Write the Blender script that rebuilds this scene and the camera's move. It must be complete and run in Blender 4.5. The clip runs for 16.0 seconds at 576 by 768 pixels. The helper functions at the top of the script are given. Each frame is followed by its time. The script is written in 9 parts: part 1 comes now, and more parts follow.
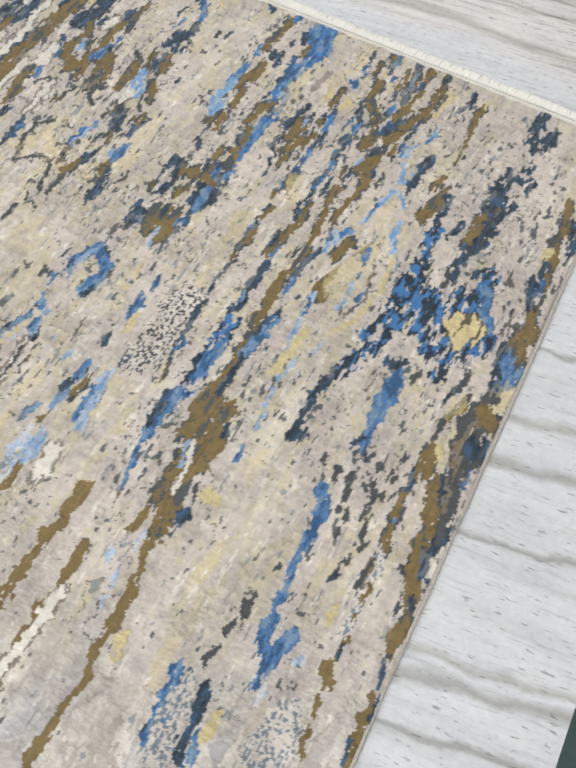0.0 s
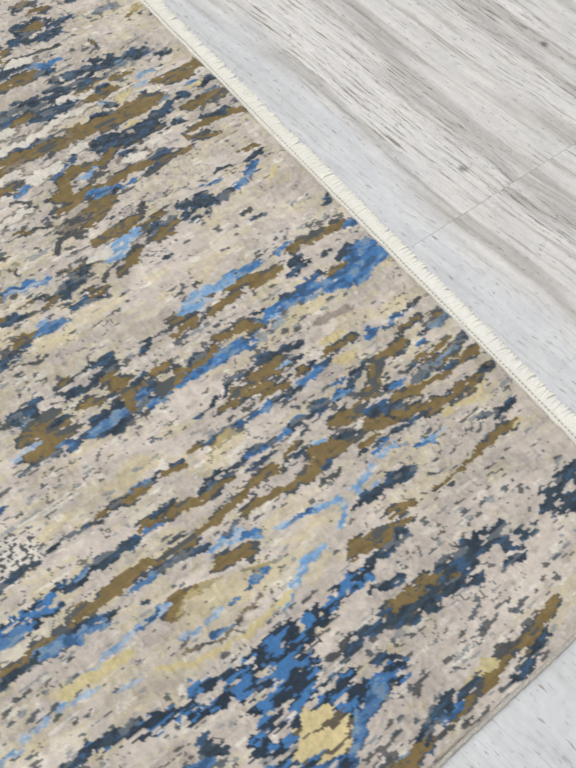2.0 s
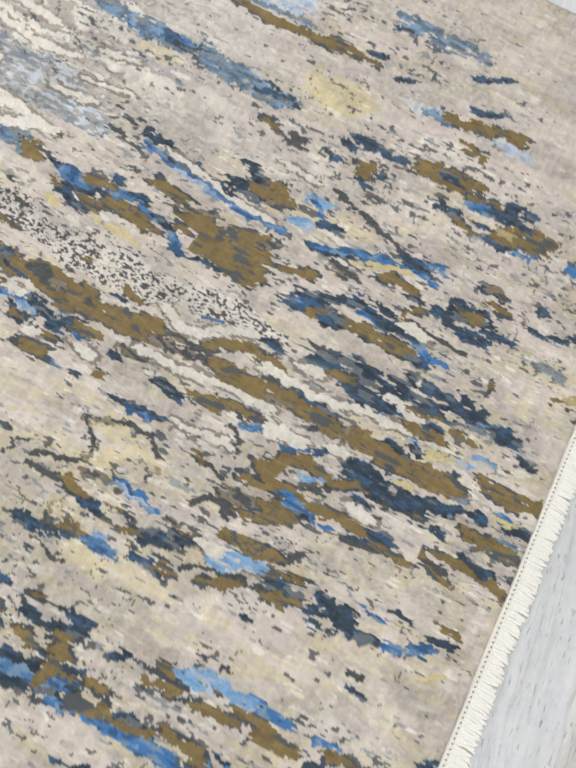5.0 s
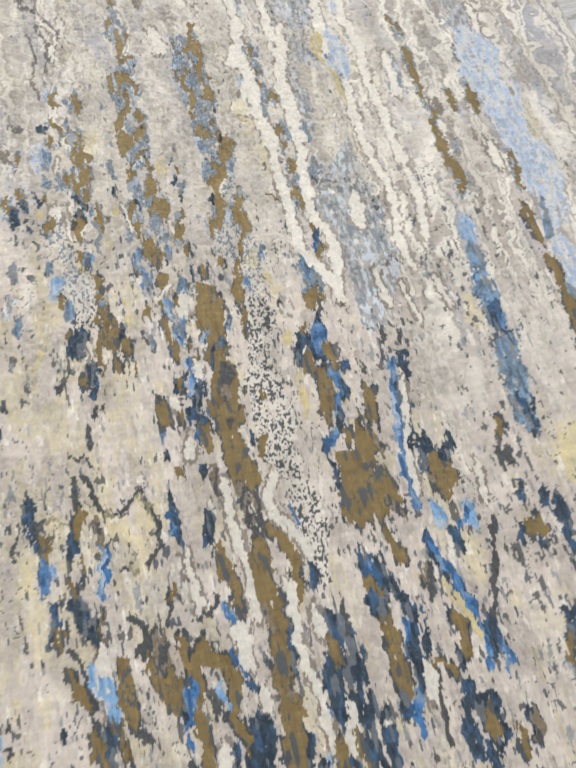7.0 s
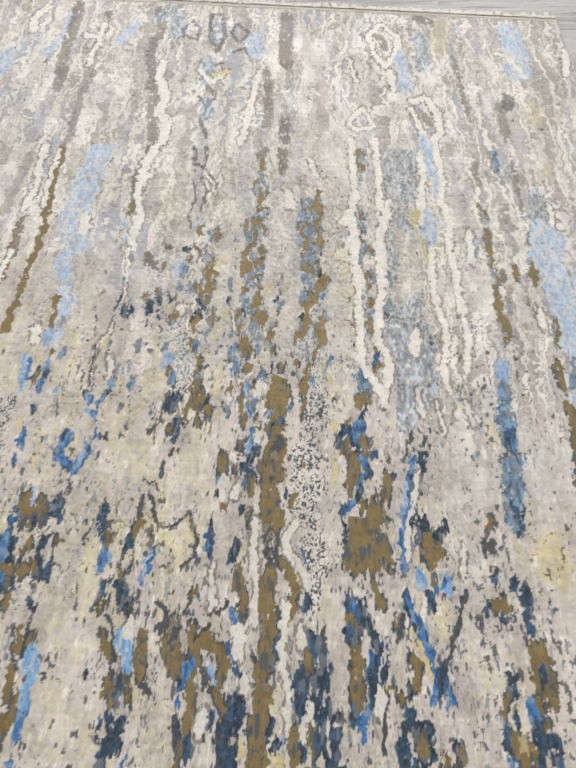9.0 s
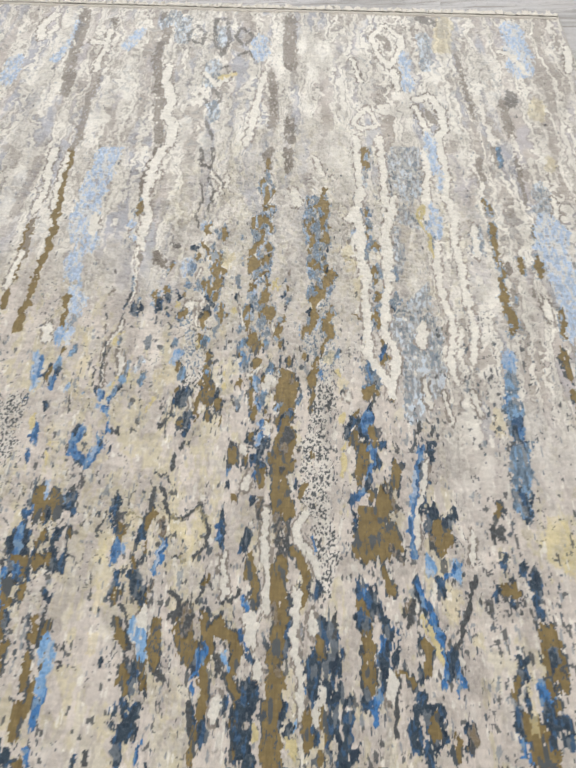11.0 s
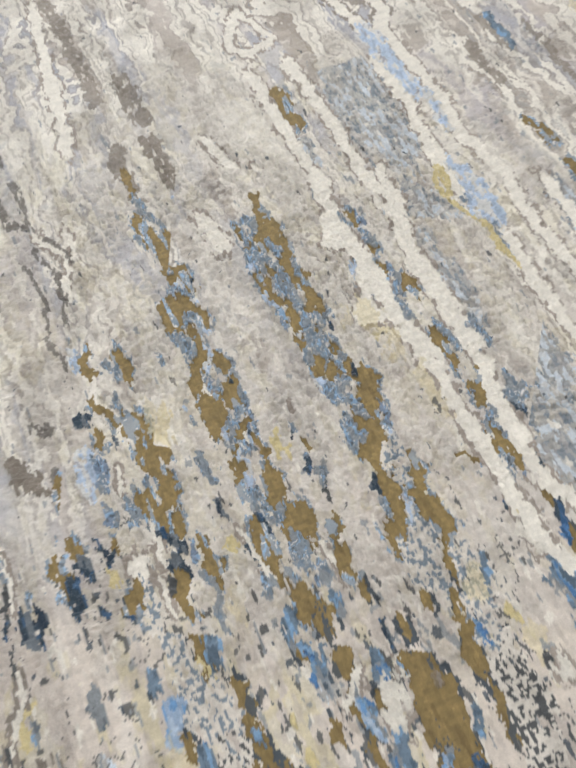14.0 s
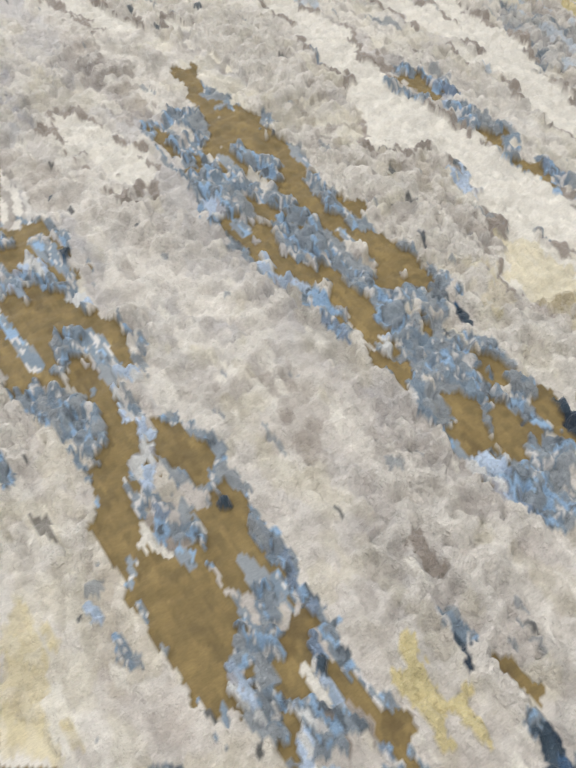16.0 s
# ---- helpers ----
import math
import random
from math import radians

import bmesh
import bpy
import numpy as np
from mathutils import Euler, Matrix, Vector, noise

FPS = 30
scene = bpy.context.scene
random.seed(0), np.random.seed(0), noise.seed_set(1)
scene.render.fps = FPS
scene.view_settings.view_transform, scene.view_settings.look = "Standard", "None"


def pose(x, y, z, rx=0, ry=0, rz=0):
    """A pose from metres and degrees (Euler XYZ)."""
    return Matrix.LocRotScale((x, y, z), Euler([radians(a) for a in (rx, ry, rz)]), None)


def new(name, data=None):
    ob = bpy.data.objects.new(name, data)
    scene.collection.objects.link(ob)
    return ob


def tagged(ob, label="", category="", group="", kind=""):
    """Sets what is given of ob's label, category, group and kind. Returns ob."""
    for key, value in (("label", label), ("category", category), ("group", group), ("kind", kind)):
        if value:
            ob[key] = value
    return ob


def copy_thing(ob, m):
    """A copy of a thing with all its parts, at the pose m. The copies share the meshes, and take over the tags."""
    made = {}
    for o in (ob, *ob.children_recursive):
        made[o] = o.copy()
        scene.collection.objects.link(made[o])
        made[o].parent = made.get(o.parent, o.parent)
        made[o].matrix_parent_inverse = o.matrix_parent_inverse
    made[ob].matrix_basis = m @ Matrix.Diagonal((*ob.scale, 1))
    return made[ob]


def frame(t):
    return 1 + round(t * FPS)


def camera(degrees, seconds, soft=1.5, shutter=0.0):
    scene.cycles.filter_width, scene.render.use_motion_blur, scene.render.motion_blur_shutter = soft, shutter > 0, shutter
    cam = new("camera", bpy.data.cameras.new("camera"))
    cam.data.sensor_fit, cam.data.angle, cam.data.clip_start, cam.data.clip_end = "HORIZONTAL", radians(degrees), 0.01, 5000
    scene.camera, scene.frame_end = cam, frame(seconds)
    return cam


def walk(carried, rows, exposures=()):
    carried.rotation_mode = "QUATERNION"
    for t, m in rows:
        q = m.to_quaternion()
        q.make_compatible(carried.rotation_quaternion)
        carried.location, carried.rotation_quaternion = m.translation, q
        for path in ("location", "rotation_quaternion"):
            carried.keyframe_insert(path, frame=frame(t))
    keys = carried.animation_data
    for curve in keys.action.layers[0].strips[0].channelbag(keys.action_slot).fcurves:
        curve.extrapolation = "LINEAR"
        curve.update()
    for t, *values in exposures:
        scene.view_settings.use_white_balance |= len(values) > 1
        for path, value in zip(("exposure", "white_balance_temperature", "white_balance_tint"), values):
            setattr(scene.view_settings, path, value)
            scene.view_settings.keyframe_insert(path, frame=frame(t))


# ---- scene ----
RUG_W, RUG_L, RUG_H = 2.44, 3.287, 0.010   # a hand-knotted rug, about 8 by 11 feet

# ---- camera ----
SOFT = 2.25
EXPO = ((0.0, -0.06), (3.0, -0.05), (7.0, -0.02), (8.5, -0.09), (11.0, -0.09), (13.5, -0.20), (16.0, -0.14))
LENS = 35.19
PATH = [
    (0, pose(0.0801, 1.7938, 1.4633, 31.00, -4.09, -152.83)),
    (0.5, pose(0.0734, 1.5750, 1.4339, 30.79, -4.58, -146.16)),
    (1, pose(0.1178, 1.3198, 1.4326, 30.36, -4.15, -145.35)),
    (1.5, pose(0.1349, 1.1485, 1.4096, 30.64, -3.85, -142.97)),
    (2, pose(0.1237, 0.9625, 1.4341, 28.57, -6.16, -129.00)),
    (2.5, pose(0.2026, 0.8049, 1.4198, 27.15, -6.16, -117.61)),
    (3, pose(0.3554, 0.6699, 1.4246, 26.29, -6.43, -109.55)),
    (3.2, pose(0.3991, 0.6119, 1.4363, 25.63, -5.31, -107.29)),
    (5.3, pose(0.8428, 0.3312, 1.4858, 22.08, -4.95, -56.31)),
    (5.5, pose(0.8707, 0.3192, 1.4878, 23.09, -4.57, -52.06)),
    (6, pose(0.9678, 0.2118, 1.4870, 26.37, -4.10, -35.43)),
    (6.5, pose(1.0648, 0.0902, 1.5020, 29.33, -3.09, -23.17)),
    (7, pose(1.1730, 0.0502, 1.5154, 31.43, -3.67, -12.35)),
    (7.5, pose(1.2482, -0.0169, 1.5599, 33.91, -2.15, -1.59)),
    (8, pose(1.3573, -0.2104, 1.6203, 38.94, -3.39, 1.96)),
    (8.5, pose(1.3704, -0.3638, 1.7069, 41.61, -2.48, 1.85)),
    (8.7, pose(1.3433, -0.3881, 1.7399, 42.06, -2.24, 1.50)),
    (10.8, pose(1.3791, -0.5047, 1.7937, 42.47, -1.15, 1.62)),
    (11, pose(1.3529, -0.4629, 1.7513, 42.76, -1.00, 1.27)),
    (11.5, pose(1.3165, -0.3345, 1.6766, 42.22, -0.02, 0.26)),
    (12, pose(1.3119, -0.1239, 1.5649, 40.91, 0.78, 0.10)),
    (12.5, pose(1.3175, 0.1489, 1.4648, 40.95, 2.35, 1.07)),
    (13, pose(1.2419, 0.3988, 1.3708, 39.35, 4.94, -3.10)),
    (13.5, pose(1.1409, 0.6606, 1.2825, 36.20, 6.12, -16.18)),
    (14, pose(1.1424, 0.9043, 1.1258, 33.91, 3.99, -22.17)),
    (14.5, pose(1.1626, 1.1055, 0.9505, 33.10, 3.34, -27.15)),
    (15, pose(1.1679, 1.2618, 0.7049, 34.00, 2.81, -29.18)),
    (15.5, pose(1.1800, 1.3674, 0.5058, 35.76, 2.60, -32.40)),
    (16, pose(1.1896, 1.4449, 0.3929, 39.14, 2.45, -32.98)),
]
cam = camera(LENS, 16.0, soft=SOFT)
walk(cam, PATH, EXPO)


# ---- light ----
world = bpy.data.worlds.new("world")
scene.world = world
world.use_nodes = True
sky = world.node_tree.nodes.new("ShaderNodeTexSky")
sky.sky_type, sky.sun_disc, sky.sun_elevation, sky.sun_rotation = "NISHITA", False, radians(40), radians(200)
back = world.node_tree.nodes["Background"]
back.inputs["Strength"].default_value = 0.05
world.node_tree.links.new(sky.outputs[0], back.inputs["Color"])
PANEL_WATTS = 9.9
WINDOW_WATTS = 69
# grid of unseen ceiling lamps, added to give even overhead light
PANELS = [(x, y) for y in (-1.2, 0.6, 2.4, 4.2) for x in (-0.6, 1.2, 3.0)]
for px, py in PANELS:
    lamp = new("added_panel_lamp", bpy.data.lights.new("added_panel_lamp", "AREA"))
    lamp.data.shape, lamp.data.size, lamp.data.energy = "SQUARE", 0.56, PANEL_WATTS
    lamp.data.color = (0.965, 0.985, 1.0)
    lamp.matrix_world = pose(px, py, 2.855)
# fill lamp added just inside the unseen window, in place of daylight
lamp = new("added_window_lamp", bpy.data.lights.new("added_window_lamp", "AREA"))
lamp.data.shape, lamp.data.size, lamp.data.size_y, lamp.data.energy = "RECTANGLE", 3.9, 1.7, WINDOW_WATTS
lamp.data.color = (0.93, 0.96, 1.0)
lamp.matrix_world = pose(1.2, 5.93, 1.55, -90, 0, 0)

# ---- materials ----


def material(name):
    m = bpy.data.materials.new(name)
    m.use_nodes = True
    return m, m.node_tree.nodes, m.node_tree.links, m.node_tree.nodes["Principled BSDF"]


def ramp(nodes, stops):
    r = nodes.new("ShaderNodeValToRGB")
    while len(r.color_ramp.elements) < len(stops):
        r.color_ramp.elements.new(0.5)
    for e, (at, col) in zip(r.color_ramp.elements, stops):
        e.position, e.color = at, (*col, 1) if len(col) == 3 else col
    return r


def tex(nodes, links, vec, scale, detail=3, rough=0.55, distort=0.0):
    n = nodes.new("ShaderNodeTexNoise")
    n.inputs["Scale"].default_value, n.inputs["Detail"].default_value = scale, detail
    n.inputs["Roughness"].default_value, n.inputs["Distortion"].default_value = rough, distort
    links.new(vec, n.inputs["Vector"])
    return n


def mapped(nodes, links, vec, scale, rot=0.0):
    m = nodes.new("ShaderNodeMapping")
    m.inputs["Scale"].default_value = scale
    m.inputs["Rotation"].default_value = (0, 0, rot)
    links.new(vec, m.inputs["Vector"])
    return m.outputs[0]


def mixed(nodes, links, mode, fac, a, b):
    m = nodes.new("ShaderNodeMix")
    m.data_type, m.blend_type = "RGBA", mode
    if isinstance(fac, float):
        m.inputs[0].default_value = fac
    else:
        links.new(fac, m.inputs[0])
    for sock, v in ((m.inputs[6], a), (m.inputs[7], b)):
        if isinstance(v, tuple):
            sock.default_value = (*v, 1)
        else:
            links.new(v, sock)
    return m.outputs[2]


def pile_material():
    m, nodes, links, bsdf = material("knotted_pile")
    geo = nodes.new("ShaderNodeNewGeometry").outputs["Position"]
    att = nodes.new("ShaderNodeAttribute")
    att.attribute_name = "yarn"
    fibre = tex(nodes, links, mapped(nodes, links, geo, (380, 1300, 380)), 1.0, 3, 0.7)
    fr = ramp(nodes, [(0.28, (0.66, 0.65, 0.62)), (0.72, (1.20, 1.20, 1.20))])
    links.new(fibre.outputs["Fac"], fr.inputs["Fac"])
    dyed = mixed(nodes, links, "MULTIPLY", 0.45, att.outputs["Color"], fr.outputs[0])
    nap = tex(nodes, links, mapped(nodes, links, geo, (14, 60, 14)), 1.0, 3, 0.6)
    nr = ramp(nodes, [(0.3, (0.90, 0.90, 0.90)), (0.7, (1.08, 1.08, 1.08))])
    links.new(nap.outputs["Fac"], nr.inputs["Fac"])
    dyed = mixed(nodes, links, "MULTIPLY", 1.0, dyed, nr.outputs[0])
    links.new(dyed, bsdf.inputs["Base Color"])
    bsdf.inputs["Roughness"].default_value = 0.6
    bsdf.inputs["Specular IOR Level"].default_value = 0.35
    bsdf.inputs["Sheen Weight"].default_value = 0.20
    bsdf.inputs["Sheen Roughness"].default_value = 0.45
    curls = tex(nodes, links, geo, 420, 2, 0.6, 0.6)
    lump = nodes.new("ShaderNodeMath")
    lump.operation = "MULTIPLY"
    links.new(curls.outputs["Fac"], lump.inputs[0])
    links.new(att.outputs["Alpha"], lump.inputs[1])
    b1 = nodes.new("ShaderNodeBump")
    b1.inputs["Strength"].default_value, b1.inputs["Distance"].default_value = 0.75, 0.004
    links.new(lump.outputs[0], b1.inputs["Height"])
    b2 = nodes.new("ShaderNodeBump")
    b2.inputs["Strength"].default_value, b2.inputs["Distance"].default_value = 0.32, 0.0012
    links.new(fibre.outputs["Fac"], b2.inputs["Height"])
    links.new(b1.outputs[0], b2.inputs["Normal"])
    links.new(b2.outputs[0], bsdf.inputs["Normal"])
    return m


def scalar(nodes, links, op, a, b=0.0, c=0.0):
    n = nodes.new("ShaderNodeMath")
    n.operation = op
    for sock, v in zip(n.inputs, (a, b, c)):
        if isinstance(v, (int, float)):
            sock.default_value = v
        else:
            links.new(v, sock)
    return n.outputs[0]


VEINS = (0.648, 0.82, 0.925, 1.085, 1.315, 1.352, 1.44, 1.60)       # across the strip beside the rug


def marble_material(name, base, cool, streak, dark, veined):
    m, nodes, links, bsdf = material(name)
    geo = nodes.new("ShaderNodeNewGeometry").outputs["Position"]
    info = nodes.new("ShaderNodeObjectInfo")
    comb = nodes.new("ShaderNodeCombineXYZ")
    links.new(info.outputs["Random"], comb.inputs[0])
    off = nodes.new("ShaderNodeVectorMath")
    off.operation = "MULTIPLY_ADD"
    links.new(comb.outputs[0], off.inputs[0])
    off.inputs[1].default_value = (0.3, 0.006, 0)
    links.new(geo, off.inputs[2])
    v = off.outputs[0]
    # bands that run along the slab, bent by a slow wave
    bent = tex(nodes, links, v, 1.6, 2)
    vv = mixed(nodes, links, "ADD", 0.07, v, bent.outputs["Color"])
    crinkled = tex(nodes, links, v, 14, 3)
    vv = mixed(nodes, links, "ADD", 0.012, vv, crinkled.outputs["Color"])
    turned = mapped(nodes, links, vv, (1, 1, 1), -0.13)
    broad = tex(nodes, links, mapped(nodes, links, turned, (0.8, 9, 1)), 1.0, 3, 0.5)
    mid = tex(nodes, links, mapped(nodes, links, turned, (2.6, 52, 1)), 1.0, 4, 0.62)
    fine = tex(nodes, links, mapped(nodes, links, turned, (9, 150, 1)), 1.0, 4, 0.7)
    flecks = tex(nodes, links, mapped(nodes, links, turned, (34, 170, 1)), 1.0, 2, 0.6)
    cloud = tex(nodes, links, mapped(nodes, links, v, (9, 16, 9)), 1.0, 5, 0.65)
    blotch = tex(nodes, links, v, 70, 3, 0.6)
    sep = nodes.new("ShaderNodeSeparateXYZ")
    links.new(geo, sep.inputs[0])
    slow = tex(nodes, links, mapped(nodes, links, geo, (3, 3, 3)), 1.0, 3, 0.5)
    drift = scalar(nodes, links, "MULTIPLY_ADD", slow.outputs["Fac"], 0.16, -0.08)
    along = scalar(nodes, links, "ADD", sep.outputs[1], drift)
    # a paler, cooler seam of stone runs under the rug's end
    zone = nodes.new("ShaderNodeMapRange")
    zone.interpolation_type = "SMOOTHSTEP"
    zone.inputs["From Min"].default_value, zone.inputs["From Max"].default_value = -0.20, -0.09
    links.new(along, zone.inputs["Value"])
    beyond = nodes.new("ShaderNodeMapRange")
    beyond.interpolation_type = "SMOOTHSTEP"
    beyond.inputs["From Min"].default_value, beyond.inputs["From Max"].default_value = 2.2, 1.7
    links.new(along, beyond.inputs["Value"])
    seam = scalar(nodes, links, "MULTIPLY", zone.outputs[0], beyond.outputs[0])
    rough_part = scalar(nodes, links, "MULTIPLY_ADD", seam, -0.72, 1.0)
    # far floor renders too bright, so its base colour is darkened here
    far_darkening = scalar(nodes, links, "SUBTRACT", 1.0, beyond.outputs[0])
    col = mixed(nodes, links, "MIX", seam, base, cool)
    col = mixed(nodes, links, "MULTIPLY", far_darkening, col, (0.70, 0.69, 0.69))
    r1 = ramp(nodes, [(0.50, (1, 1, 1)), (0.585, streak), (0.66, (0.97, 0.97, 0.97))])
    links.new(broad.outputs["Fac"], r1.inputs["Fac"])
    col = mixed(nodes, links, "MULTIPLY", rough_part, col, r1.outputs[0])
    r2 = ramp(nodes, [(0.32, (0.66, 0.635, 0.60)), (0.43, (0.94, 0.935, 0.925)), (0.60, (1.04, 1.04, 1.045))])
    links.new(mid.outputs["Fac"], r2.inputs["Fac"])
    col = mixed(nodes, links, "MULTIPLY", rough_part, col, r2.outputs[0])
    gather = tex(nodes, links, mapped(nodes, links, turned, (0.9, 6.0, 1)), 1.0, 2, 0.5)
    gr = ramp(nodes, [(0.44, (0.10, 0.10, 0.10)), (0.57, (1.0, 1.0, 1.0))])
    links.new(gather.outputs["Fac"], gr.inputs["Fac"])
    r5 = ramp(nodes, [(0.35, (0.40, 0.375, 0.34)), (0.47, (1.04, 1.04, 1.04))])
    links.new(fine.outputs["Fac"], r5.inputs["Fac"])
    col = mixed(nodes, links, "MULTIPLY", scalar(nodes, links, "MULTIPLY", gr.outputs[0], rough_part), col, r5.outputs[0])
    r3 = ramp(nodes, [(0.30, dark), (0.38, (1, 1, 1))])
    links.new(flecks.outputs["Fac"], r3.inputs["Fac"])
    col = mixed(nodes, links, "MULTIPLY", 0.7, col, r3.outputs[0])
    if veined:
        wob = tex(nodes, links, mapped(nodes, links, geo, (7, 12, 7)), 1.0, 4, 0.6)
        at = scalar(nodes, links, "MULTIPLY_ADD", wob.outputs["Fac"], 0.05, -0.025)
        at = scalar(nodes, links, "ADD", at, sep.outputs[1])
        at = scalar(nodes, links, "MULTIPLY_ADD", sep.outputs[0], -0.20, at)
        at = scalar(nodes, links, "MULTIPLY_ADD", at, 1 / 1.2, -0.5 / 1.2)
        stops = [(0.0, (1, 1, 1))]
        for k, y in enumerate(VEINS):
            p, w, deep = (y - 0.5) / 1.2, 0.0042 + 0.0020 * (k % 3), (0.42, 0.60, 0.50)[k % 3]
            stops += [(p - 2.2 * w, (1, 1, 1)), (p, (deep, deep * 0.98, deep * 0.90)), (p + 1.6 * w, (1, 1, 1))]
        rv = ramp(nodes, stops)
        links.new(at, rv.inputs["Fac"])
        col = mixed(nodes, links, "MULTIPLY", 0.85, col, rv.outputs[0])
    r4 = ramp(nodes, [(0.3, (0.92, 0.92, 0.94)), (0.7, (1.05, 1.045, 1.03))])
    links.new(cloud.outputs["Fac"], r4.inputs["Fac"])
    col = mixed(nodes, links, "MULTIPLY", 1.0, col, r4.outputs[0])
    if veined:
        ragged = mixed(nodes, links, "ADD", 0.012, geo, blotch.outputs["Color"])
        for spot in ((0.83, -0.28, 0.0), (1.0, -0.723, 0.0)):
            gap = nodes.new("ShaderNodeVectorMath")
            gap.operation = "DISTANCE"
            links.new(ragged, gap.inputs[0])
            gap.inputs[1].default_value = spot
            rs = ramp(nodes, [(0.006, (0.22, 0.21, 0.19)), (0.014, (1, 1, 1))])
            links.new(gap.outputs["Value"], rs.inputs["Fac"])
            col = mixed(nodes, links, "MULTIPLY", 0.9, col, rs.outputs[0])
    r6 = ramp(nodes, [(0.3, (0.94, 0.94, 0.94)), (0.7, (1.04, 1.04, 1.04))])
    links.new(blotch.outputs["Fac"], r6.inputs["Fac"])
    col = mixed(nodes, links, "MULTIPLY", 1.0, col, r6.outputs[0])
    links.new(col, bsdf.inputs["Base Color"])
    rr = nodes.new("ShaderNodeMapRange")
    rr.inputs["To Min"].default_value, rr.inputs["To Max"].default_value = 0.48, 0.68
    links.new(cloud.outputs["Fac"], rr.inputs["Value"])
    links.new(rr.outputs[0], bsdf.inputs["Roughness"])
    bsdf.inputs["Specular IOR Level"].default_value = 0.22
    b = nodes.new("ShaderNodeBump")
    b.inputs["Strength"].default_value, b.inputs["Distance"].default_value = 0.12, 0.001
    links.new(flecks.outputs["Fac"], b.inputs["Height"])
    links.new(b.outputs[0], bsdf.inputs["Normal"])
    return m


def plain_material(name, col, rough, grain=40.0, depth=0.12):
    m, nodes, links, bsdf = material(name)
    geo = nodes.new("ShaderNodeNewGeometry").outputs["Position"]
    n = tex(nodes, links, geo, grain, 4)
    r = ramp(nodes, [(0.3, tuple(c * (1 - depth) for c in col)), (0.7, tuple(min(1, c * (1 + depth)) for c in col))])
    links.new(n.outputs["Fac"], r.inputs["Fac"])
    links.new(r.outputs[0], bsdf.inputs["Base Color"])
    bsdf.inputs["Roughness"].default_value = rough
    b = nodes.new("ShaderNodeBump")
    b.inputs["Strength"].default_value, b.inputs["Distance"].default_value = 0.3, 0.001
    links.new(n.outputs["Fac"], b.inputs["Height"])
    links.new(b.outputs[0], bsdf.inputs["Normal"])
    return m


PILE = pile_material()
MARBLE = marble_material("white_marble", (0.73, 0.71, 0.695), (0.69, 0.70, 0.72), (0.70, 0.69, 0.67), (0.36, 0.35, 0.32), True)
GREEN = marble_material("green_marble", (0.045, 0.075, 0.07), (0.05, 0.08, 0.075), (0.7, 0.7, 0.7), (0.6, 0.6, 0.6), False)
COTTON = plain_material("cotton_yarn", (0.90, 0.88, 0.82), 0.9, 500, 0.10)
# far-end cotton: warmer cream, with its colour darkened against overexposure there
FAR_COTTON = plain_material("far_end_cotton", (0.68, 0.63, 0.56), 0.9, 400, 0.06)
HEM = plain_material("woven_cotton", (0.86, 0.83, 0.76), 0.9, 700, 0.10)
STITCH = plain_material("dark_thread", (0.30, 0.27, 0.23), 0.9, 500)
BINDING = plain_material("wool_binding", (0.46, 0.43, 0.39), 0.9, 300, 0.25)
JUTE = plain_material("rug_backing", (0.45, 0.40, 0.32), 0.95, 300)
GROUT = plain_material("joint_filler", (0.72, 0.715, 0.70), 0.9, 90)
PAINT = plain_material("wall_paint", (0.78, 0.77, 0.74), 0.85, 30, 0.03)
ALU = plain_material("white_metal", (0.8, 0.8, 0.8), 0.4, 60, 0.02)

# glowing face of the added ceiling panels
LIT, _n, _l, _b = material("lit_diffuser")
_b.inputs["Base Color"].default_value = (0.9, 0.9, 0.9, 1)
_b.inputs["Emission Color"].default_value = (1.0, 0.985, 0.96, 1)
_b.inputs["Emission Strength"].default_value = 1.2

GLASS, _n, _l, _b = material("clear_glass")
_b.inputs["Base Color"].default_value = (0.95, 0.97, 0.96, 1)
_b.inputs["Roughness"].default_value = 0.02
_b.inputs["Transmission Weight"].default_value = 1.0


def box(bm, x0, y0, z0, x1, y1, z1, bevel=0.0):
    r = bmesh.ops.create_cube(bm, size=1, matrix=Matrix.Translation(((x0 + x1) / 2, (y0 + y1) / 2, (z0 + z1) / 2)) @ Matrix.Diagonal((x1 - x0, y1 - y0, z1 - z0, 1)))
    if bevel:
        edges = {e for v in r["verts"] for e in v.link_edges}
        bmesh.ops.bevel(bm, geom=list(edges), offset=bevel, segments=1, affect="EDGES")


def mesh_of(name, bm, mat):
    me = bpy.data.meshes.new(name)
    bm.to_mesh(me)
    bm.free()
    me.materials.append(mat)
    return me


def part(name, bm, mat, parent=None, label=""):
    ob = new(name, mesh_of(name, bm, mat))
    ob.parent = parent
    if label:
        ob["label"] = label
    return ob


# ---- the room ----
X0, X1, Y0, Y1, TOP = -2.6, 4.6, -2.6, 6.0, 2.9
GREEN_EDGE = -0.282
bm = bmesh.new()
box(bm, X0 - 0.2, Y0 - 0.2, -0.12, X1 + 0.2, Y1 + 0.2, -0.004)
floor = tagged(part("floor", bm, GROUT), "polished marble slab floor with pale joint lines", "floor", kind="structure")

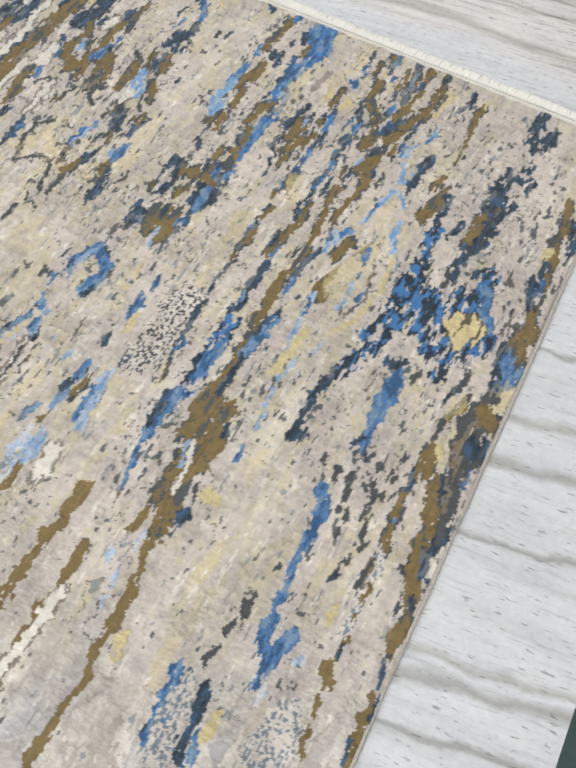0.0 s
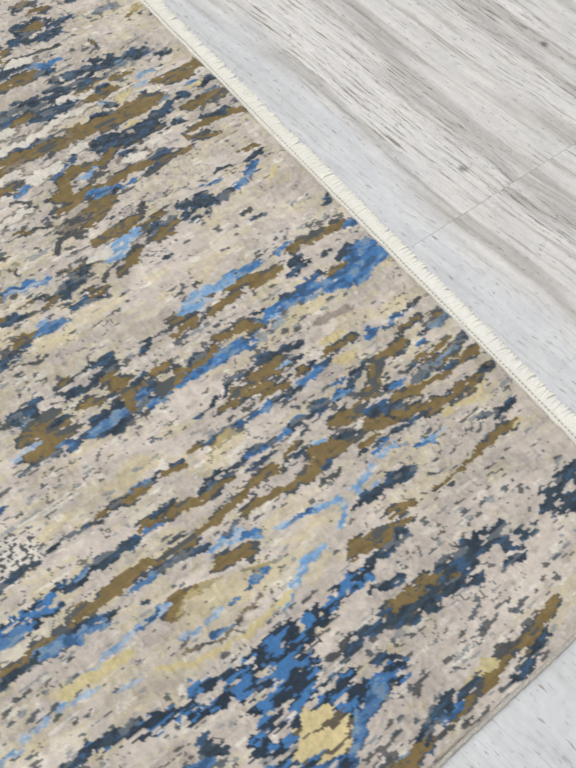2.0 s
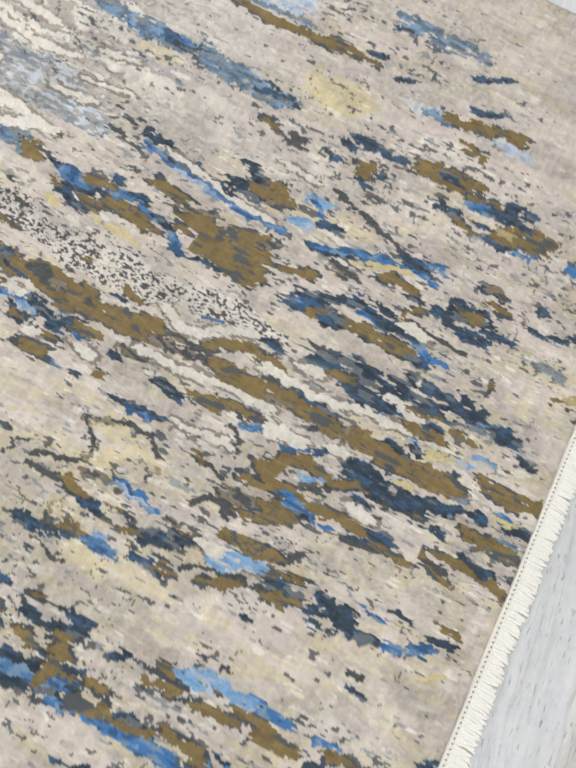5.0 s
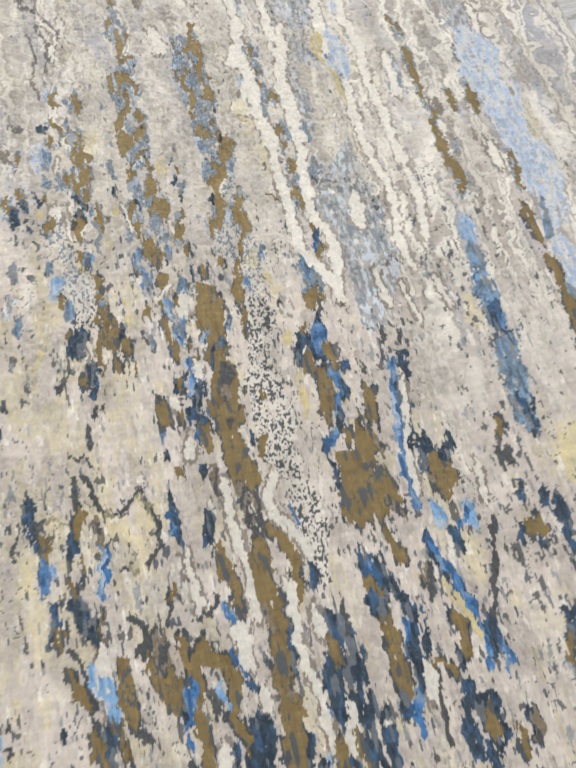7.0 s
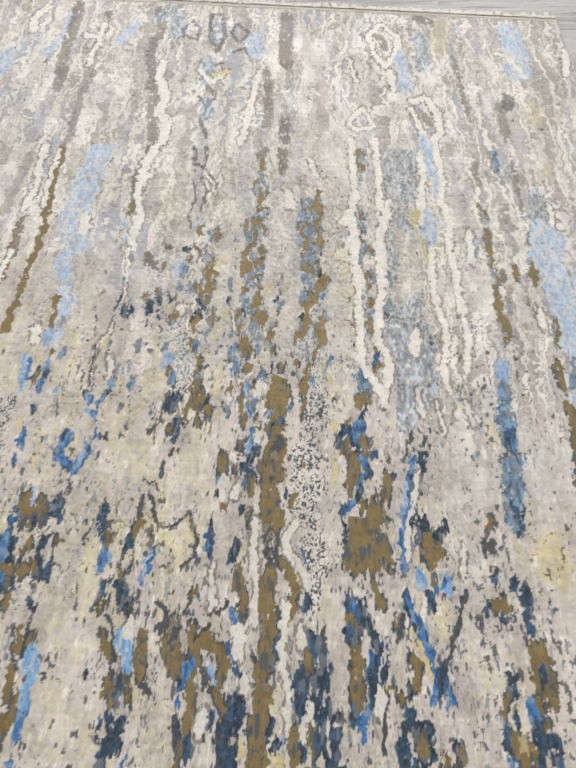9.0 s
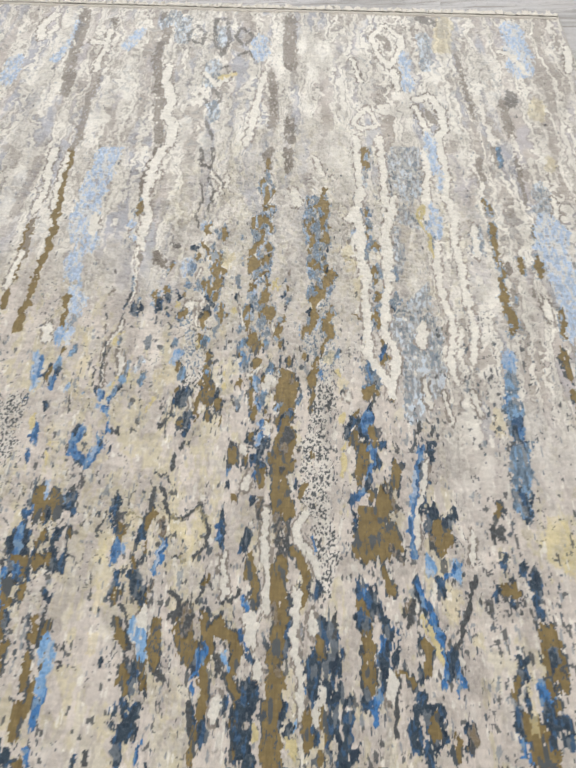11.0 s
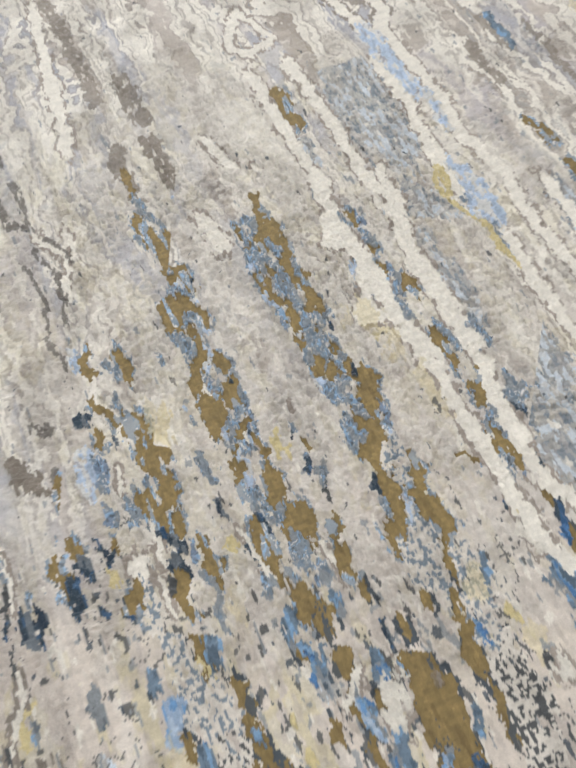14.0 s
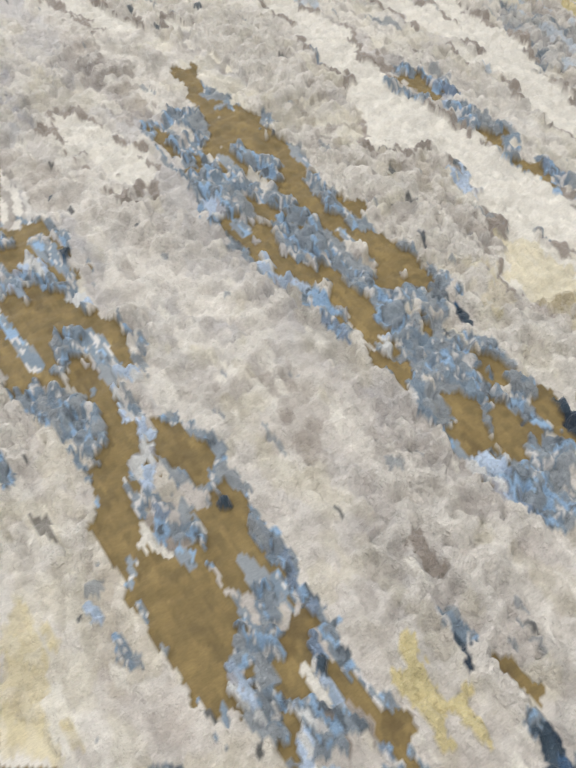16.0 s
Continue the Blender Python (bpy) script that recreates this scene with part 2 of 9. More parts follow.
bm = bmesh.new()
box(bm, X0 - 0.2, Y0 - 0.2, TOP, X1 + 0.2, Y1 + 0.2, TOP + 0.15)
tagged(part("ceiling", bm, PAINT), "plain white painted ceiling", "ceiling", kind="structure")
for nm, b in (("wall_west", (X0 - 0.2, Y0, 0, X0, Y1, TOP)), ("wall_east", (X1, Y0, 0, X1 + 0.2, Y1, TOP)), ("wall_south", (X0 - 0.2, Y0 - 0.2, 0, X1 + 0.2, Y0, TOP))):
    bm = bmesh.new()
    box(bm, *b)
    tagged(part(nm, bm, PAINT), "plain off-white painted wall", "wall", kind="structure")
# opening for the unseen window, added so light comes from the far end
WX0, WX1, WZ0, WZ1 = -0.8, 3.2, 0.65, 2.45
bm = bmesh.new()
box(bm, X0 - 0.2, Y1, 0, WX0, Y1 + 0.2, TOP)
box(bm, WX1, Y1, 0, X1 + 0.2, Y1 + 0.2, TOP)
box(bm, WX0, Y1, 0, WX1, Y1 + 0.2, WZ0)
box(bm, WX0, Y1, WZ1, WX1, Y1 + 0.2, TOP)
tagged(part("wall_north", bm, PAINT), "plain off-white painted wall with an added window opening", "wall", kind="structure")
window = tagged(new("window_1"), "unseen wide white-framed window, added as a source of daylight", "window", kind="structure")
for k in range(3):
    a, b = WX0 + (WX1 - WX0) * k / 3, WX0 + (WX1 - WX0) * (k + 1) / 3
    bm = bmesh.new()
    for q in ((a, WZ0, b, WZ0 + 0.05), (a, WZ1 - 0.05, b, WZ1), (a, WZ0 + 0.05, a + 0.05, WZ1 - 0.05), (b - 0.05, WZ0 + 0.05, b, WZ1 - 0.05)):
        box(bm, q[0], Y1 + 0.06, q[1], q[2], Y1 + 0.12, q[3])
    fr = part("window_frame", bm, ALU, window)
    bm = bmesh.new()
    box(bm, a + 0.05, Y1 + 0.085, WZ0 + 0.05, b - 0.05, Y1 + 0.091, WZ1 - 0.05)
    part("pane", bm, GLASS, window).visible_shadow = False

# ceiling panels, unseen and added as light sources, one built and then copied
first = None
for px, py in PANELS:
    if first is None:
        first = tagged(new("ceiling_light"), "unseen square white ceiling light panel, added as a light source", "ceiling light", "ceiling panels")
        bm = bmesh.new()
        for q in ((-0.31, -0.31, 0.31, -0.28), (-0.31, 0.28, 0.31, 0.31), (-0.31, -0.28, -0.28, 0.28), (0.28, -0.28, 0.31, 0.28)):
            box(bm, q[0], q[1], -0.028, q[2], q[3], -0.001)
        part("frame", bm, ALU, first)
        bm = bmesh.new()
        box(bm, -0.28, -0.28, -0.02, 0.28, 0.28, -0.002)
        part("diffuser", bm, LIT, first, "glowing white diffuser of the added panel")
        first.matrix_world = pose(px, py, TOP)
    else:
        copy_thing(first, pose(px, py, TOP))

# ---- the rug's design, woven knot by knot ----
XS = np.unique(np.round(np.concatenate([np.arange(0, 1.05, 0.0029), np.arange(1.05, 1.78, 0.0016), np.arange(1.78, RUG_W, 0.0034), [RUG_W]]), 5))
YS = np.unique(np.round(np.concatenate([np.arange(0, 1.36, 0.0029), np.arange(1.36, 2.16, 0.0017), np.arange(2.16, RUG_L, 0.0040), [RUG_L]]), 5))
NX, NY = len(XS), len(YS)
FX, FY = np.meshgrid(XS * 100, YS * 100)          # centimetres


def lattice(ix, iy, seed):
    h = (ix * 374761393 + iy * 668265263 + seed * 1442695041) & 0x7FFFFFFF
    h = ((h ^ (h >> 13)) * 1274126177) & 0x7FFFFFFF
    return ((h ^ (h >> 16)) & 0xFFFF) / 65535.0


def value(x, y, seed):
    ix, iy = np.floor(x).astype(np.int64), np.floor(y).astype(np.int64)
    fx, fy = x - ix, y - iy
    fx, fy = fx * fx * (3 - 2 * fx), fy * fy * (3 - 2 * fy)
    a, b = lattice(ix, iy, seed), lattice(ix + 1, iy, seed)
    c, d = lattice(ix, iy + 1, seed), lattice(ix + 1, iy + 1, seed)
    return (a * (1 - fx) + b * fx) * (1 - fy) + (c * (1 - fx) + d * fx) * fy


# tufts: every point belongs to the nearest of a scatter of knots, 4 to 6 mm apart
TX, TY = 0.44, 0.56
kx, ky = np.floor(FX / TX).astype(np.int64), np.floor(FY / TY).astype(np.int64)
near2, GX, GY, KNOT = np.full(FX.shape, 1e9), np.zeros(FX.shape), np.zeros(FX.shape), np.zeros(FX.shape)
for ox in (-1, 0, 1):
    for oy in (-1, 0, 1):
        cx, cy = (kx + ox + 0.1 + 0.8 * lattice(kx + ox, ky + oy, 1)) * TX, (ky + oy + 0.1 + 0.8 * lattice(kx + ox, ky + oy, 2)) * TY
        d2 = ((FX - cx) / TX) ** 2 + ((FY - cy) / TY) ** 2
        closer = d2 < near2
        near2 = np.where(closer, d2, near2)
        GX, GY = np.where(closer, cx, GX), np.where(closer, cy, GY)
        KNOT = np.where(closer, lattice(kx + ox, ky + oy, 3), KNOT)

# the centre of the field is tied in coarser tufts, the rest is cut finer
coarse = np.clip(1.38 - np.hypot((FX - 142) / 48, (FY - 178) / 58), 0, 1)
snap = 0.30 + 0.15 * np.clip(coarse * 2, 0, 1)
GX, GY = FX + snap * (GX - FX), FY + snap * (GY - FY)


def fbm(sx, sy, seed, octaves=3, x=None, y=None):
    """Noise with features of about sx by sy centimetres, from 0 to 1."""
    x, y = (GX if x is None else x) / sx, (GY if y is None else y) / sy
    out, amp, total = 0, 1.0, 0
    for k in range(octaves):
        out, total = out + amp * value(x + 17.3 * k, y + 9.1 * k, seed + k), total + amp
        x, y, amp = x * 2.03, y * 2.03, amp * 0.5
    return out / total


def step(v, a, b):
    t = np.clip((v - a) / (b - a), 0, 1)
    return t * t * (3 - 2 * t)


def blurred(m, n):
    """The mean of m over about 2n + 1 rows and columns."""
    for axis in (0, 1):
        pad = [(n + 1, n) if k == axis else (0, 0) for k in (0, 1)]
        c = np.cumsum(np.pad(m, pad, mode="edge"), axis=axis)
        m = (np.take(c, np.arange(2 * n + 1, c.shape[axis]), axis) - np.take(c, np.arange(c.shape[axis] - 2 * n - 1), axis)) / (2 * n + 1)
    return m


def dye(r, g, b):
    c = np.array([r, g, b]) / 255.0
    return np.where(c < 0.04045, c / 12.92, ((c + 0.055) / 1.055) ** 2.4)


DYES = {"cream": dye(213, 202, 192), "G": dye(132, 112, 70), "N": dye(58, 75, 90), "B": dye(72, 130, 190), "L": dye(142, 182, 222), "sky": dye(194, 209, 230),
        "Y": dye(218, 203, 156), "S": dye(144, 149, 154), "M": dye(116, 136, 155), "W": dye(232, 226, 216), "T": dye(166, 155, 146),
        "K": dye(84, 86, 88), "grey": dye(193, 183, 176), "straw": dye(203, 192, 143), "pale": dye(223, 216, 208), "deep": dye(42, 58, 76), "F": dye(224, 207, 158),
        "dun": dye(176, 166, 156), "mist": dye(178, 178, 186), "lilac": dye(190, 184, 188), "bark": dye(146, 136, 127), "D": dye(142, 132, 122)}
G, N, B, L, Y, S, M, W, T, K, P, C, F, D, E = "GNBLYSMWTKPCFDE"

# ragged outlines: slow sway, and fingers that run with the warp
WX = GX + 0.9 * (fbm(1.6, 4.5, 11) - 0.5) + 1.8 * (fbm(2.6, 1.9, 13, 2) - 0.5) + 1.0 * (fbm(0.45, 0.9, 14, 2) - 0.5)
WY = GY + 1.8 * (fbm(1.2, 3.0, 21) - 0.5) + 2.8 * (fbm(0.45, 2.2, 24, 2) - 0.5)
RAG = fbm(0.8, 3.4, 31, 2)
FLECK = fbm(0.7, 1.9, 41, 2)
GLINT = fbm(0.7, 2.2, 51, 2)
WORM = fbm(0.31, 0.44, 61, 1)
CURL = fbm(1.2, 4.5, 71, 2)
WEFT = 0.74 + 0.26 * fbm(0.22, 2.6, 91, 2, FX, FY) + 0.26 * fbm(2.2, 0.26, 95, 2, FX, FY)
VINE = fbm(1.9, 7.0, 75, 2, WX, WY)
BRAID = fbm(1.7, 5.5, 78, 2, WX, WY)
MEANDER = fbm(2.4, 2.6, 98, 2)
BEAD = np.clip(0.5 + 2.1 * (fbm(0.75, 2.3, 85, 2, GX + 1.1 * (fbm(1.3, 2.4, 87, 2) - 0.5), GY) - 0.5), 0, 1)

color = np.empty((NY, NX, 3))
tuft = np.maximum(0.30 + 0.70 * step(fbm(5, 9, 81), 0.40, 0.60), 0.60 * np.clip(2 * coarse, 0, 1))
inked = np.zeros((NY, NX))


def lay(mask, name, amount=1.0):
    m = (mask * amount)[..., None]
    color[:] = color * (1 - m) + DYES[name] * m


# ground of the field: streaked cream, grey and straw wool
color[:] = DYES["cream"]
s1, s2, s3 = fbm(3.2, 26, 101, 4), fbm(1.3, 7, 111, 3), fbm(1.6, 3.4, 121, 3)
lay(step(0.55 * s1 + 0.45 * s2, 0.50, 0.57), "grey", 0.40)
rich = step(fbm(45, 70, 135, 2) - 0.0022 * np.abs(GX - 60), 0.30, 0.46) * (1 - step(GY, 150, 230))
lay(step(0.5 * fbm(3.4, 13, 131, 3) + 0.5 * s3 + 0.085 * rich, 0.580, 0.61), "straw", 0.46)
lay(step(0.4 * fbm(3.0, 9, 133, 3) + 0.6 * fbm(0.8, 2.6, 134, 2), 0.60, 0.65), "grey", 0.45)
lay(step(0.5 * fbm(2.4, 14, 141, 3) + 0.5 * s3, 0.56, 0.61), "pale", 0.45)
lay(step(fbm(0.9, 2.2, 151, 2), 0.64, 0.70), "grey", 0.6)
lay(step(fbm(1.0, 2.6, 155, 2), 0.66, 0.74), "T", 0.4)
# wavering outlined grain, closer towards the far end
far = step(GY + 45 * (fbm(16, 40, 161) - 0.5) + 60 * step(GX, 138, 185), 132, 190)
sway = GX + 5.0 * (fbm(7, 12, 163, 2) - 0.5) + 3.6 * (fbm(2.2, 2.6, 165, 2) - 0.5)
wave = GY + 5.0 * (fbm(3.0, 6.0, 167, 2) - 0.5)
lay(far, "grey", 0.85)
lay(step(fbm(9, 24, 173, 3), 0.50, 0.56) * far, "lilac", 0.7)
lay(step(fbm(6, 16, 175, 3), 0.56, 0.59) * far, "pale", 0.5)
lay(step(fbm(8, 70, 183, 3), 0.47, 0.54) * far, "dun", 0.85)
lay(step(fbm(9, 55, 195, 3), 0.53, 0.59) * far, "mist", 0.85)
ribbon = fbm(3.2, 46, 197, 3, sway, wave)
lay(step(ribbon, 0.525, 0.55) * far, "pale", 0.8)
lay(step(ribbon, 0.58, 0.60) * far, "W", 0.8)
# traced contours: each paler island has a darker rim
curl = fbm(3.8, 8.5, 187, 2, sway, wave)
some = fbm(8, 26, 189)
lay(((curl > 0.50) & (curl < 0.54)) * far * (some > 0.45), "bark", 0.42)
lay((curl > 0.545) * far * (some > 0.40), "pale", 0.5)
lay((curl > 0.62) * far * (some > 0.46), "dun", 0.8)
knob = fbm(1.7, 2.6, 191, 2, sway, wave)
grain = fbm(10, 30, 193)
lay(step(knob, 0.61, 0.66) * far * (grain > 0.50), "W", 0.32)
lay(((knob > 0.53) & (knob < 0.585)) * far * (grain > 0.60) * (1 - coarse), "bark", 0.20)
lay(step(knob, 0.40, 0.36) * far * (grain > 0.56), "S", 0.30)
for period, seed, shift, half in ((4.6, 560, 0.2, 0.10), (13.0, 500, 0.0, 0.085), (9.4, 520, 0.37, 0.085), (6.8, 540, 0.71, 0.09)):
    f = (sway + 4.0 * (fbm(9, 22, seed, 2) - 0.5) + 1.5 * (fbm(1.8, 2.4, seed + 3, 2) - 0.5)) / period + 1.3 * fbm(16, 90, seed + 9, 2) + shift
    fold = np.abs(f - np.floor(f) - 0.5) * (0.75 + 0.5 * fbm(2, 5, seed + 17, 2))
    gate = far * (fbm(6, 60, seed + 13, 2) > (0.40 if period > 5 else 0.5))
    fade = 0.9 if period > 5 else 0.5
    lay((fold < half) * gate, "W", fade)
    lay(((fold >= half) & (fold < half * 1.7)) * gate, "bark", 0.50 * fade)

lay(step(coarse, 0.15, 0.6) * (0.35 + 0.65 * step(fbm(5, 30, 199, 3), 0.42, 0.56)), "pale", 0.58)
lay(step(0.5 * fbm(3, 11, 203, 3) + 0.5 * fbm(1.2, 2.2, 205, 2), 0.52, 0.58) * step(coarse, 0.1, 0.5), "straw", 0.18)
ground = color.copy()


def pick_bead(c, where, knot, name):
    """Steel, slate and pale blue knots side by side."""
    for a, b, col in ((0, 0.24, DYES["S"]), (0.24, 0.44, 0.7 * DYES["M"] + 0.3 * DYES["S"]), (0.44, 0.50, 0.5 * DYES["W"] + 0.5 * DYES["mist"]), (0.50, 0.64, 0.25 * DYES[name] + 0.75 * DYES["S"]),
                      (0.64, 0.76, 0.6 * DYES["L"] + 0.4 * DYES["S"]), (0.76, 0.84, 0.65 * DYES["N"] + 0.35 * DYES["S"]), (0.84, 1.01, 0.30 * DYES[name] + 0.70 * DYES["S"])):
        c[where & (knot >= a) & (knot < b)] = col * 1.12



def st(name, width, *xy):
    """One woven streak: its yarn, its width and its line, in centimetres from the corner of the rug."""
    pts = np.array(xy, float).reshape(-1, 2)
    pad = 2 * width + 4
    i0, i1 = np.searchsorted(XS, (pts[:, 0].min() - pad) / 100), np.searchsorted(XS, (pts[:, 0].max() + pad) / 100)
    j0, j1 = np.searchsorted(YS, (pts[:, 1].min() - pad) / 100), np.searchsorted(YS, (pts[:, 1].max() + pad) / 100)
    if i1 <= i0 or j1 <= j0:
        return
    q = (slice(j0, j1), slice(i0, i1))
    soft = min(1.0, 0.55 + width / 5)              # thin lines follow their course more closely
    x, y = GX[q] + soft * (WX[q] - GX[q]), GY[q] + soft * (WY[q] - GY[q])
    mx, my = pts.mean(0)
    upper = my > 130
    if upper and name in "DG" and width < 3:      # fine lines of the far field meander
        x = x + 1.5 * (MEANDER[q] - 0.5)
    run = np.hypot(*np.diff(pts, axis=0).T).sum()
    tall = 0.50 if run < 2.6 * width else 0.72     # short strokes are drawn out along the warp
    y, pts = y * tall, pts * (1, tall)
    d = np.full(x.shape, 1e9)
    for (ax, ay), (bx, by) in zip(pts, pts[1:]):
        ux, uy = bx - ax, by - ay
        t = np.clip(((x - ax) * ux + (y - ay) * uy) / (ux * ux + uy * uy + 1e-9), 0, 1)
        d = np.minimum(d, np.hypot(x - ax - t * ux, y - ay - t * uy))
    edge = width * ((0.40 if name == "W" and width < 3.2 and my > 100 else 0.46 if name == "W" and width < 3.2 else 0.40) + 0.30 * RAG[q])
    inside = d < edge
    c, u, k = color[q], tuft[q], inked[q]
    if name == "E":                                # plain ground again
        clear = d < 0.6 * width
        c[clear], k[clear] = ground[q][clear], 0.0
        return
    fleck, glint = FLECK[q], GLINT[q]
    if name == "C":                                # blue and navy mixed knot by knot
        inside &= fleck < 0.63
        c[inside] = 0.6 * DYES["B"] + 0.4 * DYES["N"]
        c[inside & (glint > 0.51)] = DYES["deep"]
        c[inside & (glint < 0.45)] = DYES["B"]
        c[inside & (d > edge - 0.35) & (CURL[q] > 0.5)] = DYES["deep"]
        u[inside], k[inside] = 0.9, 1.0
        return
    if name == "F":                                # a solid yellow flower, dotted with dark knots
        c[inside] = DYES["F"]
        c[inside & (glint < 0.40)] = 0.6 * DYES["K"] + 0.4 * DYES["G"]
        k[inside] = 1.0
        return
    if name == "P":
        inside &= fleck < 0.72
        dot = 0.8 * WORM[q] + 0.2 * KNOT[q]
        c[inside & (dot < 0.44)] = DYES["K"] if my < 118 else 0.5 * DYES["S"] + 0.5 * DYES["M"]
        c[inside & (dot >= 0.44)] = 0.6 * DYES["W"] + 0.4 * DYES["grey"]
        k[inside] = 0.5
        return
    if name in "YTS" and width > 1.6 or name == "W" and width > 3.2:             # tinted wool, not a solid figure
        inside &= (k < 0.9) | (name == "Y")
        some = inside & (fleck < 0.68)
        full = 0.45 if name == "Y" else 0.62
        c[some] = (1 - full) * c[some] + full * DYES[name]
        rest = inside & (fleck >= 0.68)
        c[rest] = 0.65 * c[rest] + 0.35 * DYES[name]
        if name == "S":
            c[inside & (glint > 0.60)] = DYES["W"] * 0.6 + DYES["L"] * 0.4
            c[inside & (glint < 0.36)] = DYES["M"] * 0.35 + DYES["S"] * 0.65
        return
    if name in "DK" and upper and (my > 215 or my > 150 and width < 1.6):        # faded outlines
        inside &= fleck < 0.74
        c[inside] = 0.15 * c[inside] + 0.85 * (DYES["D"] if name == "D" else 0.5 * DYES["K"] + 0.5 * DYES["D"])
        k[inside] = 0.6
        return
    if name in "NBMK":
        inside &= fleck < (0.84 if name == "B" else 0.66 if width > 2.6 and my < 62 else 0.78 if width > 1.8 else 0.9)
    if name in "LYT" or name == "D" and not upper:
        inside &= fleck < 0.78
    if name == "W":                                # ivory lines are edged with taupe
        close = coarse[q].mean() > 0.12
        rim = (d >= edge) & (d < edge + 0.6) & (fleck < (0.60 if close else 0.64)) & (k < 0.2)
        c[rim] = DYES["T"] if close else DYES["bark"]
        k[rim] = 0.5
    if name == "G":                                # dark or slate yarns run beside and through the gold
        rim = (d >= edge) & (d < edge + 0.55) & (CURL[q] > 0.54) & (k < 0.2) & (not upper or mx > 80)
        if upper:
            pick_bead(c, rim, BEAD[q], "M")
        else:
            c[rim] = DYES["K"] * 0.5 + DYES["N"] * 0.5
        k[rim] = 0.6
        inside &= fleck < 0.88
    c[inside] = DYES[name]
    if name == "B" and my > 62:                    # the blues are greyer away from the corner
        c[inside] = 0.72 * DYES["B"] + 0.28 * DYES["M"]
    elif name == "L" and my > 62:
        c[inside] = 0.55 * DYES["L"] + 0.45 * DYES["mist"]
    if name == "N":
        c[inside & (glint > 0.62)] = 0.72 * DYES["N"] + 0.28 * DYES["B"]
        c[inside & (glint < 0.36)] = DYES["deep"]
        c[inside & (CURL[q] > 0.66)] = DYES["S"] * 0.5 + DYES["N"] * 0.5
    elif name == "B" and not (upper and 70 < mx < 200):
        c[inside & (glint > 0.60)] = 0.45 * DYES["B"] + 0.55 * DYES["deep"]
        c[inside & (glint < 0.36)] = 0.6 * DYES["M"] + 0.4 * DYES["L"]
    elif name in "SMB" and upper and 70 < mx < 200:
        pick_bead(c, inside, BEAD[q], "B" if name == "B" else "M")
    elif name == "D" and not upper:
        c[inside & (glint > 0.53)] = DYES["K"]
        c[inside & (glint < 0.42)] = 0.5 * DYES["G"] + 0.5 * DYES["D"]
    elif name in "SM":
        c[inside & (glint > 0.60)] = 0.35 * DYES[name] + 0.65 * DYES["L"]
        c[inside & (glint < 0.34)] = 0.5 * DYES[name] + 0.5 * DYES["N"]
        c[inside & (CURL[q] > 0.64)] = DYES["S"]
    elif name == "L":
        if upper or mx > 200:
            c[inside] = DYES["sky"]
            c[inside & (glint > 0.54)] = DYES["W"] * 0.7 + DYES["sky"] * 0.3
            c[inside & (np.abs(VINE[q] - 0.55) < 0.02)] = DYES["mist"]
            c[inside & (glint < 0.32)] = 0.7 * DYES["sky"] + 0.3 * DYES["M"]
        else:
            c[inside & (glint > 0.60)] = 0.4 * DYES["W"] + 0.6 * DYES["L"]
            c[inside & (glint < 0.34)] = 0.6 * DYES["L"] + 0.4 * DYES["B"]
    elif name == "G":
        c[inside] *= WEFT[q][inside][:, None]
        c[inside & (glint > 0.64)] *= 1.15
        c[inside] *= (0.86 + 0.26 * KNOT[q][inside] * np.clip(coarse[q][inside] * 2, 0, 1))[:, None]
        c[inside & (RAG[q] < 0.26)] *= np.array([0.8, 0.78, 0.75])
        mix = inside & (CURL[q] < (0.34 if upper else 0.33)) & (width > 1.3) & (not upper or mx > 80)
        if upper:
            pick_bead(c, mix, BEAD[q], "M")
        else:
            c[mix] = DYES["N"] * 0.80 + DYES["G"] * 0.20
        if not upper and width > 1.8:
            c[inside & (np.abs(BRAID[q] - 0.5) < 0.014)] = DYES["K"] * 0.5 + DYES["N"] * 0.5
    u[inside] = 0.10 if name == "G" else 0.46 if name == "W" and my > 130 else 0.9
    k[inside] = 1.0



def clear(*xy):
    """Plain ground again inside a closed outline, in centimetres."""
    pts = np.array(xy, float).reshape(-1, 2)
    inside = np.zeros(FX.shape, bool)
    for (ax, ay), (bx, by) in zip(pts, np.roll(pts, -1, 0)):
        inside ^= ((ay > FY) != (by > FY)) & (FX < (bx - ax) * (FY - ay) / (by - ay + 1e-9) + ax)
    color[inside], inked[inside] = ground[inside], 0.0


# the long field towards the far end
st(W, 10.1, 45.1, 188.2, 44.1, 221.6, 44.3, 253.8)
st(G, 1.1, 58.2, 272.4, 61.1, 244.5, 59.6, 228.5, 60.0, 207.8, 61.7, 186.4, 62.5, 167.0, 61.4, 151.3, 60.6, 138.8, 58.7, 128.9)
st(W, 4.8, 53.8, 183.5, 53.6, 207.5, 54.5, 228.2)
st(N, 2.5, 27.0, 251.1, 28.3, 249.5)
st(W, 1.7, 178.0, 247.3, 180.3, 236.1, 178.6, 219.3, 176.9, 199.6, 175.3, 189.1, 177.2, 174.4, 177.4, 160.6, 178.8, 152.0)
st(W, 1.6, 185.4, 251.0, 184.3, 228.5, 184.3, 211.0, 183.8, 197.3, 183.9, 189.5, 180.9, 174.5, 181.8, 160.8, 182.2, 143.8, 180.5, 133.8)
st(G, 1.5, 209.7, 273.2, 210.5, 252.3, 209.9, 229.8)
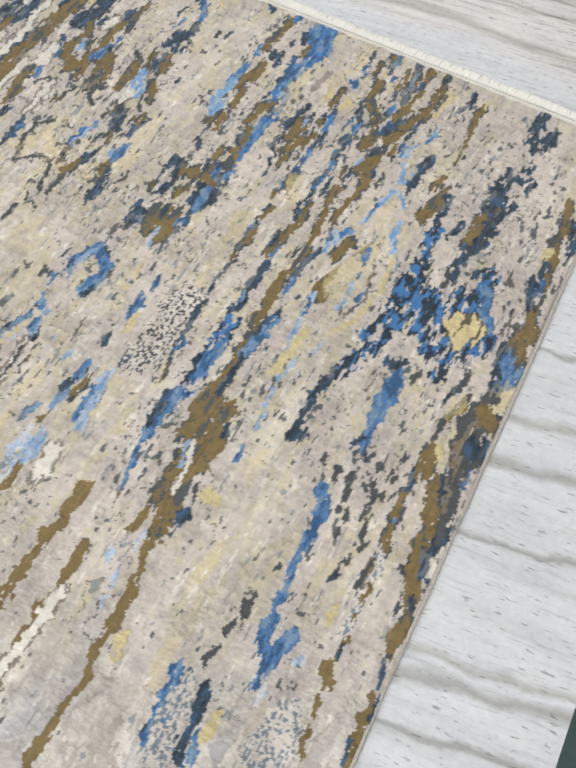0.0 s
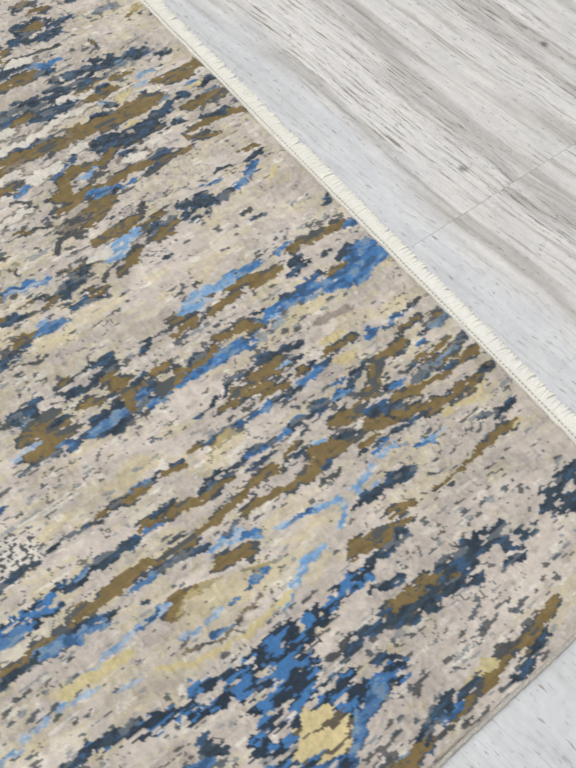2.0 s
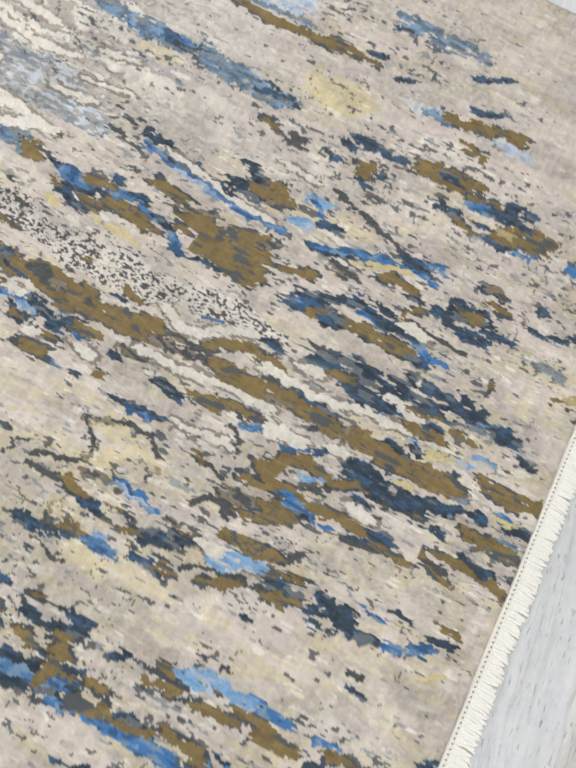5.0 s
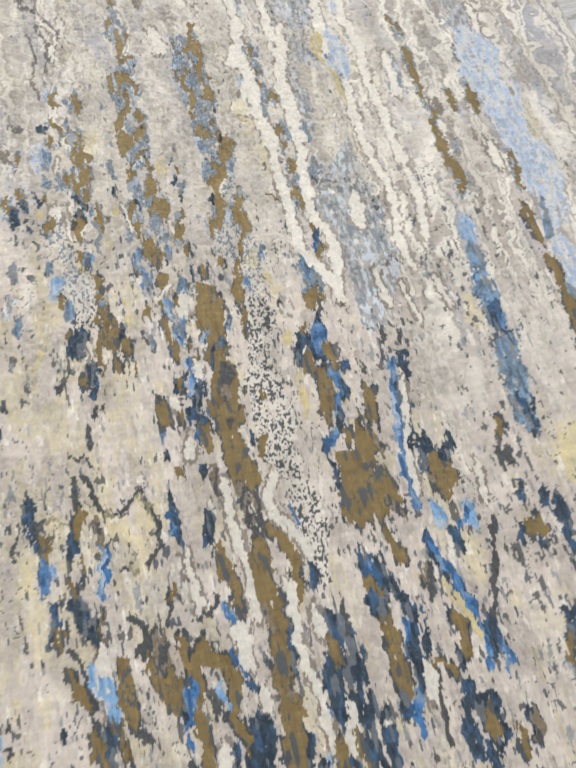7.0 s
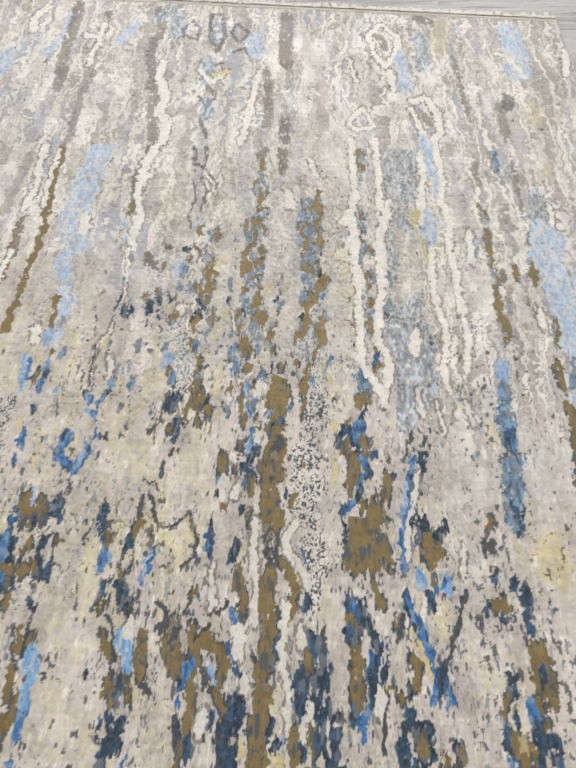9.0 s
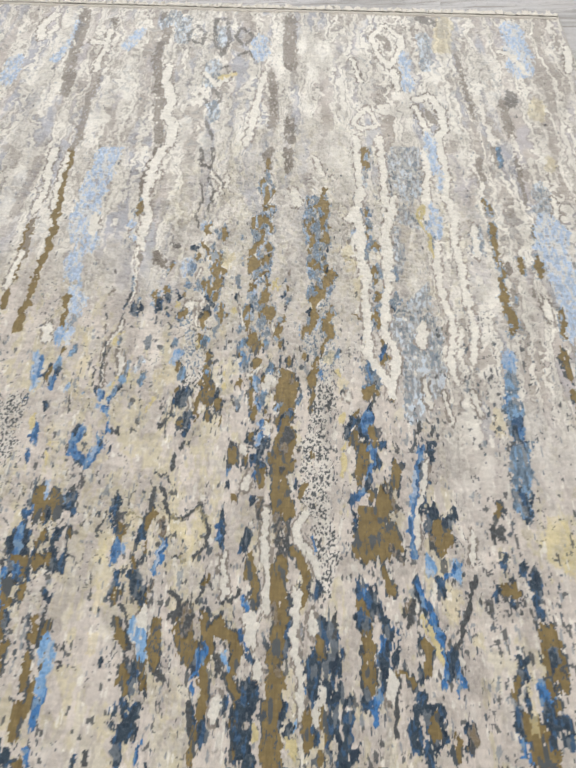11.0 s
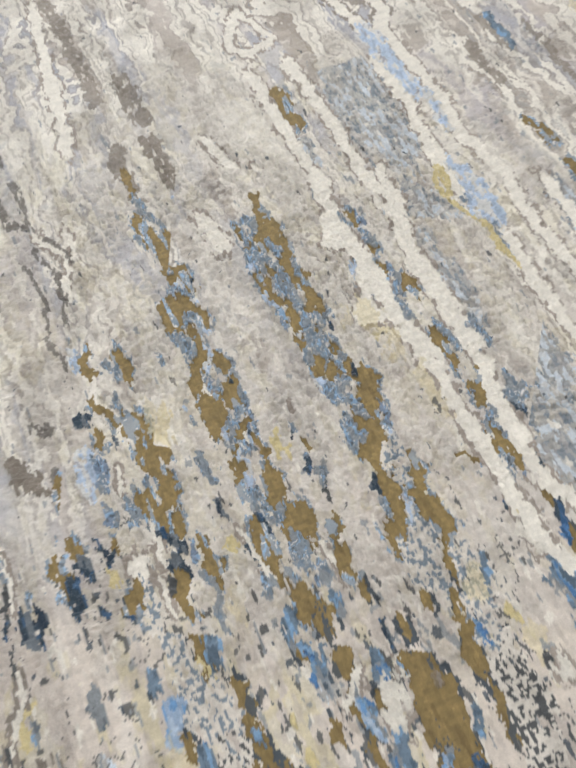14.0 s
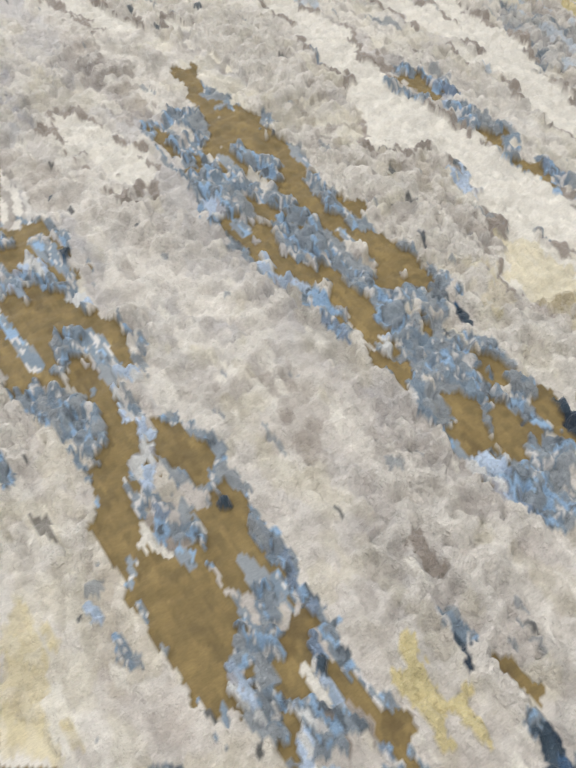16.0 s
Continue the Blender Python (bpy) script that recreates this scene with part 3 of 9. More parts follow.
st(L, 8.4, 213.8, 178.4, 213.9, 162.2, 214.3, 145.1)
st(Y, 4.6, 220.5, 162.4, 219.5, 153.7)
st(G, 2.3, 209.3, 129.3, 209.2, 118.4)
st(M, 5.0, 191.9, 105.8, 193.5, 100.2)
st(N, 2.4, 194.3, 101.0, 193.7, 98.6)
st(M, 4.8, 192.5, 93.1, 192.4, 85.0, 192.8, 80.0)
st(Y, 6.9, 196.4, 68.0, 197.9, 67.4)
st(T, 2.0, 198.6, 291.6, 199.1, 261.9, 197.9, 229.2)
st(T, 2.3, 226.2, 230.6, 227.6, 224.6)
st(K, 3.7, 226.2, 230.6, 227.6, 229.2)
st(N, 1.9, 191.9, 57.8, 191.1, 51.8)
st(N, 2.0, 191.0, 24.5, 191.8, 20.7)
st(G, 2.8, 194.4, 37.6, 194.6, 35.5)

# the near corner by the open floor
st(G, 2.6, 87.3, 1.7, 84.6, 10.8, 84.7, 17.1)
st(G, 1.3, 43.3, 169.5, 42.6, 174.1)
st(G, 1.5, 1.3, 148.1, 0.8, 151.7)
st(S, 2.0, 22.6, 161.6, 20.9, 161.6)

# the middle of the fringed end
st(N, 3.0, 190.5, 24.4, 192.5, 19.6)
st(N, 2.8, 191.2, 52.4, 189.5, 45.6)
st(B, 4.2, 183.9, 10.0, 184.4, 5.4)
st(B, 3.2, 185.8, 5.0, 184.3, 1.0)
st(N, 6.1, 148.1, 18.0, 145.8, 11.1)
st(G, 1.6, 143.8, 25.7, 143.2, 11.9, 143.5, 3.6)
st(N, 2.1, 144.4, 7.4, 145.4, 0.9)
st(G, 3.4, 135.4, 20.3, 135.3, 12.4, 135.1, 0.3)
st(N, 3.0, 132.4, 5.4, 132.1, 1.4)
st(N, 2.3, 130.0, 12.2, 128.3, 2.8)
st(G, 1.8, 127.3, 1.1, 126.0, 0.6)
st(G, 1.8, 124.1, 16.1, 124.0, 4.3, 121.8, 2.1)
st(N, 1.5, 124.3, 10.1, 124.8, 3.0)
st(G, 1.5, 119.7, 25.1, 118.7, 12.1, 119.7, 2.8)
st(G, 1.2, 111.6, 9.7, 110.5, 3.3)
st(G, 2.4, 86.6, 4.8, 86.5, 1.1)

# the other side of the fringed end
st(M, 4.9, 191.8, 107.3, 192.4, 100.4)
st(M, 3.6, 192.5, 93.3, 193.0, 87.6)
st(M, 4.7, 191.6, 85.5, 191.2, 78.2)
st(L, 5.3, 214.0, 99.0, 215.1, 92.3)
st(L, 5.8, 214.5, 91.9, 215.2, 83.7)
st(L, 1.8, 214.4, 85.7, 215.3, 81.4)
st(N, 0.9, 211.8, 90.1, 211.2, 82.5)
st(G, 1.2, 208.3, 111.4, 207.8, 103.6, 208.6, 94.2)
st(G, 1.3, 208.7, 91.9, 208.3, 83.1, 207.8, 75.6, 208.4, 67.7)
st(M, 3.2, 222.0, 70.8, 222.9, 66.5)
st(N, 1.8, 220.0, 66.1, 220.3, 61.5)
st(M, 4.4, 222.7, 60.5, 222.0, 54.2)
st(M, 3.1, 222.1, 53.0, 222.5, 47.4)
st(S, 2.2, 230.5, 69.6, 233.6, 59.2)
st(L, 2.4, 222.2, 80.1, 222.0, 78.2)
st(L, 1.8, 218.8, 73.8, 219.6, 70.7)
st(N, 1.2, 215.8, 45.1, 219.8, 37.9)
st(N, 1.2, 208.0, 59.3, 208.8, 56.2)
st(L, 2.4, 203.0, 53.0, 203.9, 48.9)
st(M, 1.7, 203.3, 49.7, 203.6, 46.5)
st(G, 2.1, 204.7, 46.0, 204.0, 42.2)
st(G, 2.4, 205.2, 40.6, 207.0, 31.5)
st(N, 1.9, 208.3, 42.2, 210.5, 35.5)
st(G, 1.4, 196.4, 43.7, 198.4, 39.2)
st(G, 0.9, 200.2, 42.4, 199.2, 36.3, 196.1, 35.8)
st(L, 2.6, 204.1, 34.4, 203.3, 30.7)
st(Y, 5.3, 199.0, 69.1, 199.0, 65.1)
st(G, 5.4, 136.4, 9.0, 136.6, 4.4)
st(G, 4.3, 135.2, 3.6, 134.7, 1.5)
st(N, 1.7, 141.0, 6.7, 143.6, 1.4)
st(S, 1.7, 141.2, 4.9, 142.2, 0.7)
st(N, 2.0, 130.1, 7.4, 130.8, 2.2)
st(B, 0.8, 127.1, 4.9, 128.4, 0.9)
st(G, 1.7, 125.2, 5.6, 127.3, 1.2)
st(G, 1.6, 122.9, 14.5, 122.2, 8.6, 123.0, 3.5)
st(N, 1.3, 121.6, 5.5, 121.8, 3.8)
st(G, 1.4, 117.8, 14.4, 118.6, 9.3, 118.3, 3.7)
st(G, 1.5, 119.2, 2.3, 118.9, 0.8)
st(N, 2.0, 109.7, 6.0, 108.0, 4.6)

# the near corner beside the bound edge
clear(103.9, 96.4, 86.1, 83.0, 63.4, 72.5, 53.4, 41.8, 40.4, 27.9, 30.7, -0.5, 11.7, -2.6, -32.4, 137.4, 46.1, 178.6, 106.4, 97.9)
st(B, 2.3, 87.3, 86.6, 88.9, 92.0, 90.1, 97.0, 89.8, 102.3, 89.9, 107.1, 92.6, 111.9)
st(B, 3.1, 88.4, 86.6, 84.8, 89.5, 84.2, 92.1)
st(P, 6.2, 65.0, 93.3, 66.2, 96.7, 67.9, 102.8)
st(P, 4.1, 64.2, 98.2, 64.9, 102.4)
st(L, 2.0, 74.1, 87.5, 73.4, 88.6)
st(Y, 2.7, 77.8, 86.9, 76.8, 94.8)
st(Y, 2.4, 74.9, 82.3, 75.3, 85.4)
st(K, 1.3, 61.9, 73.1, 61.9, 80.4, 62.2, 84.8)
st(N, 1.2, 61.8, 87.4, 61.5, 92.6, 60.9, 100.1, 61.2, 104.1)
st(B, 0.8, 60.4, 97.3, 61.1, 101.5)
st(G, 0.9, 60.5, 104.3, 60.4, 109.8)
st(K, 1.0, 61.1, 110.2, 60.9, 117.2)
st(C, 3.1, 54.6, 76.2, 55.3, 82.2, 55.1, 87.6, 54.8, 94.0, 55.2, 100.7, 54.5, 106.4)
st(B, 2.2, 54.2, 96.9, 54.4, 102.1)
st(B, 2.1, 55.1, 108.0, 55.9, 112.0, 55.8, 118.9)
st(N, 1.7, 56.9, 110.2, 56.6, 115.9)
st(B, 1.6, 55.7, 122.2, 55.6, 126.5, 54.7, 130.3)
st(N, 1.0, 55.5, 129.7, 55.0, 133.6)
st(G, 1.5, 54.6, 131.8, 55.3, 136.8, 55.2, 142.7)
st(L, 0.7, 54.5, 134.3, 54.3, 138.3)
st(G, 2.1, 51.5, 71.4, 51.2, 78.4, 50.7, 83.7, 50.5, 89.0, 49.9, 95.1, 50.0, 101.5, 50.5, 105.4)
st(N, 2.1, 49.5, 77.4, 48.5, 83.7, 48.8, 89.3)
st(B, 1.7, 47.9, 84.8, 48.2, 90.3, 49.1, 94.6)
st(N, 1.0, 49.1, 94.6, 48.6, 99.4, 49.4, 103.5)
st(N, 1.4, 48.9, 104.5, 48.9, 108.1)
st(G, 3.8, 50.1, 108.7, 50.1, 112.2)
st(G, 3.7, 46.3, 109.0, 46.4, 112.5, 44.8, 116.1)
st(G, 3.0, 45.2, 116.3, 45.5, 120.9, 45.5, 125.2, 45.4, 129.3, 44.9, 132.6)
st(G, 1.6, 44.4, 135.8, 44.0, 139.5, 43.5, 142.5)
st(G, 2.0, 48.5, 119.3, 48.4, 123.6, 48.3, 127.8)
st(G, 1.0, 48.3, 130.9, 48.6, 135.1)
st(W, 0.9, 47.6, 116.0, 46.9, 120.6, 46.0, 125.5)
st(L, 0.7, 48.8, 116.1, 47.9, 121.1)
st(N, 1.4, 41.9, 127.9, 42.6, 129.3)
st(K, 0.7, 43.4, 122.9, 42.3, 125.5)
st(N, 0.9, 43.8, 109.9, 44.0, 112.3)
st(G, 1.9, 42.8, 144.5, 42.6, 147.6, 43.0, 150.5, 43.2, 153.7, 42.6, 156.0)
st(G, 1.2, 42.4, 156.3, 41.4, 159.2, 41.8, 162.7, 42.0, 166.8)
st(G, 1.5, 42.1, 167.3, 42.3, 170.9, 42.0, 174.9)
st(Y, 3.1, 51.0, 151.7, 50.8, 153.4)
st(L, 1.1, 47.2, 142.7, 46.8, 144.8)
st(B, 1.0, 48.7, 145.4, 48.4, 146.6)
st(L, 1.0, 49.6, 139.6, 49.5, 141.0)
st(L, 0.7, 46.7, 135.1, 46.4, 137.9)
st(L, 0.8, 45.9, 147.6, 45.7, 148.8)
st(Y, 2.6, 32.6, 150.6, 32.8, 153.3)
st(Y, 2.0, 49.0, 146.4, 48.7, 148.2)
st(Y, 2.0, 34.2, 132.2, 34.7, 136.3)
st(Y, 2.0, 35.6, 112.1, 36.1, 116.7)
st(Y, 1.5, 40.3, 151.3, 39.3, 154.2)
st(Y, 1.6, 41.0, 123.7, 39.0, 123.7)
st(B, 2.0, 23.8, 113.2, 21.8, 118.3)
st(B, 1.5, 21.9, 119.9, 22.0, 124.5, 21.5, 130.1, 20.6, 134.3)
st(B, 1.1, 21.1, 130.8, 21.3, 136.5)
st(B, 1.9, 20.9, 138.1, 19.4, 142.7)
st(B, 2.0, 16.3, 138.4, 17.3, 141.6, 18.6, 144.9)
st(B, 1.2, 18.6, 145.7, 18.4, 147.7)
st(L, 0.7, 16.9, 147.3, 17.2, 150.0)
st(L, 0.8, 13.2, 141.1, 14.2, 142.5)
st(B, 1.6, 30.1, 151.0, 29.9, 154.3, 29.8, 157.5)
st(B, 2.2, 28.0, 158.2, 29.6, 160.6)
st(N, 0.7, 30.3, 160.2, 30.2, 161.4)
st(K, 0.9, 26.3, 145.5, 26.8, 148.4)
st(N, 0.6, 28.1, 150.8, 28.3, 152.6)
st(N, 1.0, 24.9, 151.6, 24.5, 155.5, 24.0, 158.5)
st(N, 0.9, 24.2, 152.9, 23.4, 156.6)
st(P, 3.7, 27.7, 157.2, 27.2, 155.3)
st(P, 4.2, 26.1, 162.7, 26.3, 165.2)
st(N, 1.4, 24.3, 159.4, 22.5, 163.1)
st(B, 0.9, 22.7, 158.6, 21.2, 162.5)
st(P, 5.0, 12.2, 153.0, 12.9, 156.5)
st(Y, 1.3, 21.1, 155.3, 21.4, 157.9)
st(L, 1.2, 38.6, 40.5, 37.2, 47.7, 34.9, 55.7, 33.2, 60.7)
st(N, 1.6, 47.6, 64.7, 46.9, 71.7, 47.3, 77.5)
st(G, 2.1, 40.9, 58.5, 43.3, 62.9)
st(G, 2.4, 43.0, 64.9, 43.9, 69.9, 43.6, 74.0, 42.1, 75.9)
st(Y, 5.6, 39.9, 63.1, 40.4, 69.2)
st(B, 0.7, 39.2, 59.8, 38.0, 63.5)
st(B, 0.7, 38.1, 65.8, 37.8, 67.7)
st(B, 0.9, 35.3, 70.6, 35.8, 72.5)
st(L, 0.9, 38.0, 74.2, 38.1, 76.3)
st(L, 0.9, 38.1, 69.4, 37.9, 72.1)
st(Y, 0.9, 33.7, 59.5, 32.8, 69.1, 33.7, 76.5, 36.4, 82.1)
st(F, 1.9, 40.0, 47.8, 39.7, 52.4)
st(D, 0.5, 36.0, 63.1, 34.4, 71.4, 36.2, 78.0)
st(L, 1.1, 43.9, 75.6, 43.4, 80.8, 43.0, 85.9, 42.1, 91.9)
st(L, 1.2, 39.9, 91.9, 40.9, 96.2)
st(Y, 1.4, 41.4, 85.0, 42.2, 95.7)
st(L, 0.8, 40.7, 98.6, 40.3, 103.2)
st(Y, 1.9, 38.7, 102.3, 40.1, 105.5)
st(L, 1.1, 39.4, 103.9, 39.9, 107.7)
st(B, 0.9, 39.4, 113.1, 39.5, 115.1)
st(B, 0.8, 44.7, 76.1, 43.0, 80.6)
st(L, 0.7, 37.0, 85.1, 37.7, 88.1)
st(G, 2.7, 31.9, 35.6, 32.4, 40.0, 32.2, 44.7)
st(N, 1.9, 30.1, 37.0, 29.4, 43.1, 28.7, 49.0)
st(B, 1.4, 27.9, 46.9, 28.1, 51.7, 28.0, 54.7)
st(G, 3.4, 20.2, 36.0, 20.6, 41.0, 20.5, 47.2)
st(N, 3.6, 19.9, 24.2, 21.3, 28.4)
st(N, 2.8, 17.1, 20.7, 17.3, 23.4)
st(N, 2.7, 20.3, 31.1, 21.2, 34.9)
st(N, 2.0, 17.4, 32.7, 18.3, 38.1)
st(N, 2.4, 19.2, 40.2, 19.1, 46.4)
st(N, 1.9, 20.9, 49.0, 21.0, 52.8)
st(N, 1.4, 24.3, 43.2, 25.5, 47.1)
st(N, 3.3, 19.8, 2.4, 19.7, 9.8)
st(N, 2.7, 15.7, 7.4, 17.6, 12.2)
st(N, 1.5, 14.6, 24.4, 14.9, 27.0)
st(K, 0.9, 22.1, 55.7, 22.0, 60.0)
st(N, 1.4, 20.5, 55.5, 20.6, 58.0)
st(N, 1.1, 15.9, 52.0, 17.2, 54.2)
st(D, 0.6, 32.1, 26.3, 32.3, 31.6)
st(C, 2.5, 29.2, 49.2, 28.0, 54.7, 26.9, 59.9, 28.8, 63.2)
st(C, 4.5, 27.8, 60.5, 28.0, 67.7)
st(C, 5.4, 25.8, 67.8, 20.9, 69.2)
st(C, 4.8, 28.2, 72.0, 28.5, 76.2, 29.2, 79.3)
st(C, 4.2, 19.1, 73.5, 15.7, 74.2)
st(C, 3.9, 13.6, 55.1, 13.6, 59.4)
st(B, 2.4, 13.2, 57.7, 11.0, 64.8, 8.5, 68.7)
st(C, 3.1, 18.0, 61.9, 15.4, 61.8)
st(C, 2.7, 17.9, 66.1, 17.0, 71.0)
st(C, 2.5, 11.5, 71.8, 9.2, 69.8)
st(C, 2.7, 14.5, 74.8, 14.4, 79.9)
st(C, 1.9, 29.5, 82.1, 30.6, 86.6)
st(C, 2.6, 30.2, 86.3, 32.6, 92.1)
st(C, 1.8, 33.5, 94.5, 33.3, 96.9)
st(N, 1.3, 32.9, 97.8, 33.1, 101.5, 32.9, 104.9, 33.6, 106.4)
st(N, 1.1, 32.8, 106.0, 31.3, 105.1)
st(N, 1.4, 32.7, 89.7, 33.2, 93.1)
st(F, 3.7, 16.3, 68.9, 13.6, 70.3, 12.1, 68.1, 13.9, 66.2, 15.9, 67.9)
st(B, 3.2, 21.2, 86.9, 20.9, 91.0, 21.2, 94.8)
st(B, 2.1, 21.1, 97.1, 21.5, 100.8)
st(N, 0.8, 22.1, 100.5, 22.5, 102.3)
st(N, 1.2, 21.1, 81.2, 21.6, 82.8)
st(N, 1.2, 24.4, 83.1, 22.3, 83.1)
st(K, 1.0, 17.7, 81.8, 18.3, 84.0)
st(G, 1.7, 5.6, 25.6, 4.8, 33.2, 5.4, 38.3, 3.3, 44.6, 3.0, 50.3)
st(K, 1.2, 5.3, 35.1, 5.9, 40.1)
st(Y, 1.6, 6.1, 41.0, 5.9, 43.9)
st(N, 1.9, 3.4, 30.8, 1.8, 39.2)
st(N, 1.2, 5.5, 43.7, 5.1, 47.2)
st(B, 1.6, 4.0, 49.5, 3.9, 52.3)
st(K, 0.9, 2.1, 52.0, 2.2, 54.8)
st(N, 1.5, 2.3, 57.0, 2.2, 60.4)
st(B, 2.4, 2.8, 61.4, 3.4, 65.8)
st(N, 1.1, 3.0, 66.2, 3.1, 68.9)
st(G, 2.3, 3.4, 67.1, 4.3, 70.3)
st(B, 2.7, 3.6, 72.4, 1.7, 72.9)
st(N, 0.8, 5.2, 72.1, 2.5, 76.9, -0.5, 73.9, 0.6, 69.4)
st(Y, 2.2, 0.9, 78.5, 2.6, 81.9)
st(K, 1.4, 9.0, 78.1, 10.3, 82.6)
st(N, 1.0, 10.3, 82.6, 11.2, 85.5)
st(K, 1.2, 7.3, 82.7, 8.7, 86.6, 10.0, 90.8, 10.0, 94.3)
st(G, 1.0, 7.5, 84.6, 8.8, 89.0)
st(N, 1.2, 3.9, 85.0, 3.6, 88.4)
st(K, 1.0, 1.9, 83.9, 2.8, 89.1)
st(B, 1.0, 2.9, 84.2, 2.9, 85.9)
st(G, 0.9, 9.2, 95.1, 10.5, 99.1)
st(Y, 1.3, 8.1, 95.5, 9.3, 99.6)
st(K, 1.3, 3.0, 93.8, 4.6, 97.0)
st(K, 2.1, 1.8, 94.3, 3.1, 98.4)
st(N, 1.7, 2.3, 97.9, 3.2, 102.8)
st(B, 0.9, 1.8, 97.4, 1.8, 99.6)
st(K, 1.1, 3.6, 101.9, 4.1, 105.4)
st(G, 1.4, 4.1, 107.5, 4.2, 111.7)
st(N, 1.4, 1.2, 110.1, 2.8, 113.0)
st(N, 1.4, 3.2, 114.2, 2.7, 119.8)
st(B, 0.5, 2.7, 115.9, 2.6, 117.8)
st(G, 1.4, 4.0, 116.6, 3.4, 120.2)
st(G, 1.3, 3.1, 121.0, 2.8, 125.6)
st(N, 1.1, 2.0, 121.4, 1.2, 127.5, 1.6, 129.5)
st(G, 2.1, 1.6, 130.0, 1.7, 132.7)
st(N, 0.8, 1.8, 134.1, 1.3, 139.0)
st(G, 1.2, 1.7, 140.9, 1.5, 144.1, 1.0, 148.7)
st(N, 0.7, 0.7, 140.4, -0.1, 144.9)
st(G, 1.7, 0.3, 147.5, 0.2, 151.4)
st(N, 0.6, 2.0, 148.4, 1.5, 152.1)
st(G, 1.1, 10.1, 98.9, 10.5, 103.6)
st(N, 1.1, 10.9, 102.7, 10.9, 106.0)
st(G, 1.3, 10.9, 107.1, 10.6, 111.1)
st(B, 0.7, 10.4, 112.1, 10.1, 114.1)
st(G, 1.2, 10.2, 114.0, 9.5, 118.7)
st(P, 2.5, 9.5, 120.7, 10.3, 125.0)
st(G, 1.0, 8.9, 125.1, 8.9, 128.0, 9.3, 131.0)
st(P, 1.8, 9.3, 129.1, 9.7, 133.9)
st(G, 0.9, 8.7, 134.2, 9.4, 138.2)
st(N, 0.9, 8.7, 136.0, 8.7, 137.8)
st(G, 1.4, 9.8, 140.1, 8.4, 142.0)
st(G, 0.9, 8.8, 144.7, 8.5, 147.0)
st(G, 1.3, 7.9, 149.9, 7.6, 153.8)
st(P, 1.6, 9.2, 151.5, 8.9, 153.7)
st(Y, 1.3, 12.5, 131.8, 12.5, 133.6)
st(K, 0.8, 23.0, 107.8, 22.8, 109.9)
st(K, 0.9, 19.8, 108.2, 20.3, 109.6)
st(K, 0.8, 19.8, 110.9, 19.5, 112.9)
st(K, 0.8, 15.6, 112.3, 15.8, 114.0)
st(K, 0.8, 17.7, 114.5, 17.8, 116.1)
st(K, 0.8, 17.5, 119.0, 17.8, 120.4)
st(K, 0.8, 12.8, 118.5, 13.3, 119.5)
st(K, 0.7, 14.7, 109.2, 15.1, 110.4)
st(K, 0.7, 14.4, 103.5, 14.5, 105.3)
st(K, 0.7, 18.7, 102.6, 19.0, 103.9)
st(K, 0.8, 15.0, 124.6, 15.2, 126.2)
st(K, 0.7, 13.9, 121.1, 14.0, 122.6)
st(K, 1.0, 25.7, 137.5, 24.8, 138.4)
st(K, 0.8, 26.1, 140.9, 26.2, 142.4)
st(K, 0.7, 25.4, 135.5, 24.9, 137.1)
st(N, 0.8, 14.6, 125.4, 15.6, 126.9)
st(K, 0.7, 23.9, 129.0, 24.2, 130.1)

# the fringed end near the corner
clear(201.7, 57.3, 189.2, -1.2, 147.4, -1.6, 94.6, -0.6, 38.7, -0.9, 22.2, 7.9, 50.3, 88.4)
st(G, 2.7, 192.5, 35.4, 191.7, 42.0, 191.2, 46.2)
st(K, 1.7, 192.2, 37.6, 189.8, 43.5)
st(N, 1.2, 190.2, 48.5, 190.4, 52.5, 191.0, 58.5)
st(N, 1.7, 187.9, 28.1, 190.0, 34.0)
st(B, 1.2, 190.2, 31.8, 187.9, 28.1)
st(G, 2.5, 187.6, 19.6, 185.2, 25.7)
st(Y, 1.7, 185.2, 25.7, 184.4, 35.4)
st(N, 1.2, 184.4, 38.6, 184.0, 30.3)
st(B, 1.2, 183.8, 19.6, 183.8, 22.8)
st(N, 1.2, 182.6, 23.8, 182.6, 25.4)
st(B, 3.0, 185.6, 3.4, 183.9, 9.6)
st(B, 2.5, 183.7, -1.6, 182.3, 5.7)
st(K, 0.9, 185.3, 42.5, 188.0, 48.0)
st(N, 1.7, 172.8, 13.8, 172.5, 16.1)
st(N, 1.5, 174.9, 1.5, 174.9, 3.7)
st(N, 1.7, 171.1, 3.9, 171.0, 6.2)
st(N, 1.0, 169.2, 7.9, 169.1, 10.1)
st(N, 1.2, 168.5, 11.4, 168.5, 13.6)
st(N, 1.2, 182.0, 27.7, 181.7, 29.9)
st(N, 2.1, 165.0, 21.1, 163.4, 25.8, 162.6, 28.1)
st(N, 1.6, 162.6, 19.8, 161.7, 24.2)
st(K, 1.2, 167.1, 21.5, 165.3, 16.8)
st(S, 1.6, 162.4, 10.2, 162.1, 6.0)
st(Y, 1.1, 159.3, 36.2, 158.9, 20.9)
st(G, 0.9, 160.2, 34.9, 158.8, 26.1, 157.0, 21.5)
st(G, 1.6, 153.4, 22.7, 154.0, 17.3)
st(N, 3.7, 148.8, 25.2, 147.2, 23.7)
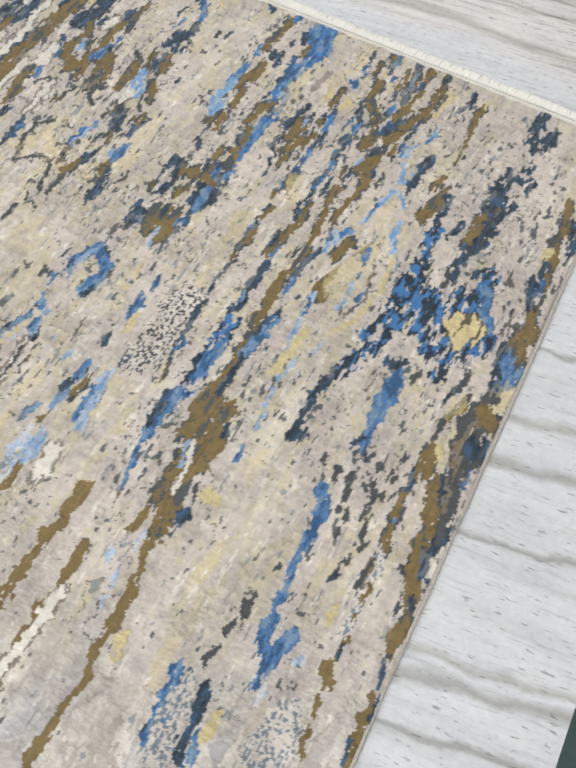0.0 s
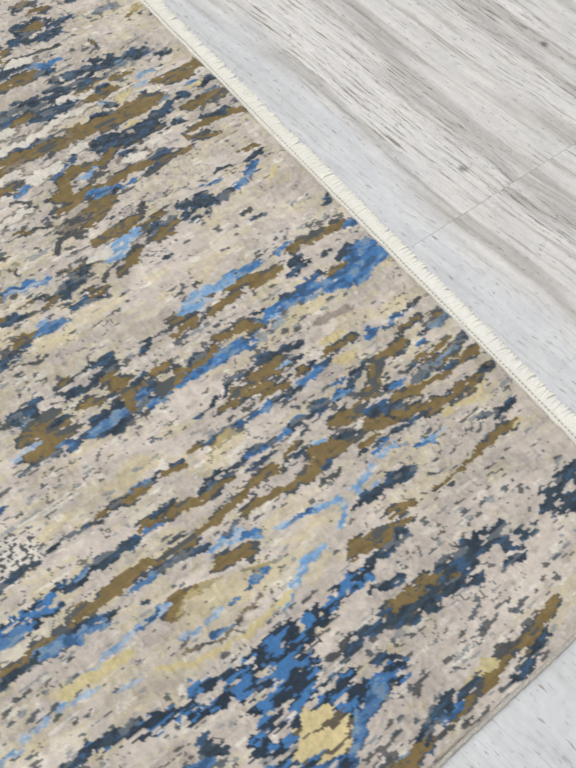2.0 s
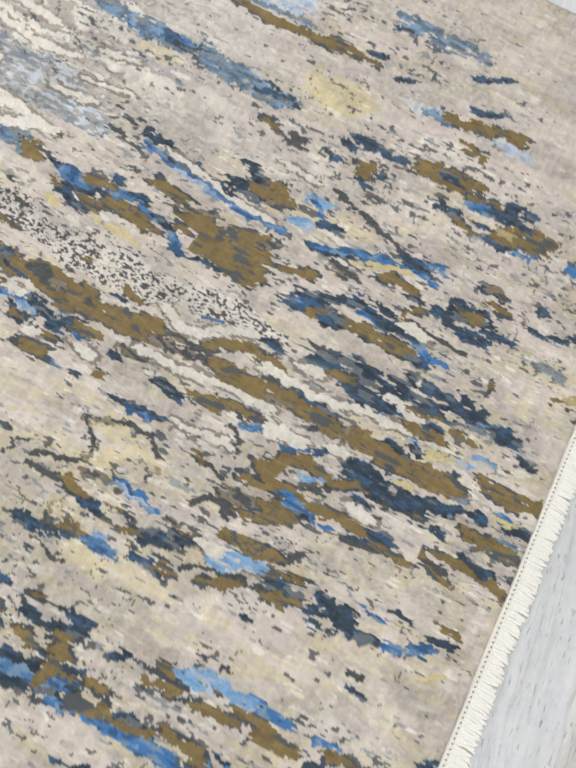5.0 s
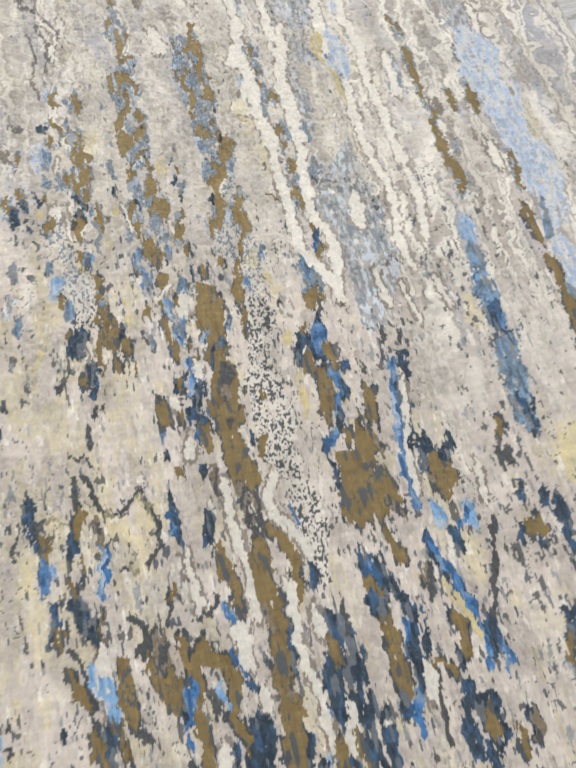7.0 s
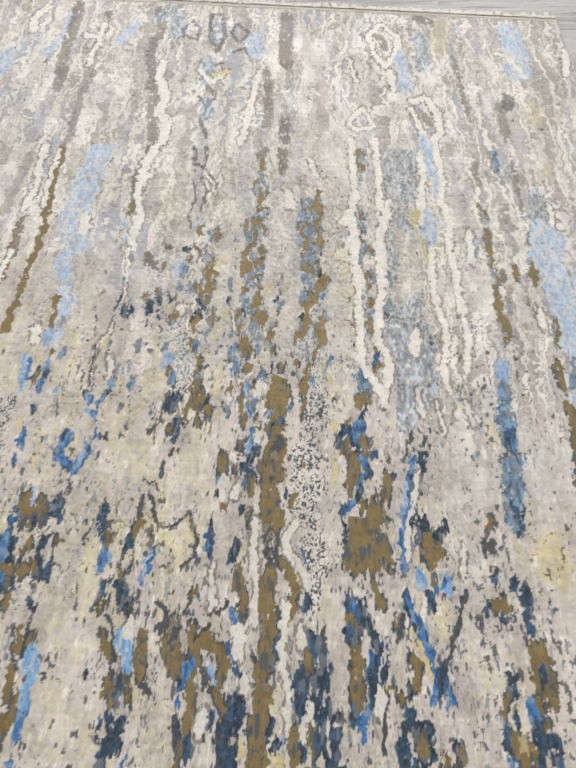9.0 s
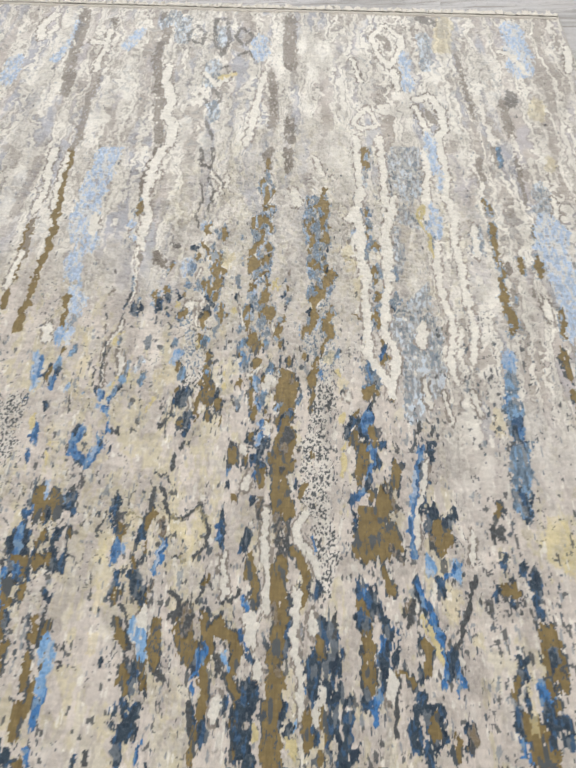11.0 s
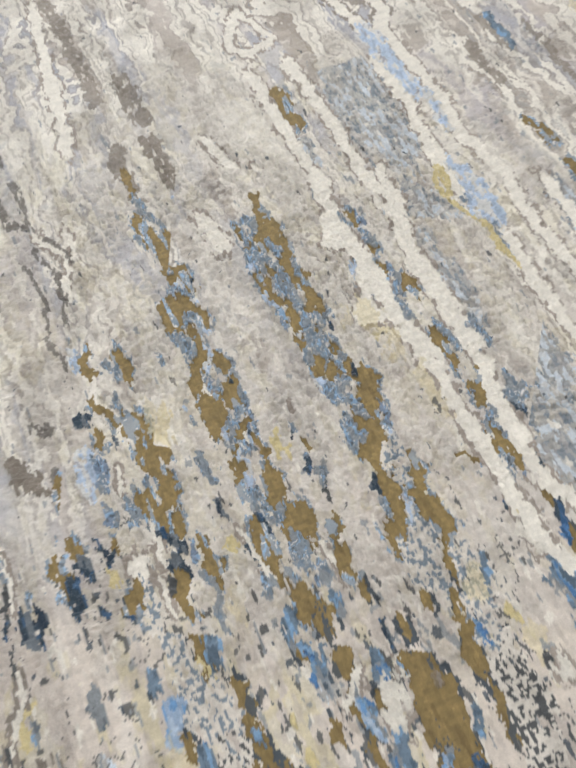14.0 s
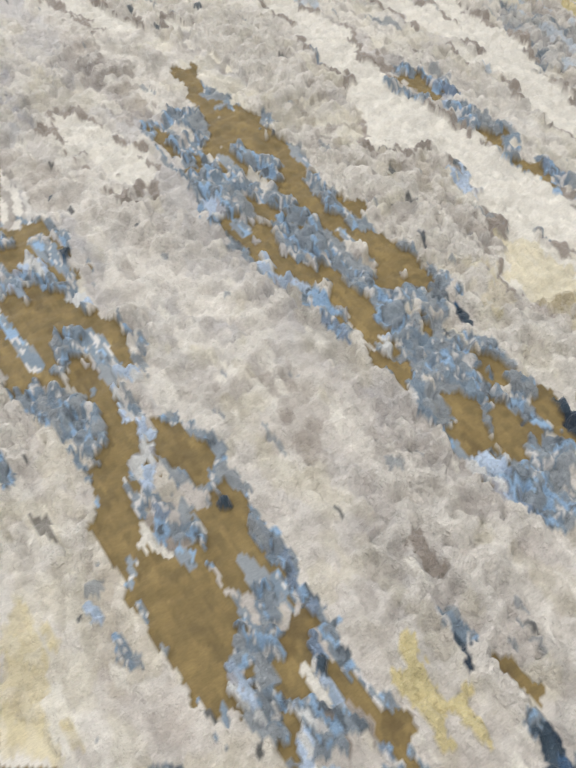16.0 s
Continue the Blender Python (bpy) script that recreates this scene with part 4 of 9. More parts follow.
st(M, 2.7, 146.2, 15.8, 146.7, 12.5)
st(N, 2.2, 146.2, 18.9, 146.2, 20.9)
st(N, 1.6, 148.7, 16.0, 148.7, 18.0)
st(N, 2.5, 146.6, 11.0, 146.7, 9.3)
st(G, 1.1, 144.6, 18.4, 144.5, 25.5)
st(N, 1.1, 145.4, 24.2, 144.5, 20.5)
st(G, 1.1, 142.5, 15.0, 142.5, 20.1, 142.5, 27.2)
st(L, 1.1, 138.6, 14.3, 138.8, 22.4)
st(Y, 1.3, 138.8, 21.4, 138.7, 23.4)
st(M, 1.1, 140.6, 11.5, 140.6, 13.6)
st(G, 2.3, 134.6, 15.7, 136.1, 21.3, 136.4, 27.1, 136.7, 32.9, 137.1, 36.6)
st(N, 1.5, 135.6, 16.4, 135.6, 18.4)
st(M, 1.1, 132.4, 13.4, 132.5, 15.4)
st(N, 1.7, 129.1, 17.6, 129.0, 21.7)
st(N, 1.8, 126.9, 20.4, 129.4, 27.4, 130.3, 31.0)
st(G, 1.6, 124.9, 19.1, 126.8, 24.4, 128.0, 30.8)
st(N, 1.4, 125.7, 14.9, 125.7, 16.8)
st(G, 1.6, 120.7, 20.6, 120.6, 26.5, 120.5, 30.3, 120.2, 35.1)
st(K, 1.0, 121.4, 20.4, 121.5, 22.3)
st(Y, 1.0, 124.0, 34.9, 123.6, 29.3, 123.3, 19.7)
st(N, 1.3, 106.5, 33.0, 106.6, 34.8)
st(N, 1.9, 106.5, 25.6, 106.6, 27.5)
st(K, 0.9, 105.6, 29.7, 105.7, 31.5)
st(Y, 2.4, 91.2, 71.4, 92.3, 76.7)
st(N, 1.5, 86.2, 58.3, 86.5, 60.6)
st(N, 1.0, 86.1, 61.5, 86.2, 63.1)
st(N, 1.2, 85.2, 50.7, 84.0, 51.7)
st(N, 1.3, 83.4, 64.6, 84.0, 67.7)
st(G, 0.6, 86.3, 66.3, 86.4, 67.8)
st(K, 0.5, 85.1, 68.2, 85.2, 69.3)
st(G, 1.4, 84.0, 59.7, 82.6, 60.5)
st(G, 1.6, 80.4, 59.1, 80.1, 60.7)
st(N, 1.0, 79.7, 55.6, 79.3, 56.8)
st(N, 1.1, 85.4, 75.1, 86.6, 73.3)
st(G, 1.5, 83.5, 73.6, 82.6, 74.6)
st(B, 0.8, 83.3, 75.6, 83.4, 77.1)
st(N, 0.8, 85.7, 76.6, 85.8, 78.1)
st(G, 1.7, 79.8, 64.0, 80.5, 66.2)
st(N, 0.9, 79.5, 60.9, 79.6, 62.5)
st(B, 2.1, 74.3, 37.0, 75.0, 41.8, 75.2, 46.8)
st(B, 1.7, 74.7, 47.8, 74.8, 53.4, 74.1, 56.4)
st(G, 1.3, 77.8, 34.0, 77.7, 36.6, 77.9, 40.0)
st(G, 1.1, 76.5, 41.3, 76.2, 45.6, 76.6, 49.6)
st(N, 1.0, 77.4, 42.7, 76.9, 47.9)
st(G, 1.6, 75.8, 49.9, 76.4, 54.6)
st(N, 1.1, 77.2, 54.3, 77.5, 56.7)
st(G, 1.9, 77.9, 57.4, 78.1, 58.9)
st(N, 1.1, 79.2, 54.6, 79.3, 56.1)
st(G, 1.3, 79.0, 51.3, 79.2, 52.9)
st(N, 1.2, 75.6, 57.2, 77.2, 62.3, 77.8, 66.9)
st(B, 0.9, 76.2, 61.8, 75.9, 59.5)
st(N, 1.2, 75.9, 63.4, 75.8, 68.1, 75.3, 72.8)
st(B, 0.8, 75.8, 72.0, 76.9, 74.0)
st(N, 0.9, 76.5, 64.9, 76.7, 66.4)
st(G, 1.1, 74.5, 66.2, 74.7, 67.7)
st(K, 0.6, 73.3, 58.3, 73.1, 59.1)
st(N, 2.0, 80.2, 71.7, 80.1, 74.0)
st(G, 2.0, 79.1, 73.5, 80.6, 75.4)
st(L, 0.8, 79.5, 77.2, 79.2, 78.7)
st(B, 0.8, 81.4, 74.8, 81.5, 76.3)
st(N, 1.0, 75.6, 75.0, 76.5, 77.8)
st(N, 1.0, 76.0, 78.7, 75.8, 81.7)
st(L, 0.9, 78.5, 79.6, 78.6, 81.1)
st(K, 0.8, 84.9, 78.2, 85.1, 79.7)
st(B, 1.4, 87.8, 38.4, 87.0, 40.4)
st(L, 1.2, 88.4, 35.6, 88.2, 32.1)
st(N, 0.9, 89.1, 34.4, 89.3, 36.1)
st(G, 1.5, 87.1, 31.6, 86.9, 36.9, 86.0, 41.6, 85.9, 44.2)
st(G, 1.4, 85.1, 21.5, 85.5, 27.7, 85.9, 32.0)
st(K, 0.5, 84.9, 45.4, 85.0, 48.7)
st(N, 0.9, 87.6, 26.0, 87.7, 27.8)
st(B, 0.9, 88.6, 30.2, 88.0, 23.2)
st(B, 1.1, 87.2, 18.9, 88.2, 15.7)
st(G, 1.8, 86.4, 16.4, 86.4, 9.8, 85.5, 3.5)
st(B, 1.3, 84.2, 0.2, 84.4, 2.0)
st(N, 1.6, 84.1, 15.9, 83.3, 17.2)
st(N, 1.9, 82.1, 16.4, 81.7, 18.1)
st(N, 1.0, 78.5, 15.0, 78.7, 16.7)
st(G, 1.6, 77.7, 10.7, 77.9, 12.5)
st(N, 1.6, 80.5, 7.1, 79.4, 8.5)
st(N, 0.7, 81.7, 9.9, 81.9, 11.7)
st(B, 3.9, 77.9, 4.0, 75.3, 6.6)
st(B, 2.7, 75.7, 0.2, 74.8, 3.5)
st(B, 3.5, 75.1, 7.6, 73.8, 9.1)
st(B, 2.8, 75.5, 11.6, 75.6, 15.3, 76.0, 17.9)
st(B, 2.2, 78.3, 17.8, 77.6, 21.7)
st(B, 2.6, 76.6, 23.0, 77.2, 26.3)
st(B, 1.3, 76.7, 27.4, 76.8, 30.9)
st(B, 1.0, 74.7, 29.9, 74.6, 26.5)
st(B, 2.0, 74.1, 33.6, 74.1, 36.2)
st(N, 0.9, 78.6, 24.9, 78.0, 19.8)
st(N, 0.7, 78.4, 29.5, 78.5, 31.1)
st(L, 0.7, 76.1, 28.5, 75.6, 27.0)
st(G, 1.0, 76.4, 31.9, 76.6, 33.6)
st(Y, 3.3, 73.0, 27.1, 73.4, 31.3)
st(Y, 2.5, 73.6, 23.3, 73.7, 17.9)
st(Y, 3.0, 66.4, 14.7, 66.6, 18.2)
st(Y, 2.2, 64.5, 7.3, 64.7, 9.9)
st(Y, 1.8, 72.3, 0.8, 72.5, 2.7)
st(T, 1.2, 70.7, 22.7, 69.3, 15.2)
st(Y, 1.5, 66.0, 21.1, 66.2, 22.8)
st(N, 1.3, 68.4, 28.0, 70.7, 36.6)
st(N, 0.8, 69.9, 30.9, 70.1, 32.5)
st(N, 1.1, 66.4, 30.5, 66.6, 32.1)
st(G, 2.4, 67.6, 34.3, 68.1, 37.5)
st(G, 1.6, 68.4, 37.4, 68.8, 38.9)
st(L, 0.8, 67.1, 32.8, 67.3, 34.4)
st(N, 1.0, 69.9, 39.4, 70.3, 43.4)
st(G, 1.4, 67.6, 40.2, 67.9, 43.4)
st(N, 0.8, 69.6, 43.7, 68.6, 45.6)
st(G, 1.6, 65.4, 38.5, 66.6, 44.7, 66.6, 47.1)
st(N, 0.8, 64.4, 34.7, 64.6, 36.3)
st(N, 0.6, 69.0, 47.1, 67.5, 50.0, 67.1, 52.6)
st(G, 1.1, 63.5, 35.0, 63.8, 39.9)
st(N, 1.0, 63.8, 30.7, 64.0, 28.8)
st(B, 1.3, 62.8, 26.8, 62.8, 28.5)
st(N, 1.1, 62.9, 25.0, 63.1, 26.6)
st(G, 1.1, 64.0, 31.0, 63.8, 31.9)
st(N, 0.7, 63.5, 21.3, 63.6, 22.9)
st(B, 0.9, 61.5, 36.6, 62.2, 41.3, 62.2, 46.1)
st(N, 0.8, 61.3, 33.3, 61.8, 39.8)
st(B, 1.3, 62.1, 29.6, 61.8, 32.3)
st(G, 1.0, 64.5, 25.2, 63.6, 19.4)
st(B, 1.0, 63.1, 15.2, 61.8, 16.7)
st(N, 1.0, 62.0, 11.2, 62.2, 12.9)
st(B, 1.0, 62.4, 8.3, 62.6, 10.0)
st(N, 0.8, 62.5, 4.5, 62.7, 6.3)
st(Y, 1.6, 61.2, 22.2, 61.4, 23.9)
st(K, 0.8, 62.8, 2.6, 63.0, 4.3)
st(G, 0.8, 60.1, 5.7, 60.1, 11.2)
st(G, 1.6, 57.8, 12.2, 57.3, 16.0, 57.6, 19.4)
st(N, 0.8, 62.3, 85.2, 62.0, 81.1, 61.9, 77.5)
st(K, 0.6, 61.9, 77.5, 62.0, 74.6)
st(G, 0.8, 62.1, 76.0, 62.4, 72.3)
st(N, 0.7, 62.5, 73.7, 62.3, 70.8)
st(B, 0.9, 62.8, 69.2, 62.7, 65.5)
st(G, 1.0, 62.0, 70.2, 61.9, 66.5)
st(N, 0.6, 62.3, 64.8, 62.4, 66.2)
st(G, 0.9, 62.4, 63.3, 61.7, 58.9)
st(N, 0.6, 62.6, 61.7, 62.4, 58.7)
st(G, 0.7, 62.7, 57.1, 62.4, 54.0)
st(N, 0.9, 62.4, 54.0, 62.7, 50.0)
st(N, 0.9, 62.3, 50.1, 62.2, 46.1)
st(B, 0.8, 62.5, 46.9, 61.6, 40.6)
st(G, 1.0, 61.5, 53.5, 61.7, 49.5)
st(Y, 2.7, 60.7, 49.8, 59.8, 53.3, 58.9, 55.1)
st(Y, 3.2, 65.7, 66.2, 64.7, 70.2)
st(Y, 2.1, 65.1, 81.5, 65.0, 83.6)
st(N, 2.0, 55.7, 86.6, 55.6, 83.2, 55.8, 79.6)
st(N, 1.9, 55.9, 78.9, 55.5, 74.7)
st(B, 0.8, 56.0, 82.4, 56.1, 86.5)
st(N, 1.0, 56.1, 75.3, 55.8, 72.5)
st(G, 1.0, 56.9, 71.5, 56.8, 67.8)
st(B, 0.7, 56.0, 71.0, 55.7, 66.7)
st(G, 1.4, 56.1, 65.8, 55.0, 62.4)
st(N, 0.7, 57.3, 69.2, 56.9, 64.8)
st(N, 1.4, 56.0, 59.8, 55.9, 57.6)
st(G, 0.9, 55.3, 62.3, 54.8, 56.4, 55.0, 54.8)
st(N, 0.9, 57.1, 58.7, 57.0, 55.0)
st(N, 1.0, 56.0, 54.5, 56.3, 49.7)
st(B, 1.0, 56.0, 49.8, 56.3, 44.9)
st(N, 1.0, 56.6, 48.0, 56.3, 42.5)
st(N, 0.7, 54.7, 49.4, 54.2, 45.7)
st(B, 1.2, 56.3, 42.5, 56.5, 38.4, 56.1, 33.6)
st(N, 1.1, 56.3, 40.1, 56.2, 35.2, 56.0, 29.5)
st(B, 1.1, 56.2, 30.2, 56.3, 26.8)
st(N, 1.1, 56.7, 26.7, 57.6, 24.6)
st(N, 1.1, 58.0, 24.4, 58.1, 20.9)
st(B, 0.6, 58.1, 26.9, 58.3, 28.5)
st(G, 1.6, 50.7, 87.6, 50.6, 83.6, 51.0, 80.7, 51.0, 77.9)
st(G, 1.5, 51.1, 77.2, 50.5, 72.4, 50.1, 68.2, 50.2, 65.3)
st(G, 1.3, 50.3, 64.5, 50.7, 60.7, 51.2, 56.7)
st(G, 1.6, 51.3, 56.0, 51.6, 51.3, 51.8, 47.3)
st(N, 0.6, 54.1, 52.0, 54.1, 46.5)
st(G, 1.1, 48.8, 56.0, 48.4, 51.6, 47.7, 46.4)
st(G, 1.0, 47.5, 45.7, 47.6, 41.7)
st(K, 0.7, 45.4, 41.7, 44.9, 37.9)
st(G, 2.2, 48.1, 43.1, 48.5, 39.8)
st(N, 1.3, 47.2, 37.8, 47.4, 39.4)
st(G, 1.9, 48.2, 36.7, 48.6, 33.3)
st(G, 1.8, 50.2, 39.1, 49.8, 36.9)
st(N, 0.7, 51.3, 41.1, 51.5, 42.6)
st(L, 0.7, 51.1, 38.0, 51.3, 39.5)
st(G, 0.9, 53.2, 42.0, 52.7, 43.4)
st(G, 2.0, 48.1, 31.8, 48.0, 26.9, 47.4, 22.9)
st(G, 2.0, 52.5, 33.4, 51.7, 28.7)
st(G, 2.0, 52.6, 26.6, 53.8, 22.7)
st(G, 1.6, 54.9, 21.4, 56.6, 18.9)
st(N, 1.2, 57.1, 32.4, 57.3, 34.0)
st(N, 0.9, 48.7, 30.8, 48.9, 32.3)
st(N, 1.0, 49.5, 32.5, 49.7, 34.4)
st(B, 0.9, 50.9, 27.3, 50.7, 23.2)
st(N, 1.7, 48.5, 22.5, 50.0, 26.0)
st(N, 1.1, 52.0, 19.2, 52.2, 20.8)
st(B, 0.9, 51.5, 17.7, 51.7, 19.3)
st(G, 1.4, 49.4, 20.4, 49.4, 16.9)
st(Y, 0.8, 50.4, 17.3, 47.9, 12.3, 48.1, 7.8)
st(G, 1.1, 48.7, 17.2, 48.0, 11.4, 48.3, 5.9)
st(G, 1.1, 48.3, 5.9, 48.4, 1.3)
st(N, 1.6, 50.1, 13.5, 50.2, 15.2)
st(N, 1.1, 49.8, 10.6, 48.4, 7.7)
st(G, 2.2, 51.2, 9.9, 50.7, 5.7)
st(M, 1.1, 51.0, 11.8, 51.1, 4.5)
st(N, 1.1, 51.2, 1.7, 51.4, 3.5)
st(G, 1.1, 53.0, 9.9, 53.2, 11.6)
st(N, 0.8, 52.3, 12.9, 52.4, 14.2)
st(G, 0.8, 53.3, 3.5, 53.0, 9.0)
st(M, 1.5, 57.3, -0.3, 57.3, 5.2)
st(N, 0.8, 56.9, 6.3, 57.1, 8.0)
st(B, 0.7, 55.6, 8.7, 55.8, 10.3)
st(G, 0.8, 58.3, 1.0, 58.5, 2.8)
st(L, 0.7, 58.0, -1.2, 58.1, 0.2)
st(G, 1.7, 47.2, 22.2, 45.0, 18.0, 43.5, 13.5, 43.9, 9.9, 43.6, 6.5)
st(G, 1.1, 43.7, 5.5, 44.6, 2.4)
st(N, 0.9, 44.4, 19.1, 44.4, 20.4)
st(N, 0.9, 44.4, 2.9, 44.0, 4.0)
st(Y, 1.1, 42.0, 16.0, 41.6, 10.1, 41.7, 5.6)
st(Y, 1.9, 41.1, 5.0, 40.9, 6.9)
st(N, 0.8, 44.7, 21.6, 45.2, 25.5)
st(B, 0.7, 44.4, 27.6, 44.3, 31.7)
st(N, 0.6, 44.5, 23.3, 45.1, 29.7)
st(G, 0.9, 46.4, 32.5, 46.1, 29.3)
st(N, 0.6, 45.3, 32.1, 45.5, 33.5)
st(L, 1.0, 42.5, 26.7, 43.3, 31.3)
st(B, 1.0, 39.9, 21.2, 40.3, 24.4)
st(L, 0.7, 39.6, 17.9, 40.7, 23.3)
st(L, 0.9, 42.5, 33.2, 41.3, 36.1)
st(L, 0.7, 41.3, 36.1, 41.0, 39.4)
st(L, 0.6, 39.5, 34.8, 39.4, 35.7)
st(N, 2.2, 37.4, 28.9, 38.7, 31.6)
st(N, 1.6, 38.1, 32.7, 38.2, 34.2)
st(N, 1.8, 38.3, 35.8, 38.6, 38.8)
st(N, 0.7, 38.3, 39.7, 38.4, 40.8)
st(L, 1.1, 41.3, 42.5, 42.7, 46.6)
st(L, 1.0, 40.7, 42.7, 38.5, 42.7, 37.1, 44.8)
st(L, 0.7, 41.4, 38.5, 39.9, 38.3)
st(Y, 2.1, 40.1, 44.8, 40.4, 47.1)
st(B, 0.7, 42.7, 46.6, 42.8, 51.1)
st(L, 0.7, 44.1, 56.8, 46.1, 60.6)
st(B, 1.1, 45.1, 57.2, 45.3, 58.6)
st(B, 0.8, 47.2, 61.7, 47.6, 58.6)
st(N, 0.7, 47.8, 61.5, 47.9, 58.5)
st(L, 1.0, 46.6, 64.1, 46.3, 59.0)
st(L, 0.7, 43.2, 51.8, 43.4, 53.2)
st(Y, 1.8, 40.1, 51.0, 40.4, 53.1)
st(N, 1.1, 47.7, 65.2, 48.7, 70.0, 49.0, 74.9)
st(B, 0.9, 48.7, 74.3, 49.1, 79.1)
st(N, 0.8, 49.0, 70.7, 49.2, 72.0)
st(G, 1.6, 43.1, 60.0, 44.1, 64.8)
st(G, 1.4, 33.1, 33.1, 33.7, 36.0)
st(G, 1.3, 33.4, 6.3, 33.6, 11.4, 33.2, 16.7)
st(G, 0.7, 32.8, 17.8, 32.4, 22.9, 32.4, 27.0)
st(Y, 0.8, 33.0, 4.8, 33.1, 6.5)
st(N, 0.9, 37.6, 9.4, 37.9, 11.0)
st(N, 1.4, 36.3, 4.8, 36.4, 7.4)
st(N, 1.3, 144.0, 5.0, 144.1, 7.1)
st(G, 2.4, 137.4, 0.1, 136.6, 6.7, 137.0, 10.7)
st(N, 1.5, 131.7, 1.3, 132.0, 4.3)
st(B, 1.1, 133.3, 4.9, 133.3, 6.9)
st(G, 2.3, 127.9, 1.7, 127.8, 5.9, 127.7, 10.1)
st(N, 1.3, 131.0, 8.8, 130.9, 13.0, 129.7, 15.4)
st(B, 0.8, 129.2, 14.6, 129.1, 16.2)
st(M, 1.1, 129.5, 2.2, 129.6, 4.2)
st(Y, 1.1, 132.5, 4.1, 132.5, 6.2)
st(N, 1.7, 122.6, 4.4, 123.2, 8.7)
st(G, 1.3, 121.2, 2.4, 121.2, 4.4)
st(G, 1.4, 122.2, 7.1, 122.1, 13.2)
st(G, 1.0, 121.3, 16.5, 118.3, 9.6)
st(K, 1.0, 120.2, 11.9, 120.3, 13.8)
st(G, 0.8, 111.2, 4.4, 111.9, 9.1)
st(N, 1.2, 109.6, 5.0, 109.7, 9.0)
st(B, 1.6, 107.8, 8.3, 106.2, 10.2)
st(B, 1.4, 105.5, 13.6, 105.0, 15.7)
st(B, 1.0, 108.4, 17.3, 108.5, 19.2)
st(N, 1.0, 110.1, 12.8, 110.9, 17.4)
st(N, 1.3, 105.8, 23.1, 105.9, 24.9)
st(N, 1.2, 111.6, 17.1, 111.7, 19.0)
st(Y, 0.8, 104.7, 5.0, 102.3, 8.0)
st(K, 0.9, 98.6, 16.3, 98.7, 18.1)
st(N, 0.9, 96.3, 15.3, 96.4, 17.1)
st(N, 1.1, 92.4, 0.9, 91.6, 2.2)
st(G, 1.2, 158.7, 0.6, 157.8, 5.4)
st(Y, 2.1, 159.8, -0.8, 158.6, 2.9)
st(K, 0.9, 155.8, -1.5, 155.7, 0.7)
st(N, 1.2, 165.7, -0.8, 165.6, 1.2)

# winding figures before the middle
clear(92.9, 151.0, 138.5, 154.4, 162.8, 150.7, 189.9, 131.4, 189.9, 97.7, 199.6, 70.6, 176.6, 14.0, 87.2, 32.7)
st(G, 4.4, 133.7, 93.5, 133.6, 88.0, 133.3, 83.8)
st(P, 6.6, 143.5, 91.7, 142.6, 85.3)
st(K, 0.7, 103.5, 79.1, 103.4, 73.4)
st(N, 2.1, 96.0, 75.7, 95.7, 72.1)
st(K, 0.6, 97.0, 72.7, 100.0, 73.1, 102.4, 71.2)
st(K, 0.5, 96.6, 72.4, 96.8, 70.5)
st(K, 0.7, 93.1, 69.8, 92.5, 66.3)
st(K, 0.5, 94.0, 71.0, 92.6, 68.1)
st(Y, 2.5, 99.8, 71.3, 101.5, 71.4)
st(Y, 2.2, 95.2, 64.9, 102.5, 64.4)
st(G, 1.9, 97.6, 68.9, 97.7, 67.1)
st(N, 0.9, 96.8, 69.4, 96.7, 67.9)
st(G, 0.7, 98.8, 68.7, 98.2, 66.6)
st(K, 0.7, 97.0, 66.5, 96.9, 65.4)
st(B, 1.7, 97.6, 64.1, 97.4, 61.3)
st(L, 1.0, 99.3, 64.5, 99.1, 62.9)
st(Y, 2.2, 94.3, 62.9, 94.2, 61.6)
st(N, 2.1, 105.9, 72.8, 105.5, 69.3)
st(G, 1.7, 104.3, 65.8, 105.3, 67.4)
st(N, 1.6, 102.5, 68.4, 102.3, 65.8)
st(G, 2.4, 105.0, 64.3, 105.1, 63.0)
st(G, 1.1, 105.2, 74.0, 106.2, 71.9)
st(G, 0.8, 101.8, 61.0, 102.4, 58.3)
st(N, 1.8, 103.0, 56.5, 103.5, 53.8)
st(B, 0.8, 104.8, 54.4, 105.0, 52.3)
st(N, 1.6, 105.5, 53.1, 105.2, 50.5)
st(N, 1.8, 107.3, 54.8, 107.8, 52.1)
st(N, 1.0, 105.5, 50.1, 105.4, 48.6)
st(G, 0.8, 106.8, 54.3, 106.7, 53.0)
st(G, 1.3, 105.1, 49.4, 106.0, 50.8)
st(Y, 3.2, 102.6, 51.9, 102.9, 49.4)
st(Y, 2.4, 100.2, 57.0, 100.1, 55.3)
st(N, 1.3, 99.0, 56.6, 98.8, 54.5)
st(N, 1.0, 97.9, 53.3, 97.8, 51.7)
st(G, 1.4, 99.4, 52.5, 99.2, 50.2)
st(K, 0.7, 100.7, 49.5, 102.1, 47.6, 103.0, 45.0, 103.6, 42.6)
st(G, 0.9, 100.7, 45.1, 102.1, 42.9, 103.0, 40.4)
st(K, 0.6, 102.9, 39.7, 103.4, 37.3)
st(W, 2.1, 105.2, 43.0, 106.3, 39.7)
st(W, 2.3, 106.0, 46.8, 105.9, 45.2)
